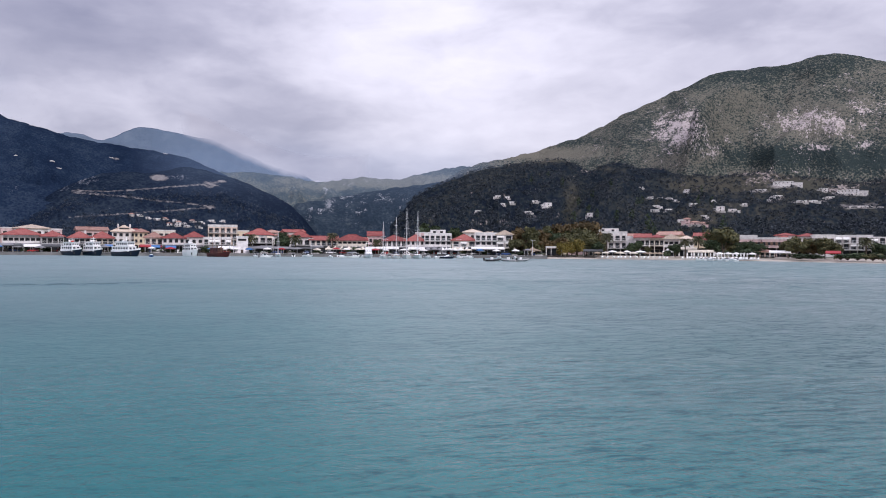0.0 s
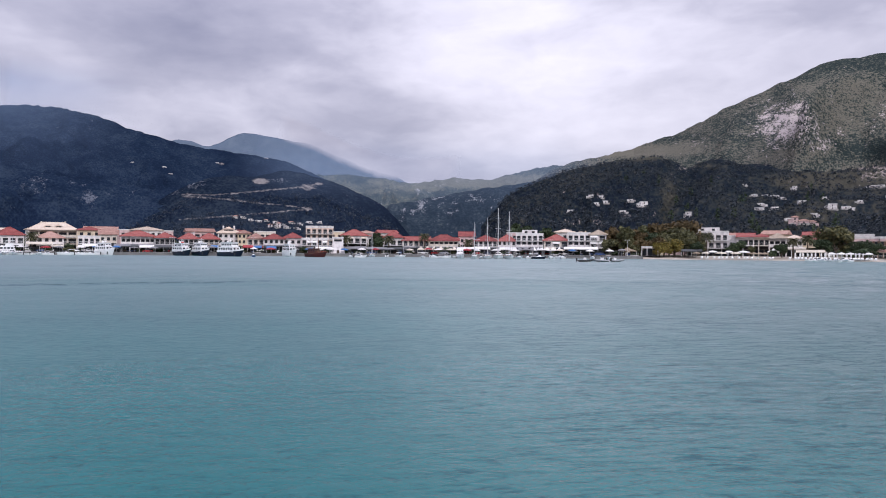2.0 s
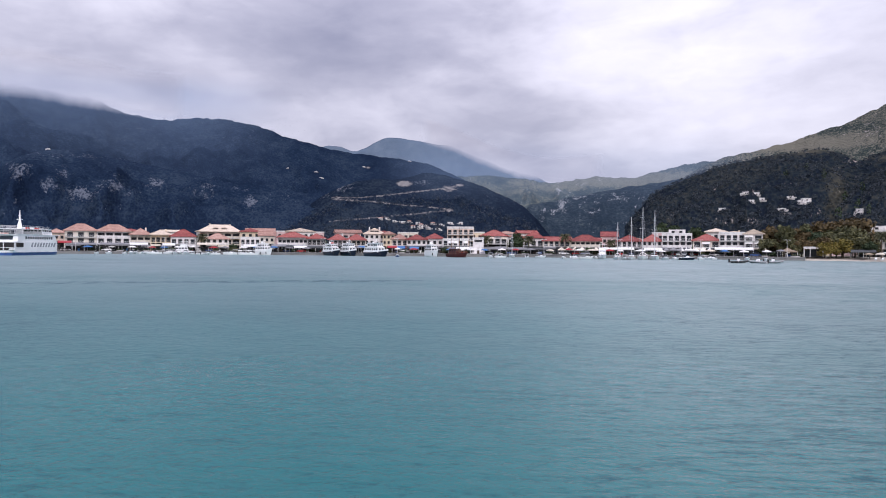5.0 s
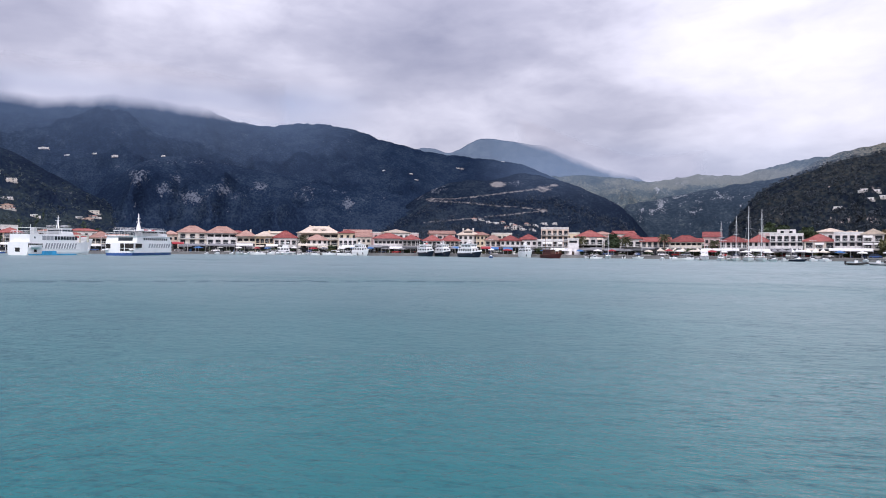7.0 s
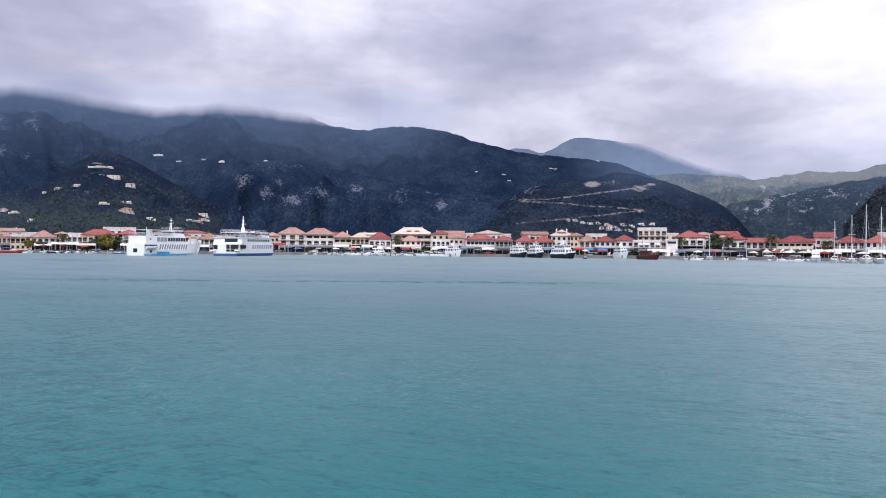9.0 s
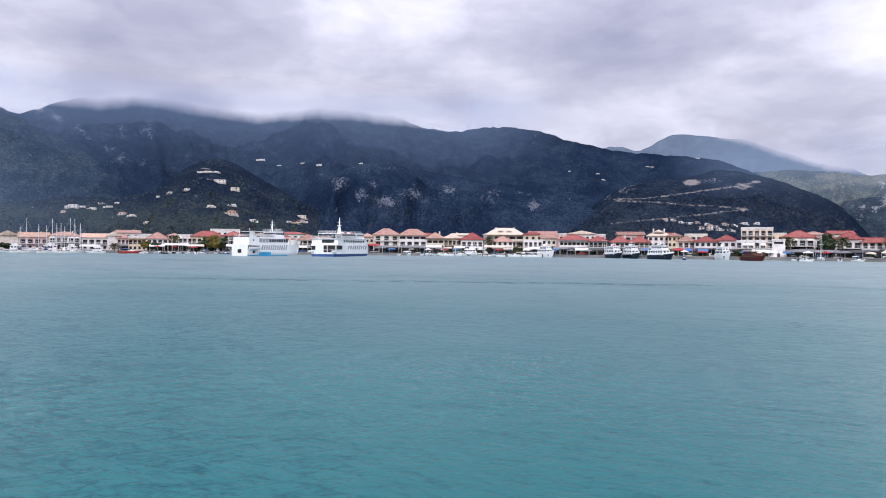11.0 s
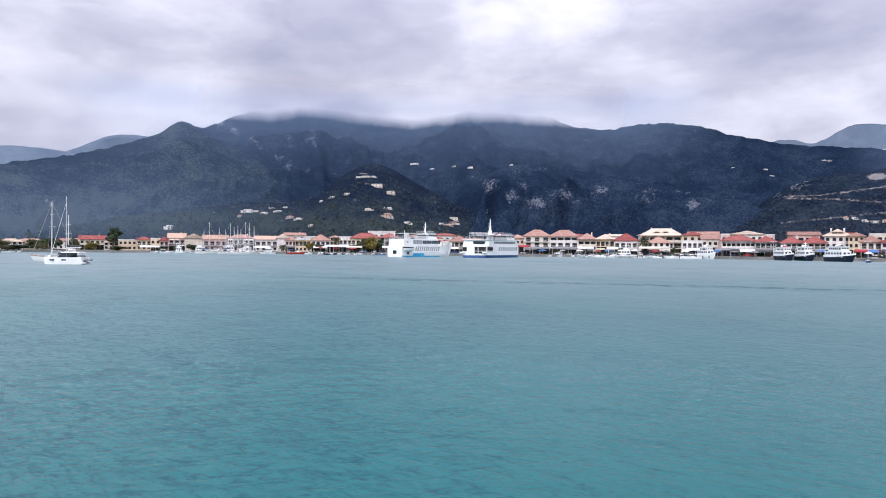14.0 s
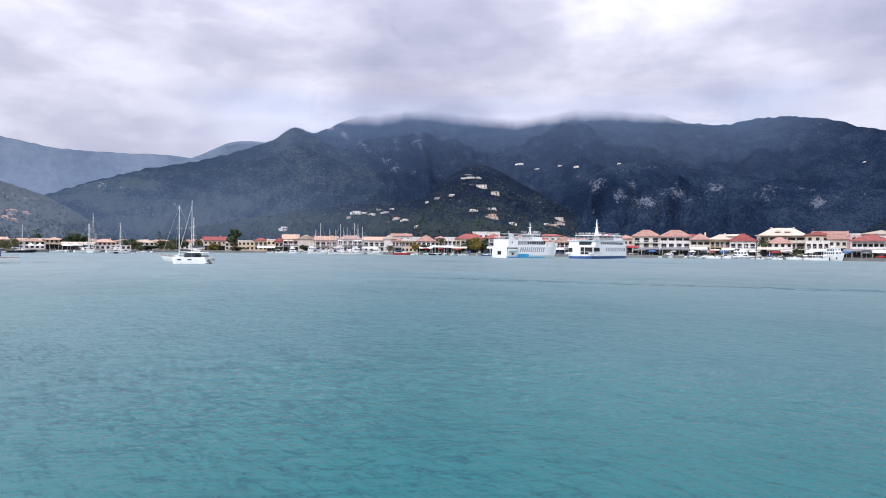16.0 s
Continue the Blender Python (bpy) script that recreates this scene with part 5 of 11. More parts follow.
def sailboat(az, dist, length, mast, label, turn=-90, hull_mat=GEL_WHITE, cover=CANVAS_NAVY, x_mast=0.06, mizzen=0.0, group="moored sailing boats"):
    """A cruising yacht with its sails furled."""
    ob = thing("sailboat", label, "sailboat", place(az, dist), -az + turn, group)
    L = length
    boat_hull(ob, L, L * 0.30, L * 0.088, 0.7, hull_mat, TEAK, stern_w=0.82, rake=0.12)
    free = L * 0.088
    w = L * 0.105
    cab = Form().rings([[(-L * 0.18, -w, free), (-L * 0.18, w, free), (-L * 0.17, w * 0.85, free + 0.62), (-L * 0.17, -w * 0.85, free + 0.62)],
                        [(L * 0.06, -w, free), (L * 0.06, w, free), (L * 0.04, w * 0.82, free + 0.55), (L * 0.04, -w * 0.82, free + 0.55)],
                        [(L * 0.22, -w * 0.5, free + 0.1), (L * 0.22, w * 0.5, free + 0.1), (L * 0.2, w * 0.4, free + 0.25), (L * 0.2, -w * 0.4, free + 0.25)]])
    c = part("cabin", cab, GEL_WHITE, ob)
    part("cabin_window", Form().box(-L * 0.14, L * 0.02, -w * 1.0 - 0.012, -w * 0.93, free + 0.22, free + 0.42).box(-L * 0.14, L * 0.02, w * 0.93, w * 1.0 + 0.012, free + 0.22, free + 0.42), SHIP_GLASS, c)
    part("sprayhood", Form().rings([[(-L * 0.22, w * math.cos(a), free + 0.3 + 1.25 * math.sin(a)) for a in np.linspace(0, math.pi, 8)],
                                    [(-L * 0.12, w * 0.9 * math.cos(a), free + 0.5 + 0.75 * math.sin(a)) for a in np.linspace(0, math.pi, 8)]], closed=False, caps=False), cover, ob)
    sticks = [(L * x_mast, mast)] + ([(-L * 0.28, mizzen)] if mizzen else [])
    for x, top in sticks:
        m = part("mast", Form().rod((x, 0, free), (x, 0, top), 0.13, 0.09), ALLOY, ob)
        part("spreader", Form().rod((x, -L * 0.09, top * 0.6), (x, L * 0.09, top * 0.6), 0.045, n=5).rod((x, -L * 0.06, top * 0.8), (x, L * 0.06, top * 0.8), 0.04, n=5), ALLOY, m)
        bl = L * 0.36 if x > 0 else L * 0.16
        part("boom", Form().rod((x - 0.1, 0, free + 1.5), (x - bl, 0, free + 1.4), 0.09), ALLOY, m)
        part("furled_sail", Form().rings([[(x - 0.15 - bl * 0.95 * s, 0.22 * (1 - 0.6 * s) * math.cos(a), free + 1.82 - 0.1 * s + 0.28 * (1 - 0.6 * s) * math.sin(a)) for a in np.linspace(0, 2 * math.pi, 8)[:-1]]
                                          for s in np.linspace(0, 1, 6)]), cover if top == mast else CANVAS_WHITE, m)
    stays = Form()
    stays.rod((L * x_mast, 0, mast), (L * 0.52, 0, free * 1.4), 0.035, 0.06, n=5).rod((L * x_mast, 0, mast), (-L * 0.5, 0, free), 0.03, n=4)
    for s in (-1, 1):
        stays.rod((L * x_mast, 0, mast * 0.97), (L * x_mast - 0.2, s * L * 0.13, free), 0.03, n=4)
    part("rigging", stays, ROPE, ob)
    pul = Form()
    for k in range(7):
        x = -L * 0.48 + L * 0.15 * k
        b = L * 0.15 * (0.82 if x < 0 else max(0.1, 1 - (x / (L * 0.55)) ** 2))
        for s in (-1, 1):
            pul.rod((x, s * b * 0.95, free), (x, s * b * 0.95, free + 0.75), 0.025, n=4)
    part("stanchions", pul, ALLOY, ob)
    return ob


def motorboat(az, dist, length, label, turn=0, hull_mat=GEL_WHITE, top=True, group="moored motor boats", canvas=None):
    """A small open motor boat with a windscreen, a cuddy and an outboard engine."""
    ob = thing("motorboat", label, "motorboat", place(az, dist), -az + turn, group)
    L = length
    boat_hull(ob, L, L * 0.36, L * 0.12, 0.8, hull_mat, GEL_WHITE, stern_w=0.9, rake=0.14, draft=0.3)
    f, w = L * 0.12, L * 0.12
    part("cuddy", Form().rings([[(-L * 0.05, -w, f), (-L * 0.05, w, f), (-L * 0.05, w * 0.8, f + L * 0.1), (-L * 0.05, -w * 0.8, f + L * 0.1)],
                                [(L * 0.28, -w * 0.5, f), (L * 0.28, w * 0.5, f), (L * 0.26, w * 0.35, f + 0.15), (L * 0.26, -w * 0.35, f + 0.15)]]), GEL_WHITE, ob)
    part("windscreen", Form().rings([[(-L * 0.08, -w, f + L * 0.05), (-L * 0.08, w, f + L * 0.05), (-L * 0.12, w * 0.8, f + L * 0.15), (-L * 0.12, -w * 0.8, f + L * 0.15)],
                                     [(L * 0.04, -w * 0.8, f + L * 0.06), (L * 0.04, w * 0.8, f + L * 0.06), (-L * 0.06, w * 0.7, f + L * 0.15), (-L * 0.06, -w * 0.7, f + L * 0.15)]]), SHIP_GLASS, ob)
    part("outboard_engine", Form().box(-L * 0.56, -L * 0.5, -0.18, 0.18, f * 0.4, f + 0.55, 0.05).rod((-L * 0.53, 0, f * 0.4), (-L * 0.53, 0, -0.3), 0.09), BLACK_RUBBER, ob)
    if canvas:
        part("bimini", Form().rings([[(x, w * 1.2 * math.cos(a), f + 1.25 + 0.18 * math.sin(a)) for a in np.linspace(0, math.pi, 7)] for x in (-L * 0.4, -L * 0.05)], closed=False, caps=False), canvas, ob)
        posts(ob, "bimini_pole", (-L * 0.38, -L * 0.07), (-w * 1.2, w * 1.2), f, f + 1.26, 0.03, ALLOY)
    return ob


def rib(az, dist, length, label, turn=0, tube=GREY_RUBBER):
    """An inflatable boat: a bent tube, floor, console and engine."""
    ob = thing("inflatable_boat", label, "inflatable boat", place(az, dist), -az + turn, "inflatable boats at anchor")
    L, b = length, length * 0.17
    path = [(-L * 0.5, -b, 0.35), (-L * 0.1, -b, 0.38), (L * 0.25, -b * 0.85, 0.5), (L * 0.42, -b * 0.45, 0.62), (L * 0.48, 0, 0.68), (L * 0.42, b * 0.45, 0.62), (L * 0.25, b * 0.85, 0.5), (-L * 0.1, b, 0.38),
            (-L * 0.5, b, 0.35)]
    part("tube", Form().tube(path, 0.25, 10), tube, ob, smooth=True)
    part("hull", Form().rings([[(-L * 0.48, -b, 0.3), (-L * 0.48, 0, -0.2), (-L * 0.48, b, 0.3)], [(L * 0.2, -b * 0.8, 0.4), (L * 0.2, 0, -0.1), (L * 0.2, b * 0.8, 0.4)], [(L * 0.44, -0.05, 0.6), (L * 0.44, 0, 0.4), (L * 0.44, 0.05, 0.6)]]), GEL_WHITE, ob)
    c = part("console", Form().box(-L * 0.12, L * 0.02, -0.35, 0.35, 0.3, 1.3, 0.08), GEL_WHITE, ob)
    part("windscreen", Form().box(-L * 0.02, L * 0.0, -0.33, 0.33, 1.3, 1.65), SHIP_GLASS, c)
    part("outboard_engine", Form().box(-L * 0.58, -L * 0.5, -0.2, 0.2, 0.4, 1.2, 0.06).rod((-L * 0.54, 0, 0.4), (-L * 0.54, 0, -0.4), 0.09), BLACK_RUBBER, ob)
    return ob


def cabin_block(parent, name, x0, x1, w, z0, z1, mat, win=None, gaps=0.9, lean=0.12, size=(0.75, 0.6), below_top=0.35):
    """A deckhouse with slightly raked ends and its windows."""
    k = (z1 - z0) * lean
    ob = part(name, Form().rings([[(x0, -w, z0), (x1, -w, z0), (x1, w, z0), (x0, w, z0)], [(x0 + k * 0.4, -w * 0.96, z1), (x1 - k, -w * 0.96, z1), (x1 - k, w * 0.96, z1), (x0 + k * 0.4, w * 0.96, z1)]]), mat, parent)
    part("deckhouse_roof", Form().box(x0 - 0.15, x1 - k + 0.25, -w * 1.03, w * 1.03, z1, z1 + 0.12), mat, ob)
    if win:
        zt = z1 - below_top
        zb = zt - size[1]
        n = max(1, int((x1 - x0 - 0.6) / gaps))
        for s in (-1, 1):
            for i in range(n):
                x = x0 + 0.3 + (x1 - x0 - 0.6) * (i + 0.5) / n
                part("window", Form().box(x - size[0] / 2, x + size[0] / 2, s * w * 0.985 - 0.03, s * w * 0.985 + 0.03, zb, zt), win, ob)
        m = max(2, int(2 * w / gaps))
        for e in (0, 1):
            xe = x0 + k * 0.3 if e == 0 else x1 - k * 0.75
            for i in range(m):
                y = -w * 0.9 + 1.8 * w * (i + 0.5) / m
                part("window", Form().box(xe - 0.06, xe + 0.06, y - size[0] / 2, y + size[0] / 2, zb, zt), win, ob)
    return ob


def posts(parent, name, xs, ys, z0, z1, r, mat):
    """Upright posts, each a part of its own."""
    me = Form().rod((0, 0, z0), (0, 0, z1), r, n=5).data(name, mat)
    for x in xs:
        for y in ys:
            part(name, me, None, parent, at=(x, y, 0))


def rail_line(parent, pts, z, h=1.0, mat=RAIL, gap=1.2):
    f = Form()
    for (xa, ya), (xb, yb) in zip(pts, pts[1:]):
        d = math.hypot(xb - xa, yb - ya)
        n = max(1, int(d / gap))
        for q in (1.0, 0.55):
            f.rod((xa, ya, z + h * q), (xb, yb, z + h * q), 0.04, n=4)
        for k in range(n + 1):
            x, y = xa + (xb - xa) * k / n, ya + (yb - ya) * k / n
            f.rod((x, y, z), (x, y, z + h), 0.035, n=4)
    return part("railing", f, mat, parent)


def trawler(az, dist, length, label, turn, red_top=False, tall=1.0, hull_mat=None, group="navy excursion boats at the quay"):
    """A stout navy-hulled excursion boat, white above, with a two-storey wheelhouse and a mast."""
    ob = thing("excursion_boat", label, "boat", place(az, dist), -az + turn, group)
    L = length
    B = L * 0.31
    boat_hull(ob, L, B, 1.65, 1.0, hull_mat or NAVY, TEAK, stripe=GEL_WHITE, stern_w=0.85, rake=0.12, draft=0.8, fat=1.3)
    bul = hull_rows(L, B * 0.99, 1.67, 1.0, stern_w=0.85, rake=0.12, fat=1.3)
    f = Form()
    for a, b in zip(bul, bul[1:]):
        for k in (0, 6):
            p, q = Vector(a[k]), Vector(b[k])
            f.add([p, q, q + Vector((0, 0, 0.42)), p + Vector((0, 0, 0.42))], [(0, 1, 2, 3)])
            f.rod(p + Vector((0, 0, 0.45)), q + Vector((0, 0, 0.45)), 0.07, n=5)
    part("bulwark", f, GEL_WHITE, ob, "white bulwark with a capping rail")
    low = cabin_block(ob, "saloon", -L * 0.44, L * 0.25, B * 0.44, 1.6, 3.7, GEL_WHITE, SHIP_GLASS, 1.3, size=(0.85, 0.7))
    up = cabin_block(ob, "wheelhouse", -L * 0.32, L * 0.19, B * 0.39, 3.82, 6.0 * tall, GEL_WHITE, SHIP_GLASS, 0.95, size=(0.68, 0.7), below_top=0.35)
    part("bridge_roof", Form().box(-L * 0.36, L * 0.21, -B * 0.44, B * 0.44, 6.0 * tall + 0.13, 6.0 * tall + 0.24, 0.3), GEL_WHITE, up)
    if red_top:
        part("roof_light", Form().box(-0.5, 0.5, -0.5, 0.5, 6.32 * tall, 6.9 * tall, 0.12), BOAT_RED, up)
    rail_line(low, [(-L * 0.32, -B * 0.42), (-L * 0.44, -B * 0.42), (-L * 0.44, B * 0.42), (-L * 0.32, B * 0.42)], 3.82)
    m = part("mast", Form().rod((-L * 0.02, 0, 6.2 * tall), (-L * 0.02, 0, 8.3 * tall), 0.16, 0.08).rod((-L * 0.02, -1.0, 7.7 * tall), (-L * 0.02, 1.0, 7.7 * tall), 0.05, n=5), GEL_WHITE, ob)
    part("radar", Form().box(-L * 0.02 - 0.3, -L * 0.02 + 0.3, -0.7, 0.7, 6.8 * tall, 7.05 * tall, 0.1), GEL_WHITE, m)
    part("funnel", Form().rod((-L * 0.15, 0, 4.1), (-L * 0.16, 0, 6.0), 0.45, 0.38, n=10), GEL_WHITE, ob)
    awn = part("stern_awning", Form().box(-L * 0.50, -L * 0.42, -B * 0.36, B * 0.36, 3.6, 3.7), CANVAS_WHITE, ob)
    posts(awn, "awning_post", (-L * 0.49,), (-B * 0.34, B * 0.34), 1.4, 3.6, 0.05, RAIL)
    for s in (-1, 1):
        part("bow_fender", Form().rod((L * 0.30, s * B * 0.33, 0.6), (L * 0.30, s * B * 0.33, 1.5), 0.25), BLACK_RUBBER, ob)
    part("nameboard", Form().box(L * 0.12, L * 0.26, -B * 0.44, -B * 0.41, 2.2, 2.45), GEL_WHITE, ob)
    return ob


def cruiser(az, dist, length, label, turn, group="motor cruisers at the quay"):
    """A white motor yacht with a flybridge."""
    ob = thing("motor_cruiser", label, "motor cruiser", place(az, dist), -az + turn, group)
    L = length
    B = L * 0.33
    boat_hull(ob, L, B, L * 0.12, 0.6, GEL_WHITE, GEL_WHITE, stripe=NAVY, stern_w=0.9, rake=0.14, draft=0.5)
    f = L * 0.12
    s = part("hull_stripe", Form().box(-L * 0.5, L * 0.1, -B * 0.478, -B * 0.462, f * 0.55, f * 0.7).box(-L * 0.5, L * 0.1, B * 0.462, B * 0.478, f * 0.55, f * 0.7), NAVY, ob)
    a = cabin_block(ob, "saloon", -L * 0.28, L * 0.18, B * 0.38, f, f + 2.0, GEL_WHITE, SHIP_GLASS, 1.1, 0.5, (0.9, 0.65), 0.4)
    b = cabin_block(ob, "flybridge", -L * 0.22, L * 0.02, B * 0.34, f + 2.12, f + 3.0, GEL_WHITE, None, 1, 0.6)
    part("hardtop", Form().box(-L * 0.24, -L * 0.02, -B * 0.35, B * 0.35, f + 4.3, f + 4.42), GEL_WHITE, b)
    posts(b, "hardtop_post", (-L * 0.22, -L * 0.05), (-B * 0.32, B * 0.32), f + 2.9, f + 4.3, 0.05, RAIL)
    part("radar_arch", Form().rod((-L * 0.2, 0, f + 4.4), (-L * 0.2, 0, f + 5.6), 0.08, 0.04, n=6), ALLOY, b)
    rail_line(ob, [(-L * 0.1, -B * 0.46), (L * 0.25, -B * 0.38), (L * 0.48, 0), (L * 0.25, B * 0.38), (-L * 0.1, B * 0.46)], f * 1.1, 0.75)
    return ob


def wooden_boat(az, dist, label, turn):
    """An oxblood excursion caique with two masts."""
    ob = thing("wooden_boat", label, "boat", place(az, dist), -az + turn, "", 0.9)
    L, B = 13.0, 4.2
    boat_hull(ob, L, B, 1.5, 1.1, OXBLOOD, TEAK, stripe=WOOD, stern_w=0.78, rake=0.12, draft=0.7, fat=1.2)
    cabin_block(ob, "deckhouse", -4.6, 1.0, 1.3, 1.6, 3.6, OXBLOOD, SHIP_GLASS, 1.3, 0.1, (0.6, 0.55))
    part("sun_roof", Form().box(-6.0, 1.5, -1.5, 1.5, 3.75, 3.85), WOOD, ob)
    for x, top in ((1.6, 13.6), (-4.4, 9.0)):
        m = part("mast", Form().rod((x, 0, 1.5), (x, 0, top), 0.12, 0.07), WOOD, ob)
        part("boom", Form().rod((x - 0.1, 0, 3.9), (x - 3.4, 0, 4.4), 0.08), WOOD, m)
    part("rigging", Form().rod((1.6, 0, 13.4), (7.2, 0, 3.0), 0.035, n=4).rod((1.6, 0, 13.4), (-4.4, 0, 9.0), 0.03, n=4).rod((-4.4, 0, 9.0), (-6.4, 0, 2.0), 0.03, n=4), ROPE, ob)
    rail_line(ob, [(1.5, -1.9), (4.5, -1.5), (6.6, 0), (4.5, 1.5), (1.5, 1.9)], 2.2, 0.8, WOOD)
    return ob


def catamaran(az, dist, label, turn):
    """A cruising catamaran: two hulls, bridge deck, cabin with a dark window band, hardtop, tall mast."""
    ob = thing("catamaran", label, "catamaran", place(az, dist), -az + turn, "", 0.74)
    ob.scale = (0.60, 0.70, 0.76)
    L, B = 12.4, 6.6
    for s in (-1, 1):
        rows_ = hull_rows(L, 1.75, 1.85, 0.12, stern_w=0.85, rake=0.02, draft=0.5, fat=1.6)
        rows_ = [[(x, y + s * (B / 2 - 0.85), z) for x, y, z in r] for r in rows_]
        h = part("hull", Form().rings(rows_, closed=False, caps=False).add(rows_[0], [tuple(range(7))]).rings([[r[0], r[6]] for r in rows_], closed=False, caps=False), GEL_WHITE, ob)
        for x in (-1.2, 2.6):
            part("hull_window", Form().box(x, x + 1.5, s * (B / 2 - 0.85) - 0.89, s * (B / 2 - 0.85) - 0.83, 1.05, 1.4), SHIP_GLASS, h)
            part("hull_window", Form().box(x, x + 1.5, s * (B / 2 - 0.85) + 0.83, s * (B / 2 - 0.85) + 0.89, 1.05, 1.4), SHIP_GLASS, h)
        part("stern_step", Form().box(-L / 2 - 0.9, -L / 2 + 0.3, s * (B / 2 - 0.85) - 0.7, s * (B / 2 - 0.85) + 0.7, 0.25, 0.6, 0.1), GEL_WHITE, h)
    part("bridge_deck", Form().box(-L * 0.46, L * 0.22, -B / 2 + 1.2, B / 2 - 1.2, 1.1, 1.9), GEL_WHITE, ob)
    c = part("cabin", Form().rings([[(-L * 0.18, -2.5, 1.9), (L * 0.18, -2.2, 1.9), (L * 0.18, 2.2, 1.9), (-L * 0.18, 2.5, 1.9)], [(-L * 0.18, -2.3, 3.15), (L * 0.08, -1.9, 3.15), (L * 0.08, 1.9, 3.15), (-L * 0.18, 2.3, 3.15)]]), SHIP_GLASS, ob, "dark glazed cabin")
    part("cabin_roof", Form().rings([[(-L * 0.42, -2.5, 3.15), (L * 0.10, -2.1, 3.15), (L * 0.10, 2.1, 3.15), (-L * 0.42, 2.5, 3.15)], [(-L * 0.41, -2.3, 3.4), (L * 0.07, -1.9, 3.4), (L * 0.07, 1.9, 3.4), (-L * 0.41, 2.3, 3.4)]]), GEL_WHITE, c)
    posts(c, "hardtop_post", (-L * 0.40,), (-2.3, 2.3), 1.9, 3.2, 0.08, GEL_WHITE)
    part("cockpit_seat", Form().box(-L * 0.42, -L * 0.2, -2.4, -1.6, 1.9, 2.4).box(-L * 0.42, -L * 0.38, -1.6, 2.4, 1.9, 2.5), CANVAS_GREY, ob)
    part("tender", Form().rod((-L * 0.56, -1.8, 1.3), (-L * 0.56, 1.6, 1.3), 0.32, n=8).rod((-L * 0.62, -1.6, 1.25), (-L * 0.62, 1.4, 1.25), 0.3, n=8), GREY_RUBBER, ob, "grey inflatable tender on davits")
    m = part("mast", Form().rod((L * 0.02, 0, 3.3), (L * 0.02, 0, 18.6), 0.15, 0.10), ALLOY, ob)
    part("boom", Form().rod((L * 0.0, 0, 4.5), (-L * 0.38, 0, 4.6), 0.12), ALLOY, m)
    part("sail_bag", Form().rings([[(-L * 0.38 * s, 0.26 * math.cos(a), 4.95 + 0.4 * (1 - 0.4 * s) * math.sin(a)) for a in np.linspace(0, 2 * math.pi, 9)[:-1]] for s in np.linspace(0, 1, 6)]), CANVAS_DARK, m)
    part("spreader", Form().rod((L * 0.02, -1.3, 10.5), (L * 0.02, 1.3, 10.5), 0.05, n=5), ALLOY, m)
    part("furled_jib", Form().rod((L * 0.03, 0, 16.6), (L * 0.44, 0, 2.1), 0.04, 0.07, n=6), CANVAS_WHITE, ob)
    st = Form()
    for s in (-1, 1):
        st.rod((L * 0.02, 0, 15.8), (-L * 0.10, s * (B / 2 - 0.3), 1.9), 0.03, n=4)
    part("rigging", st, ROPE, ob)
    part("crossbeam", Form().rod((L * 0.44, -B / 2 + 0.85, 1.9), (L * 0.44, B / 2 - 0.85, 1.9), 0.11), ALLOY, ob)
    rail_line(ob, [(-L * 0.45, -B / 2 + 0.1), (L * 0.3, -B / 2 + 0.1)], 1.85, 0.7, ALLOY, 1.6)
    return ob


def side_shade_panels(parent, x0, x1, y, z0, z1, n, slant):
    """A row of slanting panels on a ship's side, coloured as the shade inside openings."""
    w = (x1 - x0) / n
    for k in range(n):
        a = x0 + w * k
        d = -slant
        q = [(a + 0.18 * w + d, z0), (a + 0.72 * w + d, z0), (a + 0.82 * w - d, z1), (a + 0.28 * w - d, z1)]
        part("side_opening", Form().side(q, y - 0.05, y + 0.05), DIM, parent)


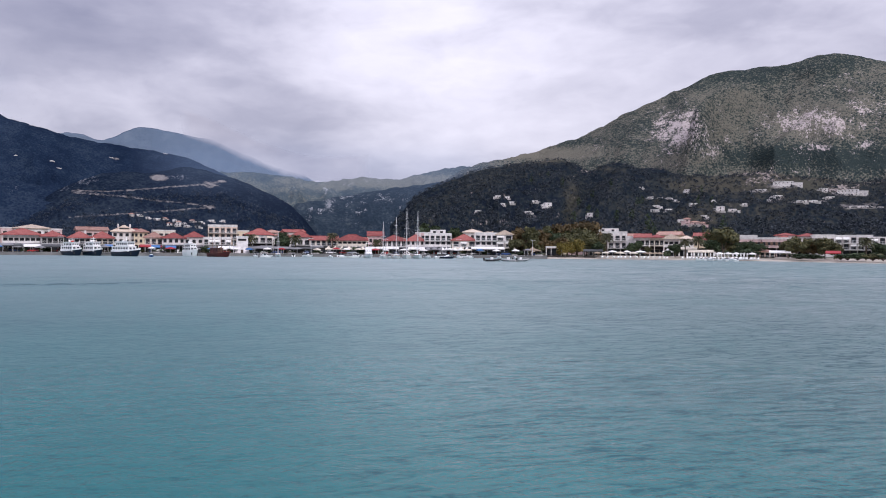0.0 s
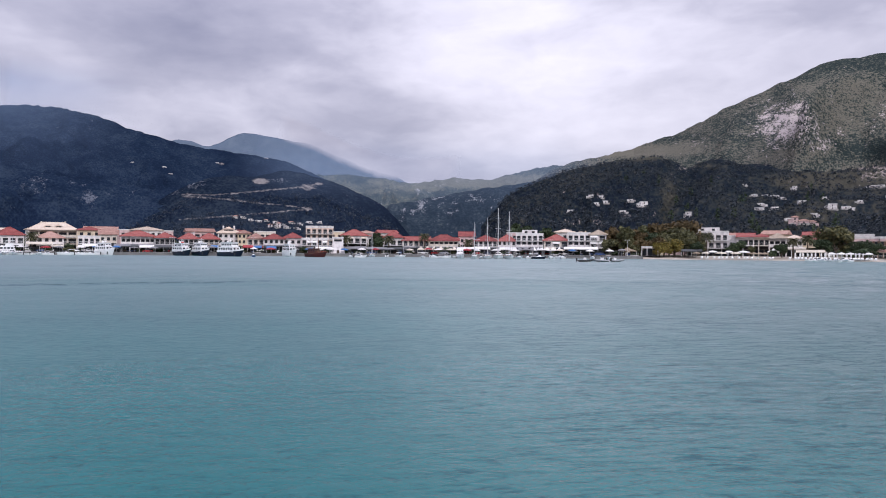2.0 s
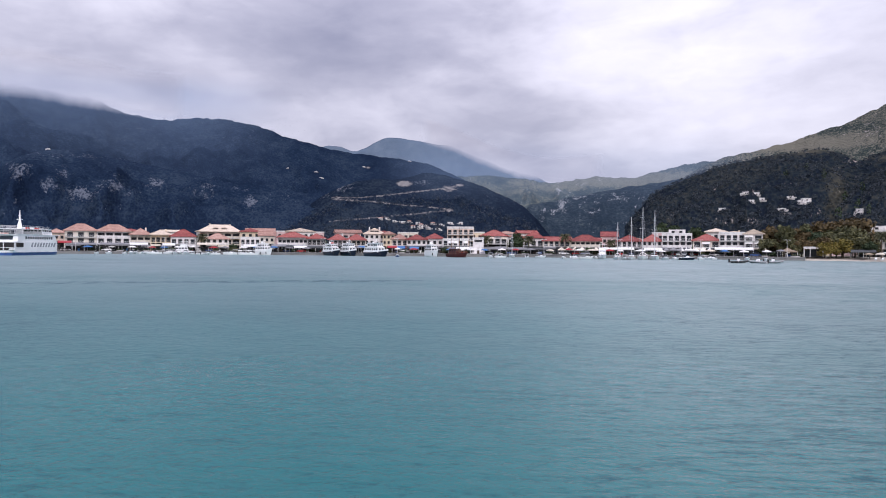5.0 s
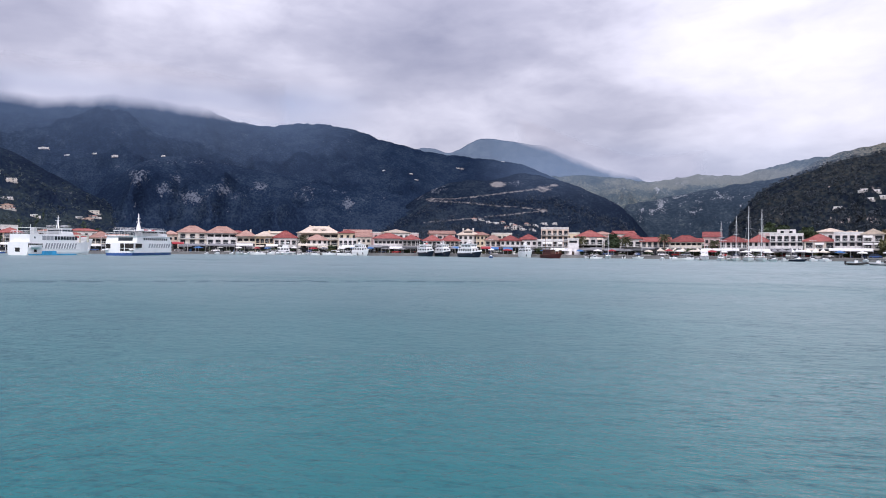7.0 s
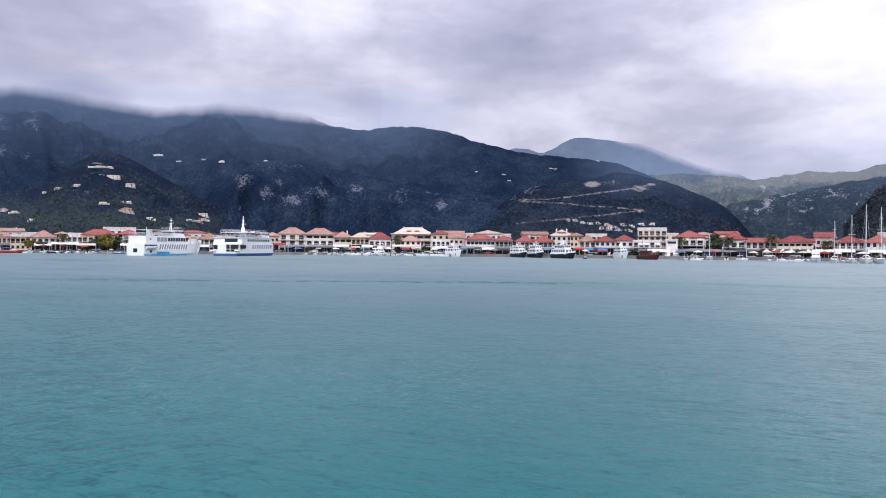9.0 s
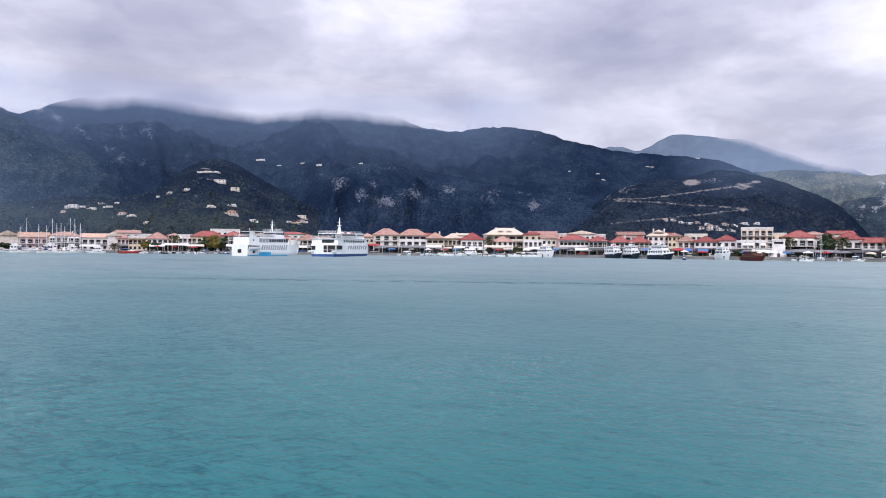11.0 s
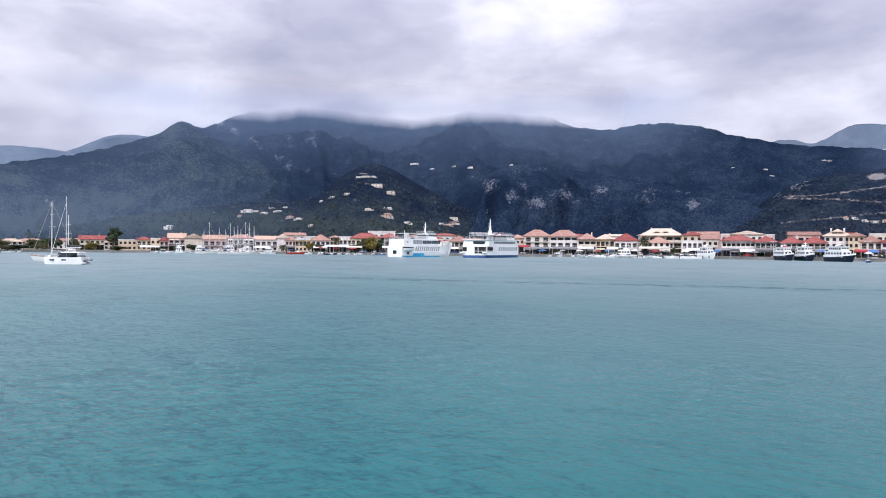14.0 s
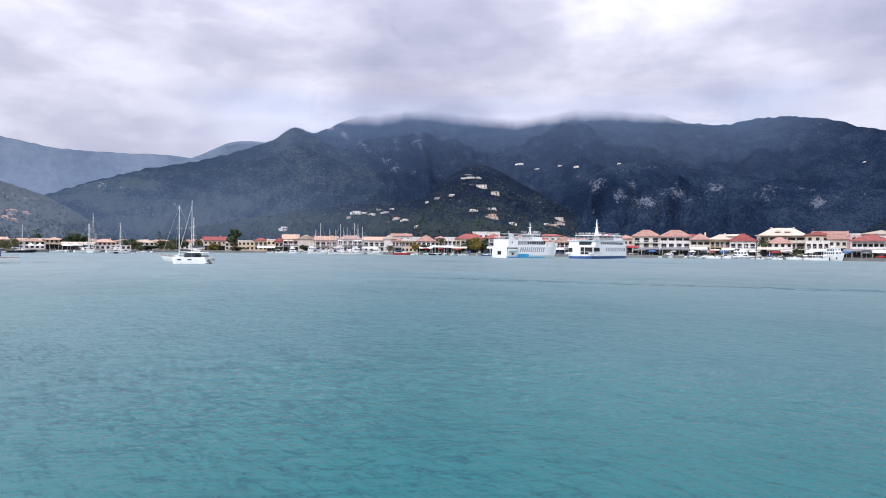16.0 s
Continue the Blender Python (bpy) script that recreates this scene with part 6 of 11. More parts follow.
def ferry_stern_on(az, dist, label, turn):
    """A double-deck car ferry with an open car deck, a bridge, a tripod mast and a bow gate."""
    ob = thing("car_ferry", label, "ferry", place(az, dist), -az + turn, "car ferries at the quay")
    ob.scale = (1.0, 1.0, 1.08)
    L, B = 30.5, 9.5
    rows_ = []
    for k in range(15):
        s = k / 14
        b = B / 2 * (1 if s < 0.72 else max(0.45, 1 - ((s - 0.72) / 0.28) ** 2 * 0.55))
        top = 4.3 if s < 0.78 else 4.3 + ((s - 0.78) / 0.22) ** 1.4 * 2.2
        x = -L / 2 + L * s
        rows_.append([(x, -b, top), (x, -b, 1.0), (x, -b * 0.93, 0.0), (x, 0, -0.8), (x, b * 0.93, 0.0), (x, b, 1.0), (x, b, top)])
    hull = part("hull", Form().rings(rows_, closed=False, caps=False).add(rows_[0], [tuple(range(7))]).add(rows_[-1], [tuple(range(7))]), SHIP_WHITE, ob)
    part("car_deck_roof", Form().box(-L / 2, L * 0.30, -B / 2, B / 2, 4.3, 4.5), SHIP_WHITE, hull)
    for s in (-1, 1):
        y = s * B / 2
        side_shade_panels(hull, -L * 0.26, L * 0.22, y, 2.3, 4.15, 12, 0.26)
        part("boot_stripe", Form().box(-L / 2 + 0.3, L * 0.22, y - 0.03 if s < 0 else y - 0.01, y + 0.01 if s < 0 else y + 0.03, 0.05, 0.45), SKY_BLUE, hull)
    part("blue_panel", Form().box(-L * 0.30, -L * 0.09, -B / 2 - 0.05, -B / 2 + 0.02, 0.05, 1.5), SKY_BLUE, hull, "bright blue painted panel")
    # flat SHADE panels: dark colour in place of depth
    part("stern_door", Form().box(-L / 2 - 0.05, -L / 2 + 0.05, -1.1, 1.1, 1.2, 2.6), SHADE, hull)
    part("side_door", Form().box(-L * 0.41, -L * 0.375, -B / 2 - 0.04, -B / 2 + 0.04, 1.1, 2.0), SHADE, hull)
    # stern recess, a flat panel coloured as its shade, with a lifeboat
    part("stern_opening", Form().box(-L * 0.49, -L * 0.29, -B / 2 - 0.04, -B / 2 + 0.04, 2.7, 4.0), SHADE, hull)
    part("lifeboat", Form().rings(hull_rows(5.2, 1.7, 0.8, 0.3, stern_w=0.5), closed=False, caps=False), GEL_WHITE, ob, at=(-L * 0.40, -B / 2 - 0.6, 2.7))
    mid = part("passenger_deck", Form().rings([[(-L * 0.47, -B / 2, 4.5), (L * 0.18, -B / 2, 4.5), (L * 0.26, -B * 0.36, 4.5), (L * 0.26, B * 0.36, 4.5), (L * 0.18, B / 2, 4.5), (-L * 0.47, B / 2, 4.5)],
                                               [(-L * 0.47, -B / 2, 7.2), (L * 0.15, -B / 2, 7.2), (L * 0.22, -B * 0.36, 7.2), (L * 0.22, B * 0.36, 7.2), (L * 0.15, B / 2, 7.2), (-L * 0.47, B / 2, 7.2)]]), SHIP_WHITE, ob)
    for s in (-1, 1):
        for k in range(2):
            x = -L * 0.40 + 4.0 * k
            part("window", Form().box(x - 0.3, x + 0.3, s * B / 2 - 0.04, s * B / 2 + 0.04, 5.7, 6.3), SHIP_GLASS, mid)
        # flat panel coloured as the promenade's shade
        part("promenade_recess", Form().box(-L * 0.30, -L * 0.13, s * B / 2 - 0.045, s * B / 2 + 0.045, 5.2, 6.7), DIM, mid)
        for k in range(4):
            part("promenade_post", Form().box(-L * 0.30 + L * 0.17 * k / 3 - 0.08, -L * 0.30 + L * 0.17 * k / 3 + 0.08, s * B / 2 - 0.09, s * B / 2 + 0.09, 5.0, 6.9), SHIP_WHITE, mid)
        part("rubbing_strake", Form().box(-L * 0.47, L * 0.26, s * B / 2 - 0.10, s * B / 2 + 0.10, 2.0, 2.16), SHIP_WHITE, hull)
        for k in range(8):
            x = -L * 0.10 + 1.35 * k
            part("window", Form().box(x - 0.55, x + 0.55, s * B / 2 - 0.04, s * B / 2 + 0.04, 5.3, 6.6), SHIP_GLASS, mid)
    rail_line(mid, [(L * 0.1, -B / 2 + 0.1), (-L * 0.46, -B / 2 + 0.1), (-L * 0.46, B / 2 - 0.1), (L * 0.1, B / 2 - 0.1)], 7.2, 1.1)
    br = cabin_block(ob, "bridge", 0.5, L * 0.20, B * 0.40, 7.2, 9.5, SHIP_WHITE, SHIP_GLASS, 1.25, 0.35, (1.0, 0.7), 0.5)
    rail_line(br, [(0.5, -B * 0.38), (L * 0.16, -B * 0.38), (L * 0.16, B * 0.38), (0.5, B * 0.38)], 9.6, 0.9)
    part("mast", Form().rod((2.6, 0, 9.5), (2.4, 0, 14.2), 0.22, 0.10).rod((1.6, 0, 9.5), (2.3, 0, 12.4), 0.12, 0.08).rod((2.45, -1.3, 12.2), (2.45, 1.3, 12.2), 0.08).rod((2.45, -0.8, 13.2), (2.45, 0.8, 13.2), 0.06), SHIP_WHITE, ob)
    part("funnel", Form().rings([[(-L * 0.30, -0.9, 7.2), (-L * 0.24, -0.9, 7.2), (-L * 0.24, 0.9, 7.2), (-L * 0.30, 0.9, 7.2)], [(-L * 0.31, -0.7, 9.6), (-L * 0.26, -0.7, 9.6), (-L * 0.26, 0.7, 9.6), (-L * 0.31, 0.7, 9.6)]]), SHIP_WHITE, ob)
    part("stern_post", Form().rod((-L * 0.45, -B * 0.45, 7.2), (-L * 0.45, -B * 0.45, 10.4), 0.09), SHIP_WHITE, ob)
    part("sun_awning", Form().box(-L * 0.40, -0.2, -B * 0.42, B * 0.42, 9.35, 9.47), CANVAS_WHITE, ob)
    posts(ob, "awning_post", (-L * 0.39, -L * 0.2, -0.6), (-B * 0.41, B * 0.41), 7.2, 9.35, 0.06, SHIP_WHITE)
    gate = part("bow_gantry", Form().box(L * 0.30, L * 0.44, -B * 0.40, -B * 0.36, 7.0, 7.4).box(L * 0.30, L * 0.44, B * 0.36, B * 0.40, 7.0, 7.4).box(L * 0.43, L * 0.45, -B * 0.40, -B * 0.34, 4.6, 7.0).box(L * 0.43, L * 0.45, B * 0.34, B * 0.40, 4.6, 7.0).box(L * 0.43, L * 0.45, -B * 0.40, B * 0.40, 7.0, 7.4).box(
        L * 0.30, L * 0.315, -B * 0.40, -B * 0.36, 4.4, 7.0), PALE_STEEL, ob)
    part("bow_ramp", Form().rings([[(L * 0.46, -B * 0.30, 1.0), (L * 0.46, B * 0.30, 1.0), (L * 0.48, B * 0.30, 1.0), (L * 0.48, -B * 0.30, 1.0)], [(L * 0.53, -B * 0.30, 5.9), (L * 0.53, B * 0.30, 5.9), (L * 0.55, B * 0.30, 5.9), (L * 0.55, -B * 0.30, 5.9)]]), SHIP_WHITE, ob)
    return ob


def ferry_quarter(az, dist, label, turn):
    """A car ferry with a navy waterline, a white pylon mast and a railed sun deck."""
    ob = thing("car_ferry", label, "ferry", place(az, dist), -az + turn, "car ferries at the quay")
    L, B = 36.0, 12.5
    rows_, low = [], []
    for k in range(15):
        s = k / 14
        b = B / 2 * (1 if 0.12 < s < 0.75 else (0.86 + 0.14 * s / 0.12 if s <= 0.12 else 1 - ((s - 0.75) / 0.25) ** 2 * 0.5))
        x = -L / 2 + L * s
        rows_.append([(x, -b, 4.9), (x, -b, 1.1), (x, -b * 0.97, 1.0), (x, b * 0.97, 1.0), (x, b, 1.1), (x, b, 4.9)])
        low.append([(x, -b * 0.985, 1.05), (x, -b * 0.93, -0.1), (x, 0, -0.8), (x, b * 0.93, -0.1), (x, b * 0.985, 1.05)])
    hull = part("hull", Form().rings(rows_), SHIP_WHITE, ob)
    part("waterline_band", Form().rings(low), SHIP_BLUE, hull, "navy blue waterline band")
    for s in (-1, 1):
        side_shade_panels(hull, -L * 0.22, L * 0.30, s * B / 2, 3.0, 4.6, 9, 0.35)
    # gate, recess and corners are flat panels coloured as shade
    part("stern_gate", Form().box(-L / 2 - 0.12, -L / 2 - 0.02, -5.6, -0.4, 1.8, 4.6), SHADE, hull, "dark panel as the shade of the open car-deck gate")
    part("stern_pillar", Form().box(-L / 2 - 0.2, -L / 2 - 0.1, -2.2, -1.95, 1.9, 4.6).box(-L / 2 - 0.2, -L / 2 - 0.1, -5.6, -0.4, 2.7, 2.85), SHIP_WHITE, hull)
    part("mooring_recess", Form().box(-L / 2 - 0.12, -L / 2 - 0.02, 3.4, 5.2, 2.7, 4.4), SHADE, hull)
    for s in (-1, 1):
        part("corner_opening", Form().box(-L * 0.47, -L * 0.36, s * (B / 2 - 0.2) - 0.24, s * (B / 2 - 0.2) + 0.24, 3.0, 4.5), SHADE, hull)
        part("mooring_platform", Form().box(-L / 2 - 1.2, -L / 2 + 0.6, s * B * 0.42 - 1.2, s * B * 0.42 + 0.9, 2.0, 2.5, 0.3), SHIP_WHITE, hull)
    deck2 = part("passenger_deck", Form().rings([[(-L * 0.46, -B * 0.49, 4.9), (L * 0.34, -B * 0.49, 4.9), (L * 0.40, -B * 0.30, 4.9), (L * 0.40, B * 0.30, 4.9), (L * 0.34, B * 0.49, 4.9), (-L * 0.46, B * 0.49, 4.9)],
                                                 [(-L * 0.44, -B * 0.48, 7.4), (L * 0.30, -B * 0.48, 7.4), (L * 0.36, -B * 0.30, 7.4), (L * 0.36, B * 0.30, 7.4), (L * 0.30, B * 0.48, 7.4), (-L * 0.44, B * 0.48, 7.4)]]), SHIP_WHITE, ob)
    for s in (-1, 1):
        for k in range(12):
            x = -L * 0.30 + 1.7 * k
            part("window", Form().box(x - 0.5, x + 0.5, s * B * 0.486 - 0.05, s * B * 0.486 + 0.05, 5.9, 6.8), SHIP_GLASS, deck2)
    part("lounge_front", Form().box(-L * 0.455, -L * 0.445, -B * 0.34, B * 0.10, 5.6, 6.9), SHIP_GLASS, deck2)
    part("deck_edge", Form().box(-L * 0.47, L * 0.38, -B * 0.51, B * 0.51, 7.4, 7.6), SHIP_WHITE, deck2)
    rail_line(deck2, [(-L * 0.46, -B * 0.49), (L * 0.2, -B * 0.49)], 7.6, 1.1)
    rail_line(deck2, [(-L * 0.46, B * 0.49), (-L * 0.46, -B * 0.49)], 7.6, 1.1)
    sun_ = part("sun_deck", Form().box(-L * 0.34, L * 0.2, -B * 0.44, B * 0.44, 9.5, 9.65), SHIP_WHITE, ob)
    posts(sun_, "deck_post", [-L * 0.33 + L * 0.105 * k for k in range(6)], (-B * 0.43, B * 0.43), 7.6, 9.5, 0.06, SHIP_WHITE)
    cabin_block(ob, "bridge", L * 0.08, L * 0.30, B * 0.40, 7.6, 9.9, SHIP_WHITE, SHIP_GLASS, 1.3, 0.3, (1.0, 0.7), 0.5)
    rail_line(sun_, [(L * 0.2, -B * 0.43), (-L * 0.34, -B * 0.43), (-L * 0.34, B * 0.43), (L * 0.2, B * 0.43)], 9.65, 1.0)
    pyl = part("pylon_mast", Form().rings([[(-4.4, -0.9, 7.4), (-2.6, -0.9, 7.4), (-2.6, 0.9, 7.4), (-4.4, 0.9, 7.4)], [(-4.0, -0.55, 11.2), (-2.9, -0.55, 11.2), (-2.9, 0.55, 11.2), (-4.0, 0.55, 11.2)],
                                           [(-3.6, -0.22, 13.0), (-3.2, -0.22, 13.0), (-3.2, 0.22, 13.0), (-3.6, 0.22, 13.0)], [(-3.5, -0.08, 16.6), (-3.3, -0.08, 16.6), (-3.3, 0.08, 16.6), (-3.5, 0.08, 16.6)]]), SHIP_WHITE, ob)
    part("crosstree", Form().rod((-3.4, -1.1, 13.2), (-3.4, 1.1, 13.2), 0.08).rod((-3.4, -0.7, 14.6), (-3.4, 0.7, 14.6), 0.07), SHIP_WHITE, pyl)
    for k in range(4):
        x = -L * 0.28 + 3.2 * k
        part("deck_bench", Form().box(x, x + 1.8, -B * 0.36, -B * 0.22, 9.65, 10.3), BOAT_RED if k % 2 else GEL_WHITE, sun_)
    return ob


PALE_STEEL = paint("pale_ship_steel", (0.62, 0.60, 0.50), 0.5)

# ---- trees, street furniture, cars ----


def leaf_cloud(rng, centre, radius, n, size, form, squash=0.8):
    """A clump of small leaf sprays, each a bent pair of triangles."""
    c = Vector(centre)
    for _ in range(n):
        d = Vector((rng.gauss(0, 1), rng.gauss(0, 1), rng.gauss(0, 1)))
        d.normalize()
        p = c + Vector((d.x, d.y, d.z * squash)) * radius * (0.45 + 0.6 * rng.random())
        a = Vector((rng.gauss(0, 1), rng.gauss(0, 1), rng.gauss(0, 0.7))).normalized()
        b = a.cross(d + Vector((0.1, 0.2, 0.3))).normalized()
        s = size * (0.6 + 0.8 * rng.random())
        form.add([p - a * s, p + b * s * 0.6 + d * s * 0.15, p + a * s, p - b * s * 0.6 - d * s * 0.1], [(0, 1, 2), (0, 2, 3)])


def tree_meshes(seed, height, spread, leaf, key):
    """A broad-leaved tree: tapered trunk with limbs, a crown of leaf clumps with gaps."""
    if key in CACHE:
        return CACHE[key]
    rng = random.Random(seed)
    trunk, crown = Form(), Form()
    lean = rng.uniform(-0.3, 0.3)
    fork = height * 0.22
    trunk.rod((0, 0, -0.3), (lean * 0.5, 0, fork), height * 0.035, height * 0.024)
    for k in range(7):
        a = 2 * math.pi * k / 7 + rng.uniform(-0.4, 0.4)
        r = spread * rng.uniform(0.22, 0.42)
        tip = (lean + r * math.cos(a), r * math.sin(a), height * rng.uniform(0.36, 0.85))
        trunk.rod((lean * 0.5, 0, fork * rng.uniform(0.8, 1.0)), tip, height * 0.015, height * 0.005, n=5)
        for _ in range(3):
            c = Vector(tip) + Vector((rng.uniform(-1, 1), rng.uniform(-1, 1), rng.uniform(-0.6, 0.8))) * spread * 0.16
            leaf_cloud(rng, c, spread * rng.uniform(0.13, 0.22), 95, 0.42, crown)
    for _ in range(12):
        a, r = rng.uniform(0, 6.28), spread * 0.36 * rng.random()
        leaf_cloud(rng, (lean + r * math.cos(a), r * math.sin(a), height * rng.uniform(0.4, 0.93)), spread * rng.uniform(0.12, 0.2), 90, 0.42, crown)
    CACHE[key] = (trunk.data("trunk", BARK), crown.data("crown", leaf))
    return CACHE[key]


def tree(az, dist, height, spread, leaf, label, base=1.2, kind="tree"):
    v = int(abs(az) * 10) % 3
    key = ("tree", leaf.name, v, round(spread / height * 2))
    tr, cr = tree_meshes(v * 7 + len(leaf.name), 8.0, 8.0 * round(spread / height * 2) / 2 or 4.0, leaf, key)
    ob = thing("tree", label, "tree", place(az, dist, base), (az * 37) % 360, "trees along the shore", height / 8.0)
    part("trunk", tr, None, ob)
    part("crown", cr, None, ob)
    return ob


def bush(az, dist, height, width, leaf, label, base=1.2):
    key = ("bush", leaf.name, int(abs(az) * 10) % 3)
    if key not in CACHE:
        rng = random.Random(len(leaf.name) + int(abs(az) * 10) % 3)
        f, st = Form(), Form()
        for k in range(14):
            a, r = rng.uniform(0, 6.28), 0.42 * math.sqrt(rng.random())
            c = (r * math.cos(a), r * math.sin(a), rng.uniform(0.25, 0.8) * (1 - r * 0.6))
            leaf_cloud(rng, c, 0.2, 60, 0.085, f)
            st.rod((0, 0, -0.1), c, 0.03, 0.012, n=4)
        CACHE[key] = (st.data("stems", BARK), f.data("foliage", leaf))
    ob = thing("bush", label, "bush", place(az, dist, base), (az * 53) % 360, "bushes along the shore")
    ob.scale = (width, width, height)
    part("stem", CACHE[key][0], None, ob)
    part("foliage", CACHE[key][1], None, ob)
    return ob


def palm(az, dist, height, label, base=1.2, spread=3.0):
    """A date palm: ringed trunk, arching feathered fronds, dry skirt."""
    v = int(abs(az) * 10) % 3
    if ("palm", v) not in CACHE:
        rng = random.Random(70 + v)
        tk = Form()
        for k in range(8):
            tk.rod((0, 0, -0.04 + k / 8), (0, 0, (k + 1) / 8), 0.042 - 0.0012 * k, 0.036 - 0.0012 * k, n=8)
        CACHE[("palm", v)] = tk.data("trunk", BARK)
        fronds = Form()
        for k in range(46):
            a = k * 2.399
            up = 1.25 - 1.75 * (k / 46) + rng.uniform(-0.1, 0.1)
            pts = []
            for s in np.linspace(0, 1, 7):
                r = s * math.cos(up * (1 - 0.3 * s))
                z = math.sin(up) * s - 0.55 * s * s
                pts.append(Vector((r * math.cos(a), r * math.sin(a), z)))
            side = Vector((-math.sin(a), math.cos(a), 0))
            for p, q in zip(pts, pts[1:]):
                for s in (-1, 1):
                    w = 0.12 * s
                    fronds.add([p, q, q + side * w * 0.8 + Vector((0, 0, -0.07)), p.lerp(q, 0.3) + side * w + Vector((0, 0, -0.08))], [(0, 1, 2, 3)])
        CACHE[("fronds", v)] = fronds.data("fronds", LEAF_PALM)
    ob = thing("palm_tree", label, "palm tree", place(az, dist, base), (az * 31) % 360, "palm trees along the quay")
    t = part("trunk", CACHE[("palm", v)], None, ob)
    t.scale = (7.0, 7.0, height)
    c = part("fronds", CACHE[("fronds", v)], None, ob, at=(0, 0, height))
    c.scale = (spread, spread, spread)
    return ob


def umbrella(az, dist, mat, label, base=1.2, size=1.6, h=2.4, closed=False):
    ob = thing("beach_umbrella", label, "umbrella", place(az, dist, base), -az, "umbrellas on the beach")
    part("pole", cached(("pole", h), lambda: Form().rod((0, 0, -0.3), (0, 0, h + 0.1), 0.04, n=6), "pole", ALLOY), None, ob)

    def canopy():
        f = Form()
        folds = ((0.03, -0.05), (0.10, 0.3), (0.14, 1.0), (0.09, 1.5)) if closed else ((0.04, -0.05), (0.5, 0.2), (1.0, 0.55), (1.0, 0.75))
        rings_ = [[(r * size * math.cos(a), r * size * math.sin(a), h - d - (0.06 if k % 2 else 0)) for k, a in enumerate(np.linspace(0, 2 * math.pi, 17)[:-1])] for r, d in folds]
        return f.rings(rings_, caps=False)

    part("canopy", cached(("canopy", mat.name, size, h, closed), canopy, "canopy", mat), None, ob)
    return ob


def lounger(az, dist, base=0.9):
    ob = thing("sun_lounger", "white plastic sun lounger on the beach", "sun lounger", place(az, dist, base), -az + 80, "sun loungers on the beach")
    part("frame", cached("lounger", lambda: Form().box(-0.95, 0.95, -0.32, 0.32, 0.28, 0.36).box(-0.9, -0.8, -0.3, 0.3, 0, 0.28).box(0.6, 0.7, -0.3, 0.3, 0, 0.28), "frame", GEL_WHITE), None, ob)
    part("backrest", cached("lounger_back", lambda: Form().side([(0.3, 0.36), (0.95, 0.85), (0.98, 0.8), (0.36, 0.3)], -0.32, 0.32), "backrest", GEL_WHITE), None, ob)
    return ob


def marquee(az, width, dist, label, mat=CANVAS_WHITE, h=3.0, depth=5.0, peaks=0, base=1.2, turn=0.0, name="canopy"):
    """A restaurant's canopy on posts: one slope, or a row of peaked tents."""
    ob = thing(name, label, "canopy", place(az, dist, base), -az + turn, "restaurant canopies on the quay")
    if peaks:
        w = width / peaks
        for k in range(peaks):
            a = -width / 2 + w * k
            ring = lambda x0, x1, y0, y1, z: [(x0, y0, z), (x1, y0, z), (x1, y1, z), (x0, y1, z)]
            part("tent_roof", Form().rings([ring(a, a + w, 0, depth, h - 0.35), ring(a, a + w, 0, depth, h), ring(a + w * 0.3, a + w * 0.7, depth * 0.3, depth * 0.7, h + 0.6), ring(a + w * 0.48, a + w * 0.52, depth * 0.48, depth * 0.52, h + 1.35)]), mat, ob)
    else:
        n = max(2, int(width / 3))
        rows_ = []
        for k in range(n + 1):
            x = -width / 2 + width * k / n
            s = 0.08 if k % 2 else 0
            rows_.append([(x, 0, h - 0.3), (x, 0, h), (x, depth * 0.5, h + 0.45 - s), (x, depth, h + 0.8), (x, depth, h + 0.72), (x, depth * 0.5, h + 0.37 - s), (x, 0.06, h - 0.08), (x, 0.06, h - 0.3)])
        part("canvas_roof", Form().rings(rows_), mat, ob)
    m = max(2, int(width / 3.5))
    for k in range(m + 1):
        x = -width / 2 + 0.1 + (width - 0.2) * k / m
        part("post", cached(("post", h), lambda: Form().box(-0.05, 0.05, 0.05, 0.15, 0, h - 0.05), "post", RAIL), None, ob, at=(x, 0, 0))
    return ob


def car(az, dist, turn, paint_, label, base=1.2):
    ob = thing("car", label, "car", place(az, dist, base), -az + turn, "cars parked on the quay")
    key = ("car", paint_.name)
    if key not in CACHE:
        lo = [(-2.05, 0.28), (2.0, 0.28), (2.08, 0.5), (1.95, 0.75), (1.15, 0.88), (-2.0, 0.92), (-2.1, 0.6)]
        CACHE[key] = Form().side(lo, -0.84, 0.84).data("body", paint_)
        CACHE["cabin"] = Form().rings([[(-1.95, -0.78, 0.9), (1.05, -0.78, 0.88), (1.05, 0.78, 0.88), (-1.95, 0.78, 0.9)], [(-1.6, -0.62, 1.42), (0.25, -0.62, 1.44), (0.25, 0.62, 1.44), (-1.6, 0.62, 1.42)]]).data("cabin", GLASS)
        CACHE[key + ("roof",)] = Form().box(-1.58, 0.22, -0.63, 0.63, 1.425, 1.48, 0.1).data("roof", paint_)
        CACHE["wheel"] = Form().rod((0, -0.1, 0), (0, 0.1, 0), 0.31, n=12).data("wheel", BLACK_RUBBER)
    part("body", CACHE[key], None, ob)
    c = part("cabin", CACHE["cabin"], None, ob)
    part("roof", CACHE[key + ("roof",)], None, c)
    for x in (-1.3, 1.3):
        for y in (-0.76, 0.76):
            part("wheel", CACHE["wheel"], None, ob, at=(x, y, 0.31))
    return ob


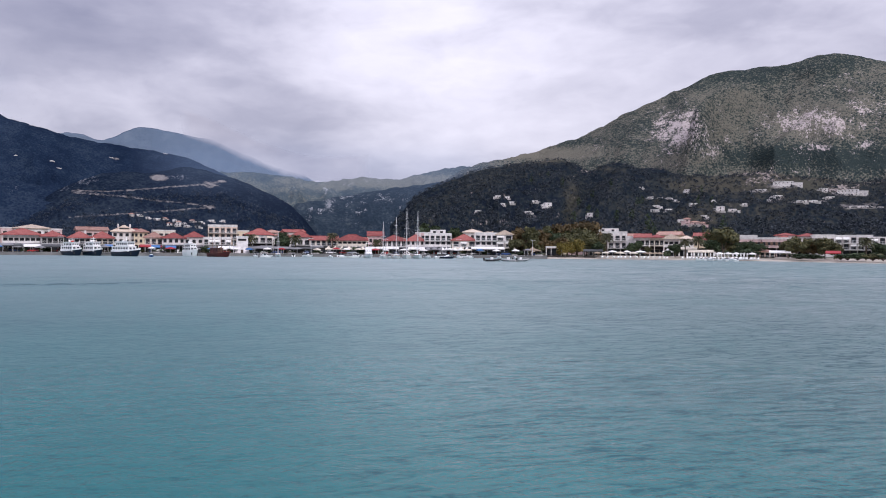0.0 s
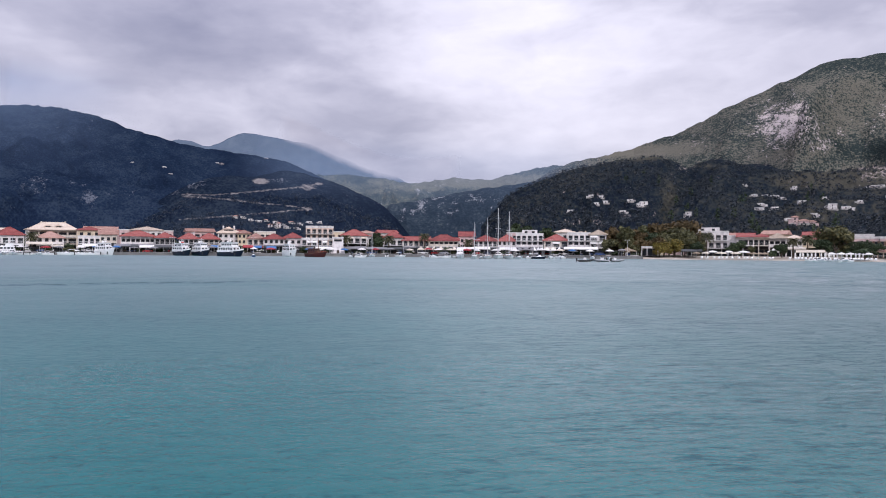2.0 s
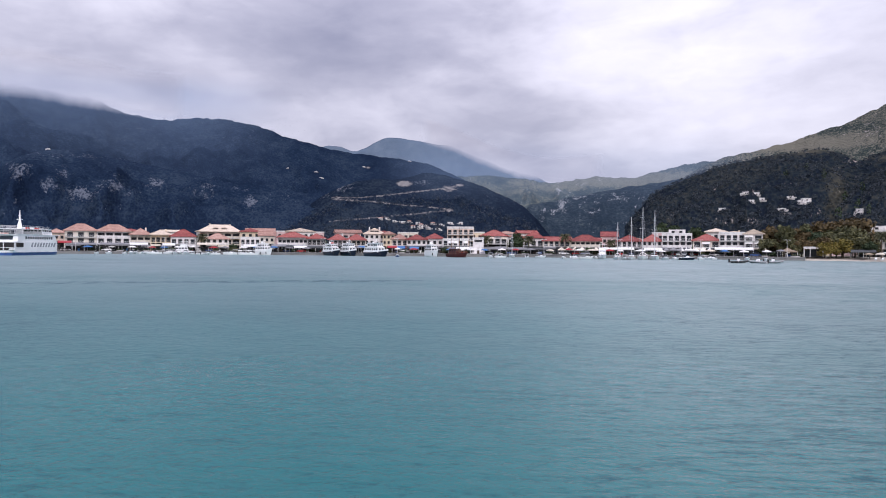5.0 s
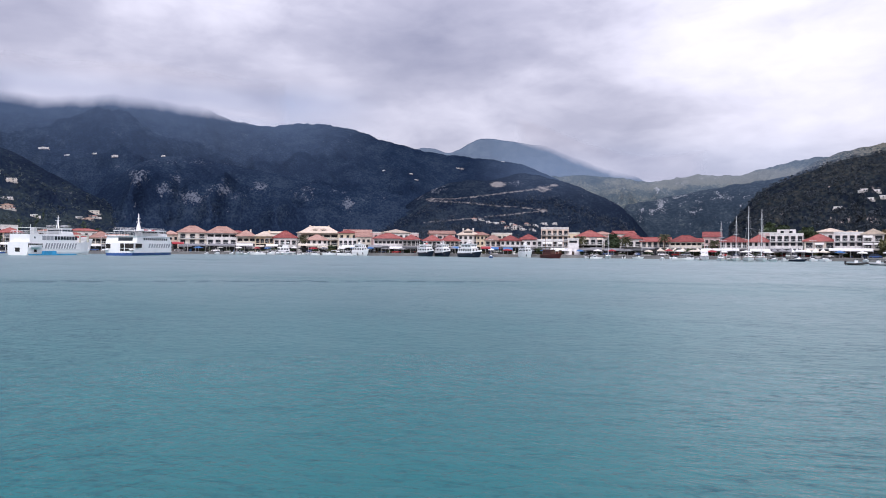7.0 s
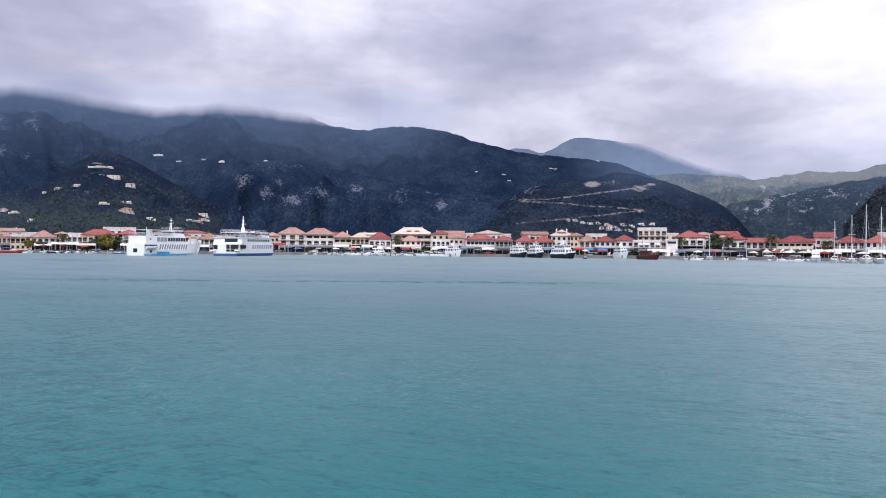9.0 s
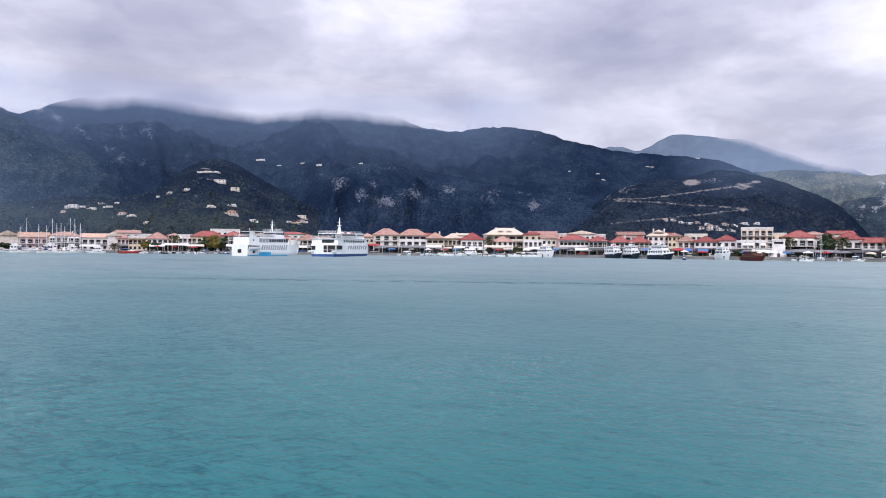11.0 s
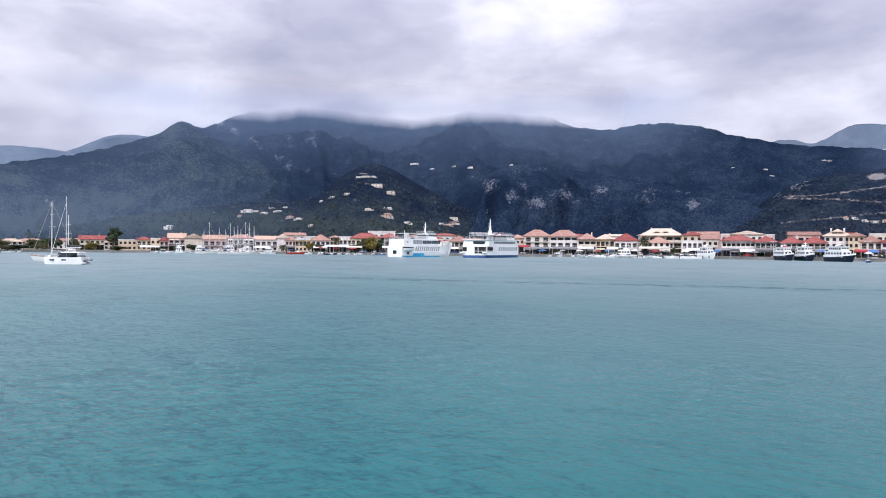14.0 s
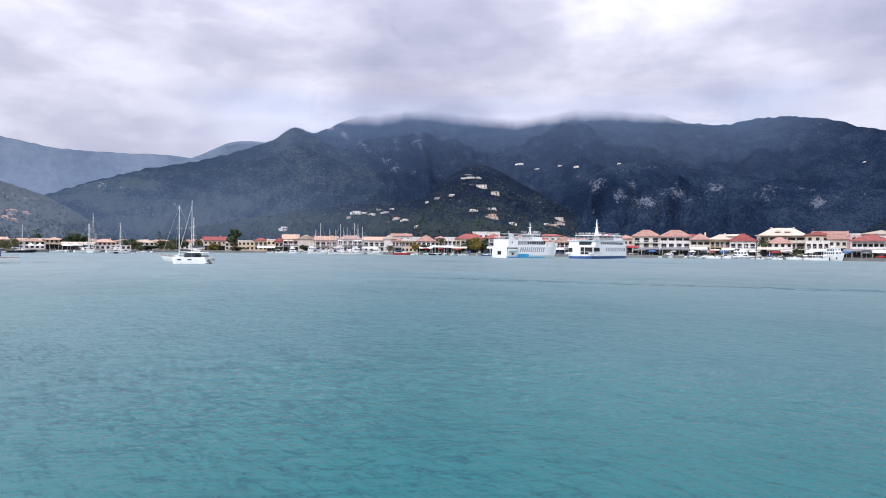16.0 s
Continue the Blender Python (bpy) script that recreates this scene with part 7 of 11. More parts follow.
def lamp_post(az, dist, h=7.0, base=1.2):
    ob = thing("street_lamp", "grey street lamp on the quay", "street lamp", place(az, dist, base), -az, "street lamps on the quay")
    part("pole", cached(("lpole", h), lambda: Form().rod((0, 0, 0), (0, 0, h), 0.09, 0.05), "pole", ALLOY), None, ob)
    part("lantern", cached(("lantern", h), lambda: Form().box(-0.9, 0.9, -0.06, 0.06, h - 0.08, h, 0.02).box(-1.2, -0.6, -0.14, 0.14, h - 0.16, h - 0.08, 0.03).box(0.6, 1.2, -0.14, 0.14, h - 0.16, h - 0.08, 0.03), "lantern", ALLOY), None, ob)
    return ob


def cafe_table(az, dist, label, base=1.2):
    ob = thing("cafe_table", label, "table", place(az, dist, base), (az * 41) % 90, "tables of the cafes")
    part("tabletop", cached("tabletop", lambda: Form().box(-0.45, 0.45, -0.45, 0.45, 0.72, 0.76, 0.04), "tabletop", CANVAS_WHITE if int(abs(az) * 10) % 2 else WOOD), None, ob)
    part("pedestal", cached("pedestal", lambda: Form().rod((0, 0, 0.02), (0, 0, 0.72), 0.05).rod((0, 0, 0), (0, 0, 0.03), 0.28), "pedestal", BLACK_RUBBER), None, ob)
    return ob


def cafe_chair(az, dist, turn, base=1.2):
    ob = thing("cafe_chair", "dark wooden cafe chair on the quay", "chair", place(az, dist, base), turn, "chairs of the cafes")
    part("seat", cached("chair_seat", lambda: Form().box(-0.22, 0.22, -0.22, 0.22, 0.43, 0.47, 0.03), "seat", DARKWOOD), None, ob)
    part("backrest", cached("chair_back", lambda: Form().box(-0.22, 0.22, 0.19, 0.23, 0.55, 0.92), "backrest", DARKWOOD), None, ob)
    leg = cached("chair_leg", lambda: Form().box(-0.02, 0.02, -0.02, 0.02, 0, 0.43), "leg", DARKWOOD)
    for x in (-0.19, 0.19):
        for y in (-0.19, 0.19):
            part("leg", leg, None, ob, at=(x, y, 0))
    return ob


def planter(az, dist, width, label, base=1.2):
    """A stone trough with a clipped dark hedge."""
    ob = thing("planter", label, "planter", place(az, dist, base), -az, "planters on the quay")
    part("trough", Form().box(-width / 2, width / 2, -0.3, 0.3, 0, 0.45, 0.03), CONCRETE, ob)
    rng = random.Random(int(az * 10))
    f = Form()
    for k in range(int(width * 3)):
        leaf_cloud(rng, (-width / 2 + width * (k + 0.5) / int(width * 3), 0, 0.75), 0.36, 26, 0.16, f)
    part("hedge", f, LEAF_DARK, ob)
    return ob

# ---- shore: quay, beach, road, fields ----

QUAY_Z = 1.2


def strip(name, label, category, az0, az1, near, far, z0, z1, mat, step=0.5, face=False, wobble=0.0):
    """A ribbon of ground that follows the shore, from so far behind the water's edge to so far."""
    verts, n = [], 0
    az = az0
    while az <= az1 + 1e-6:
        s = shore(az) + wobble * float(fbm(3, np.array([az * 0.9]), np.array([0.0]), 3)[0])
        row = [place(az, s + near, z0), place(az, s + (near * 2 + far) / 3, z0 + (z1 - z0) * 0.4), place(az, s + far, z1)]
        if face:
            row = [place(az, s + near, -1.5), place(az, s + near, z0 - 0.3), place(az, s + near - 0.12, z0 - 0.3), place(az, s + near - 0.12, z0)] + row[1:]
        verts += [tuple(p) for p in row]
        n += 1
        az += step
    return tagged(mesh_object(name, verts, grid_faces(n, len(verts) // n), mat), label, category, kind="structure")


def ground_mat(name, a, b, c, scale):
    m, t, p = material(name)
    pos = nd(t, "ShaderNodeTexCoord").outputs["Object"]
    n1, n2 = noise_out(t, pos, scale, 6.0, 0.6), noise_out(t, pos, scale * 14, 4.0, 0.6)
    f = math_node(t, "ADD", math_node(t, "MULTIPLY", n1, 0.65), math_node(t, "MULTIPLY", n2, 0.35))
    t.links.new(ramp(t, f, [(0.34, a), (0.5, b), (0.68, c)]), p.inputs["Base Color"])
    p.inputs["Roughness"].default_value = 0.95
    bump(t, n2, 0.4, 0.05, p)
    return m


PAVING = ground_mat("quay_paving", (0.15, 0.145, 0.145), (0.22, 0.21, 0.205), (0.32, 0.305, 0.29), 0.12)
ASPHALT = ground_mat("asphalt", (0.040, 0.040, 0.042), (0.055, 0.055, 0.056), (0.075, 0.073, 0.070), 0.2)
SAND = ground_mat("beach_sand", (0.36, 0.31, 0.26), (0.48, 0.43, 0.37), (0.58, 0.53, 0.47), 0.3)
FIELD = ground_mat("grass_and_earth", (0.055, 0.065, 0.040), (0.10, 0.105, 0.062), (0.17, 0.16, 0.10), 0.02)

strip("ground", "rough grass and earth behind the town", "ground", -130, 62, 29.9, 4300, 1.1, 5.0, FIELD, 1.0)
strip("pavement_quay", "pale stone-paved quay along the water", "quay", -100, 8.5, 0.0, 12, QUAY_Z, QUAY_Z, PAVING, face=True)
strip("road_quay", "asphalt road behind the quay", "road", -100, 8.5, 12.0, 30, QUAY_Z, QUAY_Z - 0.05, ASPHALT)
strip("ground_beach", "pale sandy beach sloping into the water", "beach", 8.5, 60, -3.5, 30, -0.35, 1.3, SAND, wobble=1.2)
strip("shore_left", "low stony shore of the bay", "shore", -130, -99.9, -4, 30, -0.5, 1.2, SAND, wobble=2.0)

# ---- the town along the water ----

house(30.48, 12.9, 321, 3, "white flat-roofed beach hotel with awnings over its balconies", "sbb", "flat", 0.7, WHITE, SLAB, 5, 10, 2.58, hotel=CANVAS_WHITE)
house(32.65, 12.5, 320, 3, "white flat-roofed beach hotel with awnings over its balconies", "sbb", "flat", 0.5, WHITE, SLAB, 5, 10, 2.30, hotel=CANVAS_WHITE)
house(27.57, 8.7, 379, 3, "white house with a red hipped roof behind the trees", "sww", "hip", 1.5, WHITE, RED_TILE, 4, 10, 3.14)
house(23.51, 12.2, 350, 2, "pink-washed row house with a white roof terrace", "sw", "flat", 0.9, PINK, SLAB, 6, 9, 3.40, shutter=SHUTTER_BROWN, ground=4.55)
house(25.56, 12.1, 341, 2, "pink-grey row of holiday rooms with a flat roof", "sw", "flat", 0.9, PINK, SLAB, 6, 9, 3.40, shutter=SHUTTER_BROWN, ground=4.43)
house(26.06, 6.5, 354, 2, "white house with a red hipped roof", "sw", "hip", 1.7, WHITE, RED_TILE, 3, 10, 3.40, ground=4.63)
house(24.77, 7.5, 313, 1, "low beach taverna with a brown tiled roof", "l", "hip", 0.8, PEACH, BROWN_TILE, 4, 8, 2.30)
house(13.29, 17.1, 328, 3, "white three-storey hotel with long balconies and a roof terrace", "sbb", "flat", 0.8, WHITE, SLAB, 6, 10, 3.39, attic=True)
house(15.04, 4.4, 327, 3, "white house with a blank rendered gable wall", "spp", "flat", 0.8, WHITE, SLAB, 2, 10, 2.36)
house(15.95, 6.3, 322, 2, "white house with a dark loggia under a red roof", "sl", "gable", 1.6, WHITE, RED_TILE, 3, 9, 3.40, ground=4.75)
house(17.04, 6.4, 322, 2, "cream house with an open loggia under a red roof", "sl", "hip", 1.3, CREAM, RED_TILE, 3, 10, 3.40, ground=4.77)
house(18.11, 6.6, 322, 2, "white gable-fronted house with an upstairs loggia", "sl", "front", 2.0, WHITE, PALE_TILE, 3, 10, 3.40, ground=4.28)
house(19.23, 6.3, 337, 2, "white house with a pale tiled roof behind palms", "sw", "hip", 1.6, WHITE, PALE_TILE, 3, 10, 3.40, ground=4.28)
house(20.48, 9.0, 341, 2, "ochre house with a red tiled roof", "sw", "gable", 1.4, OCHRE, RED_TILE, 4, 9, 3.40, ground=4.11)
house(9.02, 6.7, 303, 1, "small white flat-roofed kiosk building on the shore", "s", "flat", 0.5, WHITE, SLAB, 3, 10, 2.30)
house(1.72, 10.6, 313, 2, "cream two-storey house with a red hipped roof and shutters", "sb", "hip", 2.8, CREAM, RED_TILE, 3, 10, 2.66, shutter=SHUTTER_BROWN, hotel=CANVAS_WHITE, canvas=CANVAS_CREAM)
house(2.41, 8.8, 340, 3, "white house with a pale roof in the second row", "sww", "hip", 1.6, WHITE, PALE_TILE, 3, 10, 3.51)
house(3.54, 9.8, 312, 3, "white flat-roofed block with deep balconies over a taverna", "sBb", "flat", 0.8, WHITE, SLAB, 4, 10, 2.83, canvas=CANVAS_DARK)
house(5.04, 7.0, 311, 3, "white gable-fronted house with iron balconies", "sbb", "front", 2.0, WHITE, PALE_TILE, 2, 10, 2.71, hotel=CANVAS_WHITE, canvas=CANVAS_CREAM)
house(-0.42, 12.2, 314, 3, "white modern block with full-width balconies", "sBb", "flat", 0.8, WHITE, SLAB, 5, 10, 2.64, attic=True, canvas=CANVAS_DARK)
house(-2.27, 8.2, 315, 2, "white two-storey house with a red hipped roof", "sw", "hip", 3.0, WHITE, RED_TILE, 4, 10, 2.30, canvas=CANVAS_WHITE)
house(-4.00, 10.4, 316, 2, "white two-storey house with a red roof and a row of windows", "sb", "hip", 2.7, WHITE, RED_TILE, 5, 10, 2.30, canvas=CANVAS_GREY)
house(-5.53, 6.4, 318, 2, "pink three-storey house with a red tiled roof", "sw", "gable", 2.1, PINK, RED_TILE, 3, 9, 3.40, ground=4.54, canvas=CANVAS_WHITE)
house(-7.42, 13.1, 317, 2, "cream house with an upstairs arcade under a large red roof", "sl", "hip", 2.8, CREAM, RED_TILE, 6, 10, 2.30, canvas=CANVAS_GREY)
house(-9.69, 12.0, 318, 2, "cream row house with a long red roof", "sb", "gable", 1.9, CREAM, RED_TILE, 5, 9, 2.30, shutter=SHUTTER_GREEN, canvas=CANVAS_GREY)
house(-11.55, 8.7, 319, 2, "white three-storey house with balconies and a red roof", "sb", "hip", 3.1, WHITE, RED_TILE, 3, 10, 3.40, ground=3.71, canvas=CANVAS_GREY)
house(-13.01, 7.4, 332, 2, "white house with a brown tiled roof behind dark trees", "sw", "hip", 1.4, WHITE, BROWN_TILE, 3, 10, 3.40, ground=4.48)
house(-14.74, 11.6, 320, 2, "white three-storey house with long balconies and a red hipped roof", "sb", "hip", 2.8, WHITE, RED_TILE, 4, 10, 3.40, ground=4.52, hotel=CANVAS_CREAM, canvas=CANVAS_GREY)
white_tower(-16.05, 309, "narrow white rendered tower with a dark window under its flat top")
house(-17.52, 13.5, 352, 4, "peach apartment block of four storeys with balconies", "sbbb", "flat", 1.1, PEACH, SLAB, 5, 10, 2.90)
house(-17.92, 11.5, 320, 2, "white low block with awnings over its terrace", "sb", "flat", 1.0, WHITE, SLAB, 5, 10, 2.38, hotel=CANVAS_WHITE, canvas=CANVAS_GREY)
house(-19.64, 8.0, 328, 2, "white house with a red hipped roof", "sw", "hip", 2.5, WHITE, RED_TILE, 3, 10, 3.19, canvas=CANVAS_GREY)
house(-21.11, 9.2, 325, 2, "white house with a red roof and pale awnings", "sw", "hip", 2.5, WHITE, RED_TILE, 4, 10, 2.56, canvas=CANVAS_WHITE)
house(-22.51, 7.3, 329, 2, "cream house with a brown roof and a balcony", "sb", "hip", 2.5, CREAM, BROWN_TILE, 3, 10, 2.75, canvas=CANVAS_RED)
house(-23.40, 6.0, 352, 3, "ochre house with a brown roof in the second row", "sww", "hip", 1.7, OCHRE, BROWN_TILE, 3, 10, 2.72)
house(-24.56, 10.2, 356, 3, "large white house with a pale hipped roof and chimneys", "sww", "hip", 3.1, WHITE, PALE_TILE, 4, 10, 2.82, attic=True, chimney=2)
house(-26.03, 8.9, 334, 2, "cream house with a loggia under a red roof", "sl", "hip", 2.9, CREAM, RED_TILE, 4, 10, 2.30, canvas=CANVAS_BLUE)
house(-27.51, 8.3, 334, 2, "white house with a loggia under a red roof", "sl", "hip", 2.8, WHITE, RED_TILE, 4, 10, 2.30, canvas=CANVAS_GREY)
house(-29.22, 8.3, 336, 2, "grey house with an open upper terrace under a red roof", "sl", "hip", 2.4, GREY, RED_TILE, 4, 10, 2.77, canvas=CANVAS_DARK)
house(-31.10, 13.9, 340, 2, "long white house with an open upper gallery under a red roof", "sl", "hip", 2.6, WHITE, RED_TILE, 7, 12, 3.35, canvas=CANVAS_WHITE)
house(-30.49, 14.4, 379, 3, "white house with a broad pale roof in the second row", "sww", "hip", 1.8, WHITE, PALE_TILE, 5, 14, 3.48)
house(-33.10, 7.0, 346, 2, "cream house with a brown tiled roof", "sw", "gable", 2.0, CREAM, BROWN_TILE, 3, 9, 3.40, canvas=CANVAS_GREY, ground=4.2)
house(-34.38, 9.6, 369, 3, "ochre house with a red hipped roof in the second row", "sww", "hip", 1.7, OCHRE, RED_TILE, 3, 10, 3.17)
house(-34.38, 9.0, 346, 2, "white flat-roofed taverna with a roof terrace", "sb", "flat", 0.8, WHITE, SLAB, 4, 10, 2.81, canvas=CANVAS_WHITE)
house(-36.67, 19.5, 370, 3, "large cream house with a pale roof, dormers and chimneys", "sll", "hip", 3.5, CREAM, PALE_TILE, 5, 10, 3.12, attic=True, chimney=2)
house(-36.86, 10.5, 351, 2, "white house with a brown roof and a pale awning", "sw", "hip", 2.9, WHITE, BROWN_TILE, 4, 10, 2.30, canvas=CANVAS_CREAM)
house(-39.35, 11.2, 358, 2, "white house with a long balcony and a red hipped roof", "sb", "hip", 3.5, WHITE, RED_TILE, 4, 10, 3.38, canvas=CANVAS_WHITE)
house(-40.96, 9.0, 362, 2, "ochre house with a shaded loggia and a pale roof", "sl", "hip", 2.4, OCHRE, PALE_TILE, 4, 10, 3.40, canvas=CANVAS_CREAM, ground=4.31)
house(-42.37, 9.0, 365, 2, "cream house with a loggia and a brown roof", "sl", "hip", 3.0, CREAM, BROWN_TILE, 3, 10, 3.40, canvas=CANVAS_CREAM, ground=4.26)
house(-44.20, 14.4, 366, 3, "white three-storey house with a loggia under a brown hipped roof", "sbl", "hip", 3.3, WHITE, BROWN_TILE, 4, 10, 2.76, canvas=CANVAS_GREY)
house(-46.37, 13.3, 367, 3, "cream three-storey house with balconies and a brown hipped roof", "sbb", "hip", 3.3, CREAM, BROWN_TILE, 3, 10, 2.83, canvas=CANVAS_WHITE)
house(-47.93, 7.0, 380, 2, "peach house with a brown tiled roof", "sw", "hip", 1.9, PEACH, BROWN_TILE, 3, 10, 3.47, ground=4.8)
house(-52.72, 9.8, 375, 2, "cream house with an open gallery and a brown roof", "sl", "hip", 3.2, CREAM, BROWN_TILE, 4, 10, 2.70, canvas=CANVAS_WHITE)
house(-54.57, 13.5, 380, 2, "white house with a red roof behind the ferry", "sw", "hip", 2.6, WHITE, RED_TILE, 5, 10, 2.32, canvas=CANVAS_GREY)
house(-60.39, 15.9, 393, 2, "pale yellow hotel with balconies and a red hipped roof", "sb", "hip", 2.9, OCHRE, RED_TILE, 6, 10, 3.40, ground=4.35, canvas=CANVAS_DARK)
house(-58.44, 10.3, 392, 3, "pale yellow hotel wing with a red hipped roof", "sbb", "hip", 2.4, OCHRE, RED_TILE, 4, 10, 2.36, hotel=CANVAS_GREY, canvas=CANVAS_CREAM)
house(-59.07, 16.6, 430, 3, "white flat-roofed block in the second row", "sww", "flat", 0.9, WHITE, SLAB, 5, 10, 3.62, ground=4.8)
house(-62.02, 7.0, 396, 2, "white flat-roofed house with iron balconies", "sb", "flat", 1.1, WHITE, SLAB, 3, 10, 3.40, ground=4.38, hotel=CANVAS_CREAM, canvas=CANVAS_WHITE)
house(-62.81, 6.2, 413, 3, "cream house with a brown roof in the second row", "sww", "hip", 1.3, CREAM, BROWN_TILE, 3, 10, 2.35)
house(-63.99, 10.6, 404, 2, "white house with a terrace and a brown roof", "sb", "hip", 3.5, WHITE, BROWN_TILE, 4, 10, 2.87, canvas=CANVAS_WHITE)
house(-64.81, 7.0, 447, 3, "white flat-roofed house in the second row", "www", "flat", 0.9, WHITE, SLAB, 3, 10, 2.93)
house(-65.39, 8.7, 407, 2, "yellow house with an arched gallery", "wl", "flat", 1.1, OCHRE, SLAB, 4, 10, 3.40, ground=4.15)
house(-66.35, 6.0, 413, 2, "pink house with a balcony and a brown roof", "sb", "hip", 2.0, PINK, BROWN_TILE, 3, 10, 3.14, canvas=CANVAS_GREY)
house(-68.24, 12.8, 421, 2, "white hotel with balconies and an orange tiled roof", "wb", "gable", 2.1, WHITE, ORANGE_TILE, 4, 9, 3.40, ground=3.87)
house(-66.98, 6.3, 414, 2, "white blank gable wall of a hotel wing", "pp", "front", 2.4, WHITE, PALE_TILE, 1, 10, 3.90)
house(-70.19, 14.7, 430, 2, "white hotel with balconies and a brown roof", "sb", "hip", 2.1, WHITE, BROWN_TILE, 5, 10, 3.40, ground=4.2, hotel=CANVAS_WHITE, canvas=CANVAS_DARK)
house(-72.11, 13.7, 436, 2, "pink hotel with white balconies and an orange roof", "wb", "gable", 2.5, PINK, ORANGE_TILE, 4, 9, 3.40, ground=4.13)
house(-73.69, 9.7, 443, 2, "cream gable wall of a hotel wing", "pp", "front", 2.5, CREAM, PALE_TILE, 1, 10, 3.85)
house(-74.91, 9.4, 450, 2, "pink hotel with balconies and an orange roof", "sb", "gable", 2.9, PINK, ORANGE_TILE, 3, 9, 3.40, ground=4.07, hotel=CANVAS_CREAM, canvas=CANVAS_WHITE)
house(-75.81, 4.9, 456, 2, "pink house with a red roof", "wb", "hip", 2.5, PINK, RED_TILE, 2, 10, 2.88)
house(-77.23, 8.1, 465, 2, "ochre three-storey house with balconies and a red roof", "wb", "hip", 1.9, OCHRE, RED_TILE, 3, 10, 3.20)
house(-76.43, 5.6, 461, 2, "ochre flat-roofed house beside the marina", "sw", "flat", 0.7, OCHRE, SLAB, 2, 10, 3.45, canvas=CANVAS_CREAM)
house(-78.36, 10.2, 471, 2, "ochre flat-roofed house with a plain front", "ww", "flat", 0.7, OCHRE, SLAB, 4, 10, 3.01)
house(-79.47, 8.1, 478, 2, "cream house with a pale roof", "ww", "hip", 1.6, CREAM, PALE_TILE, 3, 10, 2.30)
house(-80.71, 14.5, 496, 2, "cream house with a long red roof", "sw", "gable", 2.5, CREAM, RED_TILE, 5, 9, 3.01)
house(-85.76, 11.7, 489, 2, "white house with a pale roof beside the marina", "ww", "hip", 1.8, WHITE, PALE_TILE, 4, 10, 2.30)
house(-93.09, 13.6, 480, 2, "white house with an orange tiled roof behind the boatyard", "ww", "hip", 1.3, WHITE, ORANGE_TILE, 5, 10, 2.30)
house(-91.72, 9.8, 493, 2, "peach house with an orange roof", "sw", "hip", 1.5, PEACH, ORANGE_TILE, 4, 10, 2.30)
house(-90.04, 9.8, 496, 2, "peach house with a brown roof", "ww", "hip", 1.8, PEACH, BROWN_TILE, 4, 10, 2.30)
house(-88.47, 13.4, 509, 2, "peach house with an orange roof behind the boats", "ww", "hip", 2.1, PEACH, ORANGE_TILE, 5, 10, 2.30)
house(-90.20, 16.2, 455, 1, "low grey boatyard shed", "s", "gable", 0.8, GREY, PALE_TILE, 6, 9, 2.30, canvas=CANVAS_WHITE)
house(-87.90, 19.6, 464, 1, "low white marina building", "w", "flat", 0.5, WHITE, SLAB, 7, 10, 2.30)

# the second row
house(-66.00, 13.4, 480, 3, "white house with a brown roof behind the front row", "ppw", "gable", 1.7, WHITE, BROWN_TILE, 3, 9, 3.5, group="houses of the second row", turn=4)
house(-62.95, 9.8, 457, 2, "pink house with a pale roof behind the front row", "pw", "hip", 0.9, PINK, PALE_TILE, 3, 9, 3.5, group="houses of the second row", turn=-3)
house(-60.98, 15.1, 448, 2, "pink house with a red roof behind the front row", "pb", "gable", 1.0, PINK, RED_TILE, 3, 9, 3.5, group="houses of the second row", turn=13)
house(-59.27, 14.4, 468, 2, "white house with a brown roof behind the front row", "pb", "hip", 1.8, WHITE, BROWN_TILE, 3, 9, 3.5, group="houses of the second row", turn=-9)
house(-56.11, 10.4, 461, 3, "white house with a brown roof behind the front row", "ppb", "hip", 1.0, WHITE, BROWN_TILE, 3, 9, 3.5, group="houses of the second row", turn=-7)
house(-53.92, 14.7, 440, 3, "white house with a red roof behind the front row", "ppw", "hip", 1.2, WHITE, RED_TILE, 4, 9, 3.5, group="houses of the second row", turn=-1)
house(-51.74, 12.4, 442, 2, "white house with a brown roof behind the front row", "pb", "gable", 1.7, WHITE, BROWN_TILE, 3, 9, 3.5, group="houses of the second row", turn=1)
house(-49.42, 11.6, 445, 3, "white house with a red roof behind the front row", "ppw", "hip", 1.0, WHITE, RED_TILE, 3, 9, 3.5, group="houses of the second row", turn=12)
house(-46.30, 11.4, 423, 3, "ochre house with a brown roof behind the front row", "ppb", "hip", 1.7, OCHRE, BROWN_TILE, 3, 9, 3.5, group="houses of the second row", turn=-2)
house(-43.13, 10.5, 428, 3, "cream house with a red roof behind the front row", "ppw", "hip", 1.2, CREAM, RED_TILE, 4, 9, 3.5, group="houses of the second row", turn=-5)
house(-40.24, 13.4, 432, 3, "white house with a pale roof behind the front row", "ppw", "gable", 1.0, WHITE, PALE_TILE, 4, 9, 3.5, group="houses of the second row", turn=-13)
house(-37.43, 11.4, 405, 3, "white house with a pale roof behind the front row", "ppw", "hip", 1.6, WHITE, PALE_TILE, 4, 9, 3.5, group="houses of the second row", turn=9)
house(-35.53, 14.1, 430, 3, "ochre house with a flat roof behind the front row", "ppw", "flat", 0.6, OCHRE, SLAB, 3, 9, 3.5, group="houses of the second row", turn=-2)
house(-33.61, 14.9, 398, 3, "white house with a brown roof behind the front row", "ppb", "gable", 1.8, WHITE, BROWN_TILE, 4, 9, 3.5, group="houses of the second row", turn=-1)
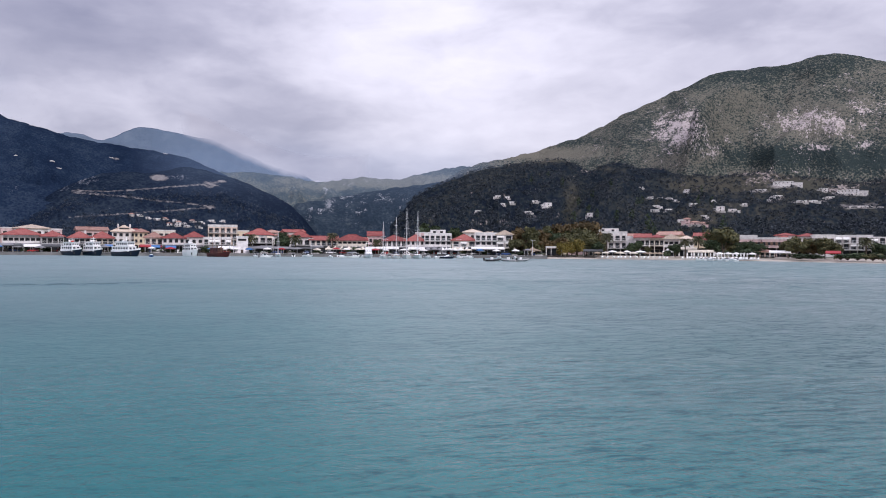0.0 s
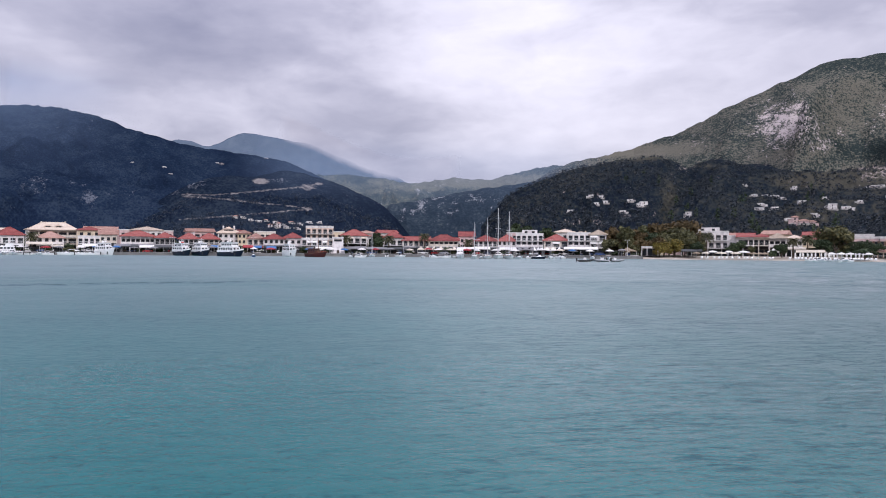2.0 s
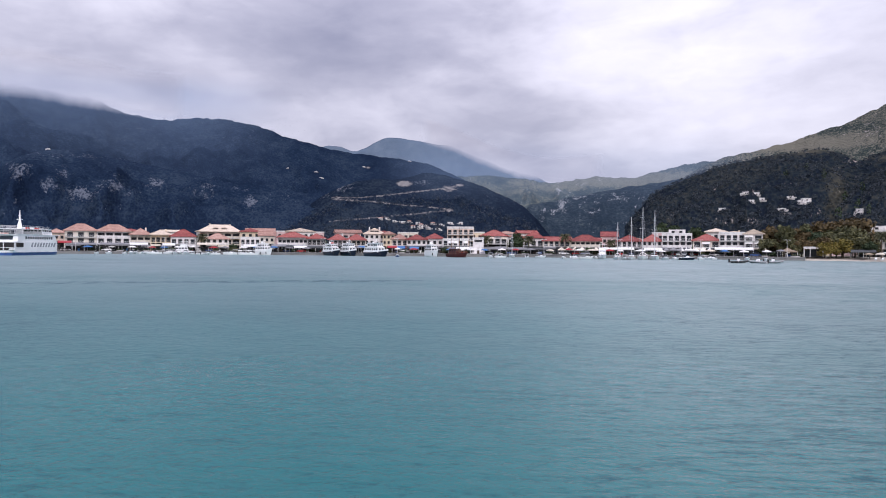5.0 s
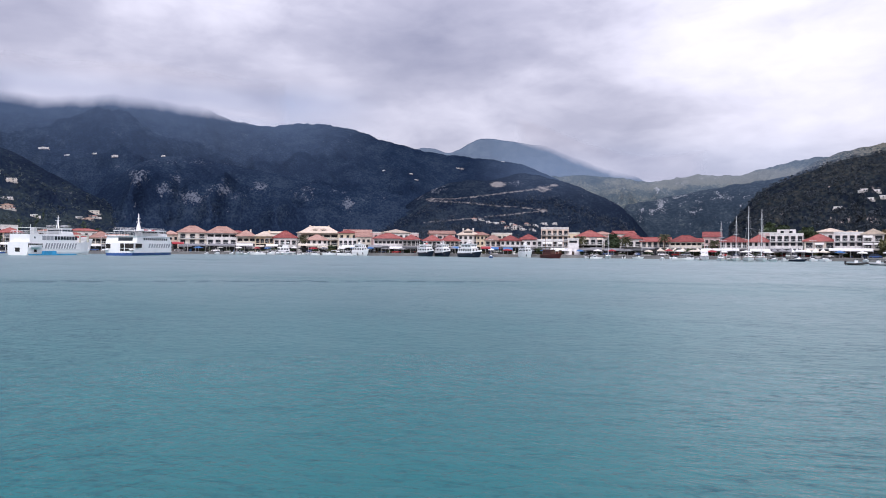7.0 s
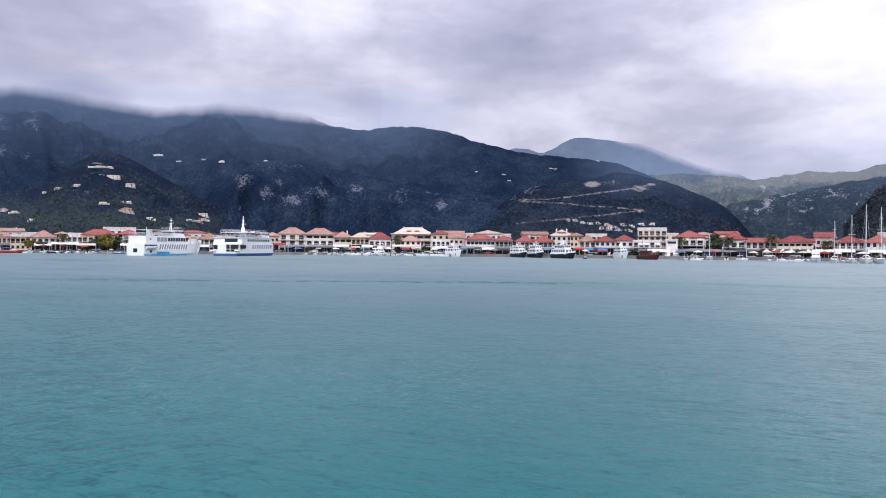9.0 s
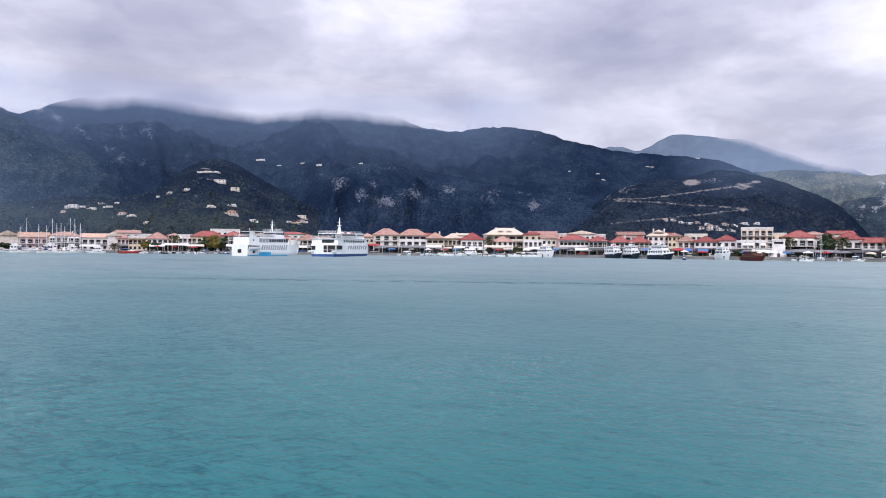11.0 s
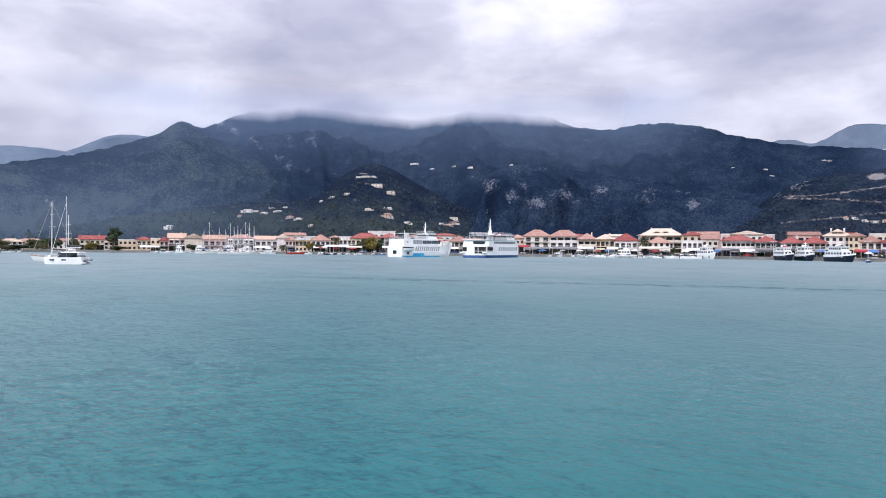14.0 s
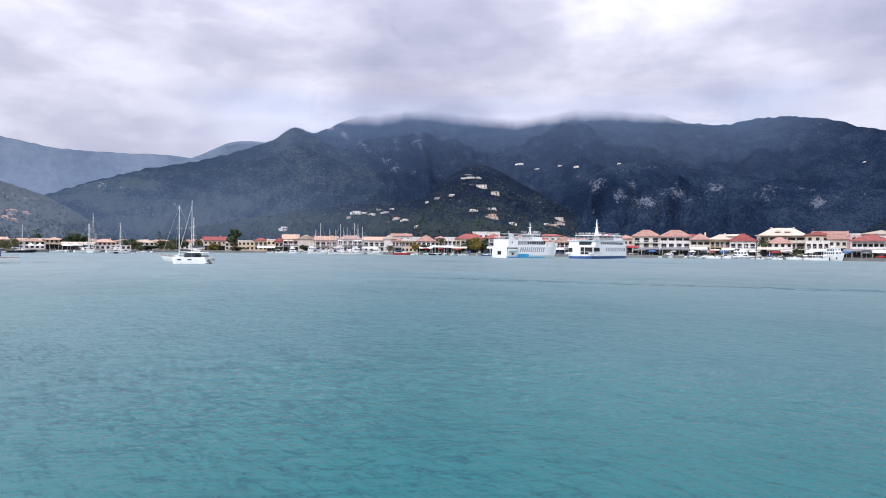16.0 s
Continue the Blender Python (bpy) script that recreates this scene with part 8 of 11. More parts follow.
house(-31.47, 11.8, 387, 3, "pink house with a flat roof behind the front row", "ppw", "flat", 0.6, PINK, SLAB, 4, 9, 3.5, group="houses of the second row", turn=10)
house(-29.50, 12.4, 400, 3, "pink house with a flat roof behind the front row", "ppb", "flat", 0.6, PINK, SLAB, 3, 9, 3.5, group="houses of the second row", turn=8)
house(-26.64, 13.9, 401, 3, "pink house with a brown roof behind the front row", "ppb", "gable", 1.7, PINK, BROWN_TILE, 4, 9, 3.5, group="houses of the second row", turn=8)
house(-23.90, 11.1, 409, 3, "pink house with a red roof behind the front row", "ppb", "hip", 1.4, PINK, RED_TILE, 4, 9, 3.5, group="houses of the second row", turn=-5)
house(-21.79, 11.0, 387, 3, "cream house with a flat roof behind the front row", "ppb", "flat", 0.6, CREAM, SLAB, 4, 9, 3.5, group="houses of the second row", turn=4)
house(-18.98, 14.8, 378, 2, "white house with a flat roof behind the front row", "pb", "flat", 0.6, WHITE, SLAB, 4, 9, 3.5, group="houses of the second row", turn=13)
house(-16.51, 12.7, 369, 3, "ochre house with a flat roof behind the front row", "ppb", "flat", 0.6, OCHRE, SLAB, 3, 9, 3.5, group="houses of the second row", turn=6)
house(-13.71, 10.2, 394, 3, "white house with a brown roof behind the front row", "ppb", "hip", 1.5, WHITE, BROWN_TILE, 4, 9, 3.5, group="houses of the second row", turn=6)
house(-11.97, 10.1, 379, 3, "white house with a red roof behind the front row", "ppw", "gable", 1.5, WHITE, RED_TILE, 3, 9, 3.5, group="houses of the second row", turn=14)
house(-8.80, 10.2, 398, 2, "white house with a brown roof behind the front row", "pw", "hip", 1.4, WHITE, BROWN_TILE, 4, 9, 3.5, group="houses of the second row", turn=-1)
house(-6.53, 13.3, 384, 2, "cream house with a red roof behind the front row", "pb", "hip", 1.3, CREAM, RED_TILE, 4, 9, 3.5, group="houses of the second row", turn=10)
house(-3.53, 13.8, 381, 2, "pink house with a brown roof behind the front row", "pw", "hip", 1.2, PINK, BROWN_TILE, 4, 9, 3.5, group="houses of the second row", turn=13)
house(-1.39, 11.5, 362, 3, "pink house with a flat roof behind the front row", "ppb", "flat", 0.6, PINK, SLAB, 4, 9, 3.5, group="houses of the second row", turn=-10)
house(1.20, 12.9, 396, 2, "white house with a brown roof behind the front row", "pw", "hip", 1.2, WHITE, BROWN_TILE, 4, 9, 3.5, group="houses of the second row", turn=2)
house(3.83, 10.0, 380, 3, "ochre house with a pale roof behind the front row", "ppw", "hip", 1.3, OCHRE, PALE_TILE, 4, 9, 3.5, group="houses of the second row", turn=13)
house(6.10, 15.7, 391, 3, "cream house with a brown roof behind the front row", "ppb", "gable", 1.3, CREAM, BROWN_TILE, 4, 9, 3.5, group="houses of the second row", turn=-13)
house(9.21, 11.2, 390, 3, "ochre house with a red roof behind the front row", "ppw", "hip", 1.5, OCHRE, RED_TILE, 4, 9, 3.3, group="houses of the second row", turn=-7)
house(10.97, 10.0, 367, 3, "pink house with a pale roof behind the front row", "ppb", "gable", 1.1, PINK, PALE_TILE, 4, 9, 3.3, group="houses of the second row", turn=8)
house(13.04, 10.9, 357, 3, "cream house with a brown roof behind the front row", "ppb", "hip", 1.4, CREAM, BROWN_TILE, 3, 9, 3.3, group="houses of the second row", turn=-14)
house(14.93, 11.0, 382, 3, "cream house with a brown roof behind the front row", "ppw", "gable", 1.3, CREAM, BROWN_TILE, 4, 9, 3.3, group="houses of the second row", turn=5)
house(17.85, 9.9, 354, 3, "ochre house with a brown roof behind the front row", "ppw", "gable", 1.7, OCHRE, BROWN_TILE, 3, 9, 3.3, group="houses of the second row", turn=-14)
house(20.72, 12.0, 380, 3, "white house with a red roof behind the front row", "ppb", "gable", 1.7, WHITE, RED_TILE, 4, 9, 3.3, group="houses of the second row", turn=-1)
house(23.44, 11.0, 393, 3, "white flat-roofed house with balconies behind the front row", "ppb", "flat", 1.0, WHITE, SLAB, 4, 9, 3.3, group="houses of the second row", turn=2)
house(26.11, 8.3, 364, 3, "white house with a red roof behind the front row", "ppb", "hip", 1.2, WHITE, RED_TILE, 3, 9, 3.3, group="houses of the second row", turn=-2)
house(28.63, 9.3, 375, 3, "white house with a flat roof behind the front row", "ppw", "flat", 0.8, WHITE, SLAB, 4, 9, 3.3, group="houses of the second row", turn=13)
house(-98.00, 13.3, 581, 2, "white house with a brown roof on the plain behind the marina", "wb", "hip", 2.2, WHITE, BROWN_TILE, 3, 9, 2.9, group="houses on the plain", turn=-1)
house(-96.46, 13.2, 598, 2, "cream house with a orange roof on the plain behind the marina", "ww", "gable", 1.8, CREAM, ORANGE_TILE, 3, 9, 2.9, group="houses on the plain", turn=19)
house(-95.19, 12.4, 520, 2, "white house with a orange roof on the plain behind the marina", "wb", "gable", 1.6, WHITE, ORANGE_TILE, 3, 9, 2.9, group="houses on the plain", turn=14)
house(-94.27, 10.4, 600, 2, "white house with a orange roof on the plain behind the marina", "wb", "hip", 1.3, WHITE, ORANGE_TILE, 3, 9, 2.9, group="houses on the plain", turn=-3)
house(-93.24, 12.2, 566, 2, "cream house with a orange roof on the plain behind the marina", "ww", "gable", 1.4, CREAM, ORANGE_TILE, 3, 9, 2.9, group="houses on the plain", turn=13)
house(-91.93, 12.9, 566, 2, "cream house with a pale roof on the plain behind the marina", "wb", "gable", 1.2, CREAM, PALE_TILE, 3, 9, 2.9, group="houses on the plain", turn=9)
house(-90.07, 16.8, 581, 2, "peach house with a brown roof on the plain behind the marina", "wb", "gable", 1.5, PEACH, BROWN_TILE, 3, 9, 2.9, group="houses on the plain", turn=-10)
house(-88.83, 12.6, 576, 2, "white house with a orange roof on the plain behind the marina", "wb", "hip", 1.2, WHITE, ORANGE_TILE, 3, 9, 2.9, group="houses on the plain", turn=-19)
house(-87.26, 10.3, 541, 2, "cream house with a orange roof on the plain behind the marina", "ww", "hip", 1.3, CREAM, ORANGE_TILE, 3, 9, 2.9, group="houses on the plain", turn=-9)
house(-85.92, 13.5, 593, 2, "cream house with a orange roof on the plain behind the marina", "wb", "hip", 1.4, CREAM, ORANGE_TILE, 3, 9, 2.9, group="houses on the plain", turn=-9)
house(-84.55, 16.7, 583, 2, "peach house with a orange roof on the plain behind the marina", "wb", "hip", 1.4, PEACH, ORANGE_TILE, 3, 9, 2.9, group="houses on the plain", turn=10)
house(-82.73, 10.0, 561, 2, "white house with a brown roof on the plain behind the marina", "ww", "hip", 1.7, WHITE, BROWN_TILE, 3, 9, 2.9, group="houses on the plain", turn=-10)
house(-81.72, 12.5, 592, 2, "white house with a orange roof on the plain behind the marina", "wb", "gable", 2.0, WHITE, ORANGE_TILE, 3, 9, 2.9, group="houses on the plain", turn=6)
house(-80.59, 13.7, 582, 2, "peach house with a brown roof on the plain behind the marina", "wb", "gable", 1.4, PEACH, BROWN_TILE, 3, 9, 2.9, group="houses on the plain", turn=-8)
house(-78.82, 11.9, 629, 2, "cream house with a pale roof on the plain behind the marina", "ww", "gable", 1.5, CREAM, PALE_TILE, 3, 9, 2.9, group="houses on the plain", turn=-10)
house(-77.23, 14.9, 527, 2, "peach house with a brown roof on the plain behind the marina", "ww", "hip", 1.4, PEACH, BROWN_TILE, 3, 9, 2.9, group="houses on the plain", turn=-1)
house(-76.27, 14.0, 590, 2, "white house with a brown roof on the plain behind the marina", "wb", "hip", 1.8, WHITE, BROWN_TILE, 3, 9, 2.9, group="houses on the plain", turn=16)
house(-74.58, 14.1, 538, 2, "cream house with a brown roof on the plain behind the marina", "wb", "gable", 1.4, CREAM, BROWN_TILE, 3, 9, 2.9, group="houses on the plain", turn=8)
house(-73.53, 10.2, 496, 2, "peach house with a orange roof on the plain behind the marina", "ww", "hip", 2.0, PEACH, ORANGE_TILE, 3, 9, 2.9, group="houses on the plain", turn=8)
house(-72.44, 11.9, 578, 2, "cream house with a pale roof on the plain behind the marina", "ww", "hip", 1.7, CREAM, PALE_TILE, 3, 9, 2.9, group="houses on the plain", turn=8)
house(-71.15, 11.7, 528, 2, "white house with a brown roof on the plain behind the marina", "wb", "hip", 1.9, WHITE, BROWN_TILE, 3, 9, 2.9, group="houses on the plain", turn=9)
house(-69.94, 11.3, 554, 2, "peach house with a pale roof on the plain behind the marina", "ww", "hip", 1.4, PEACH, PALE_TILE, 3, 9, 2.9, group="houses on the plain", turn=5)
house(-68.55, 10.4, 539, 2, "white house with a pale roof on the plain behind the marina", "wb", "hip", 2.1, WHITE, PALE_TILE, 3, 9, 2.9, group="houses on the plain", turn=-20)
house(-67.29, 12.0, 489, 2, "peach house with a pale roof on the plain behind the marina", "ww", "gable", 2.1, PEACH, PALE_TILE, 3, 9, 2.9, group="houses on the plain", turn=0)

# villas on the slopes
hill_villa("hill_right", 4.46, 4.06, 0.0105, 2, "white flat-roofed villa among trees on the slope", WHITE, None, -8)
hill_villa("hill_right", 5.24, 3.97, 0.0081, 2, "white flat-roofed villa among trees on the slope", WHITE, None, 11)
hill_villa("hill_right", 4.88, 3.46, 0.0089, 2, "white flat-roofed villa among trees on the slope", WHITE, None, 5)
hill_villa("hill_right", 5.61, 3.37, 0.0097, 2, "white flat-roofed villa among trees on the slope", WHITE, None, 17)
hill_villa("hill_right", 7.49, 3.74, 0.0113, 2, "white flat-roofed villa among trees on the slope", WHITE, None, 4)
hill_villa("hill_right", 6.95, 2.73, 0.0130, 2, "white flat-roofed villa among trees on the slope", WHITE, None, 20)
hill_villa("hill_right", 8.58, 3.37, 0.0146, 2, "white flat-roofed villa among trees on the slope", WHITE, None, 22)
hill_villa("hill_right", 2.85, 2.95, 0.0130, 2, "white flat-roofed villa among trees on the slope", WHITE, None, -3)
hill_villa("hill_right", 11.82, 2.51, 0.0081, 2, "white flat-roofed villa among trees on the slope", WHITE, None, -24)
hill_villa("hill_right", 15.83, 4.80, 0.0081, 2, "white flat-roofed villa among trees on the slope", WHITE, None, 20)
hill_villa("hill_right", 16.48, 4.00, 0.0097, 2, "white flat-roofed villa among trees on the slope", WHITE, None, -25)
hill_villa("hill_right", 17.20, 3.99, 0.0113, 2, "white flat-roofed villa among trees on the slope", WHITE, None, -6)
hill_villa("hill_right", 17.96, 3.93, 0.0130, 2, "white flat-roofed villa among trees on the slope", WHITE, None, 20)
hill_villa("hill_right", 18.46, 3.75, 0.0089, 2, "white flat-roofed villa among trees on the slope", WHITE, None, 4)
hill_villa("hill_right", 16.95, 3.29, 0.0130, 2, "white flat-roofed villa among trees on the slope", WHITE, None, 2)
hill_villa("hill_right", 17.96, 3.01, 0.0113, 2, "white flat-roofed villa among trees on the slope", WHITE, None, 20)
hill_villa("hill_right", 19.20, 4.40, 0.0081, 2, "white flat-roofed villa among trees on the slope", WHITE, None, -20)
hill_villa("hill_right", 19.75, 3.43, 0.0130, 2, "white flat-roofed villa among trees on the slope", WHITE, None, 21)
hill_villa("hill_right", 21.66, 2.97, 0.0146, 2, "white flat-roofed villa among trees on the slope", WHITE, None, 0)
hill_villa("hill_right", 22.49, 2.83, 0.0146, 2, "white flat-roofed villa among trees on the slope", WHITE, None, -3)
hill_villa("hill_right", 16.82, 2.98, 0.0146, 2, "white flat-roofed villa among trees on the slope", WHITE, None, -19)
hill_villa("hill_right", 24.40, 4.41, 0.0194, 2, "white flat-roofed villa among trees on the slope", WHITE, None, -10)
hill_villa("hill_right", 25.66, 3.96, 0.0130, 2, "white flat-roofed villa among trees on the slope", WHITE, None, 21)
hill_villa("hill_right", 25.20, 3.63, 0.0097, 2, "white flat-roofed villa among trees on the slope", WHITE, None, -13)
hill_villa("hill_right", 27.22, 3.51, 0.0146, 2, "white flat-roofed villa among trees on the slope", WHITE, None, 15)
hill_villa("hill_right", 27.95, 3.49, 0.0130, 2, "white flat-roofed villa among trees on the slope", WHITE, None, 5)
hill_villa("hill_right", 29.02, 3.79, 0.0130, 2, "white flat-roofed villa among trees on the slope", WHITE, None, 15)
hill_villa("hill_right", 20.37, 2.47, 0.0113, 2, "white flat-roofed villa among trees on the slope", WHITE, None, -24)
hill_villa("hill_right", 23.36, 3.33, 0.0081, 2, "white flat-roofed villa among trees on the slope", WHITE, None, 1)
hill_villa("hill_right", 18.81, 2.13, 0.0113, 2, "white flat-roofed villa among trees on the slope", WHITE, None, 10)
hill_villa("hill_right", 21.13, 3.67, 0.0081, 2, "white flat-roofed villa among trees on the slope", WHITE, None, 9)
hill_villa("hill_right", 25.95, 4.70, 0.0340, 3, "large white hotel block on the sunlit slope", WHITE, None, 0)
hill_villa("hill_right", 30.07, 3.96, 0.0324, 3, "large white hotel block on the slope", WHITE, None, -8)
hill_villa("hill_right", 30.91, 3.06, 0.0356, 2, "long white hotel wing on the slope", WHITE, None, 4)
hill_villa("hill_right", 28.56, 4.21, 0.0146, 2, "white flat-roofed villa among trees on the slope", WHITE, None, 0)
hill_villa("hill_right", 19.84, 1.86, 0.0162, 2, "pink villa with a tiled roof on the slope", PINK, BROWN_TILE, 0)
hill_villa("hill_right", 19.26, 1.95, 0.0113, 2, "pink villa with a tiled roof on the slope", PINK, BROWN_TILE, 0)
hill_villa("hill_right", 20.37, 1.69, 0.0113, 2, "pink villa with a tiled roof on the slope", PINK, BROWN_TILE, 0)
hill_villa("hill_road", -24.10, 2.24, 0.0081, 2, "white house on the foot of the hill", WHITE, BROWN_TILE, -20)
hill_villa("hill_road", -23.51, 2.21, 0.0081, 2, "white house on the foot of the hill", WHITE, None, 15)
hill_villa("hill_road", -22.29, 1.94, 0.0130, 2, "white house on the foot of the hill", WHITE, None, 10)
hill_villa("hill_road", -22.93, 2.01, 0.0073, 2, "white house on the foot of the hill", WHITE, None, 10)
hill_villa("hill_road", -21.73, 1.95, 0.0073, 2, "white house on the foot of the hill", WHITE, BROWN_TILE, 0)
hill_villa("hill_road", -21.01, 1.80, 0.0081, 2, "white house on the foot of the hill", WHITE, None, 10)
hill_villa("hill_road", -20.40, 1.68, 0.0081, 2, "white house on the foot of the hill", WHITE, None, 5)
hill_villa("hill_road", -19.79, 1.82, 0.0089, 2, "white house on the foot of the hill", WHITE, BROWN_TILE, 0)
hill_villa("hill_road", -19.17, 1.75, 0.0081, 2, "white house on the foot of the hill", WHITE, None, -5)
hill_villa("hill_road", -21.41, 1.49, 0.0089, 2, "white house on the foot of the hill", WHITE, BROWN_TILE, 0)
hill_villa("hill_road", -20.19, 1.42, 0.0097, 2, "white house on the foot of the hill", WHITE, None, -10)
hill_villa("hill_road", -18.34, 1.89, 0.0097, 2, "white house on the foot of the hill", WHITE, None, 15)
hill_villa("hill_road", -20.76, 1.46, 0.0073, 2, "white house on the foot of the hill", WHITE, BROWN_TILE, 0)
hill_villa("hill_road", -19.37, 1.39, 0.0097, 2, "white house on the foot of the hill", WHITE, None, 10)
hill_villa("hill_road", -17.50, 1.87, 0.0073, 2, "white house on the foot of the hill", WHITE, None, -5)
hill_villa("mountain_main", -53.09, 6.57, 0.0097, 2, "white flat-roofed villa among trees on the slope", WHITE, None, 0)
hill_villa("mountain_main", -51.78, 6.52, 0.0073, 2, "white flat-roofed villa among trees on the slope", WHITE, None, 0)
hill_villa("mountain_main", -56.34, 6.74, 0.0113, 2, "white flat-roofed villa among trees on the slope", WHITE, None, 0)
hill_villa("mountain_main", -54.92, 6.44, 0.0065, 2, "white flat-roofed villa among trees on the slope", WHITE, None, 0)
hill_villa("hill_rocky", -48.46, 6.89, 0.0049, 2, "white flat-roofed villa among trees on the slope", WHITE, None, 0)
hill_villa("hill_spur", -58.45, 4.43, 0.0113, 2, "white villa on the foothill", WHITE, None, 0)
hill_villa("hill_spur", -58.58, 3.05, 0.0146, 2, "white villa on the foothill", WHITE, None, 0)
hill_villa("hill_spur", -58.54, 2.35, 0.0194, 2, "white villa on the foothill", WHITE, BROWN_TILE, 0)
hill_villa("hill_spur", -54.17, 1.88, 0.0113, 2, "white villa on the foothill", WHITE, None, 0)
hill_villa("hill_spur", -53.25, 1.94, 0.0146, 2, "white villa on the foothill", WHITE, BROWN_TILE, 0)
hill_villa("hill_spur", -57.01, 1.96, 0.0113, 2, "white villa on the foothill", WHITE, None, 0)
hill_villa("hill_spur", -60.14, 5.70, 0.0275, 2, "pale villa among olive groves on the foothill", WHITE, None, 0)
hill_villa("hill_spur", -59.52, 4.90, 0.0211, 2, "pale villa among olive groves on the foothill", CREAM, None, -10)
hill_villa("hill_spur", -58.26, 4.35, 0.0105, 2, "pale villa among olive groves on the foothill", CREAM, None, 10)
hill_villa("hill_spur", -60.21, 2.95, 0.0113, 2, "pale villa among olive groves on the foothill", CREAM, None, -10)
hill_villa("hill_spur", -58.56, 2.35, 0.0146, 2, "pale villa among olive groves on the foothill", PEACH, ORANGE_TILE, 15)
hill_villa("hill_spur", -61.89, 4.17, 0.0113, 2, "pale villa among olive groves on the foothill", WHITE, None, 0)
hill_villa("hill_spur", -63.10, 4.00, 0.0081, 2, "pale villa among olive groves on the foothill", WHITE, None, -20)
hill_villa("hill_spur", -69.72, 2.68, 0.0146, 2, "pale villa among olive groves on the foothill", WHITE, None, -20)
hill_villa("hill_spur", -69.08, 2.74, 0.0097, 2, "pale villa among olive groves on the foothill", WHITE, None, -20)
hill_villa("hill_spur", -68.44, 2.59, 0.0113, 2, "pale villa among olive groves on the foothill", WHITE, None, -20)
hill_villa("hill_spur", -67.30, 2.79, 0.0113, 2, "pale villa among olive groves on the foothill", WHITE, None, 0)
hill_villa("hill_spur", -67.87, 3.04, 0.0081, 2, "pale villa among olive groves on the foothill", CREAM, None, 10)
hill_villa("hill_spur", -66.43, 2.29, 0.0130, 2, "pale villa among olive groves on the foothill", WHITE, BROWN_TILE, -15)
hill_villa("hill_spur", -65.72, 2.17, 0.0113, 2, "pale villa among olive groves on the foothill", CREAM, None, -10)
hill_villa("hill_spur", -70.31, 2.28, 0.0073, 2, "pale villa among olive groves on the foothill", WHITE, BROWN_TILE, -15)
hill_villa("hill_spur", -53.48, 1.77, 0.0130, 2, "pale villa among olive groves on the foothill", PEACH, ORANGE_TILE, 15)
hill_villa("hill_spur", -53.16, 2.19, 0.0162, 2, "pale villa among olive groves on the foothill", CREAM, None, 10)
hill_villa("hill_spur", -64.70, 1.66, 0.0081, 2, "pale villa among olive groves on the foothill", CREAM, None, -10)
hill_villa("hill_spur", -75.49, 1.20, 0.0113, 2, "pale villa among olive groves on the foothill", WHITE, None, -20)
hill_villa("hill_spur", -63.95, 3.63, 0.0065, 2, "pale villa among olive groves on the foothill", WHITE, None, 0)
hill_villa("hill_spur", -66.80, 3.11, 0.0065, 2, "pale villa among olive groves on the foothill", WHITE, None, -20)
hill_villa("mountain_main", -21.77, 7.00, 0.0049, 1, "white flat-roofed villa among trees on the slope", WHITE, None, 0)
hill_villa("mountain_main", -28.93, 5.46, 0.0065, 1, "white flat-roofed villa among trees on the slope", WHITE, None, 0)
hill_villa("mountain_main", -29.31, 5.96, 0.0049, 1, "white flat-roofed villa among trees on the slope", WHITE, None, 0)
hill_villa("mountain_main", -25.46, 6.45, 0.0065, 1, "white flat-roofed villa among trees on the slope", WHITE, None, 0)
hill_villa("mountain_main", -31.48, 6.20, 0.0040, 1, "white flat-roofed villa among trees on the slope", WHITE, None, 0)
hill_villa("hill_left", -94.36, 2.26, 0.0162, 2, "peach house with a tiled roof on the hillside", PEACH, ORANGE_TILE, 0)
hill_villa("hill_left", -94.75, 1.78, 0.0097, 2, "peach house with a tiled roof on the hillside", PEACH, ORANGE_TILE, 0)
hill_villa("hill_left", -93.51, 2.09, 0.0097, 2, "peach house with a tiled roof on the hillside", PEACH, ORANGE_TILE, 0)
hill_villa("hill_left", -94.22, 1.52, 0.0113, 2, "peach house with a tiled roof on the hillside", PEACH, ORANGE_TILE, 0)

# boats
ferry_stern_on(-55.83, 306, "white double-deck car ferry with a blue waterline at the quay", 43)
ferry_quarter(-49.89, 306, "white car ferry with a navy waterline moored stern out", 63)
trawler(-27.97, 310, 12.0, "navy-hulled excursion boat with a white wheelhouse and a red light", -62, red_top=True, tall=0.84)
trawler(-26.58, 306, 12.0, "navy-hulled excursion boat with a tall white wheelhouse", -64, tall=0.87)
trawler(-24.38, 291, 13.5, "navy-hulled excursion boat with a long white saloon", -52, tall=0.90)
trawler(-33.31, 320, 11.0, "white tour boat with a tall wheelhouse lying bow out", -58, tall=0.82, hull_mat=GEL_WHITE, group="white tour boats at the quay")
trawler(-19.85, 297, 10.5, "white motor yacht with a tall saloon lying bow out", -66, tall=0.80, hull_mat=GEL_WHITE, group="white tour boats at the quay")
wooden_boat(-17.77, 283, "oxblood wooden excursion boat with two masts", -52)
sailboat(-4.90, 260, 9.3, 13.6, "white sailing yacht with furled sails moored to the quay", -89, cover=CANVAS_WHITE)
sailboat(-3.84, 262, 10.5, 15.4, "white sailing yacht with furled sails moored to the quay", -90, cover=CANVAS_NAVY)
sailboat(-2.97, 264, 12.9, 19.0, "white sailing yacht with furled sails moored to the quay", -92, cover=CANVAS_WHITE)
sailboat(-2.09, 266, 12.3, 18.0, "white sailing yacht with furled sails moored to the quay", -85, cover=CANVAS_GREY)
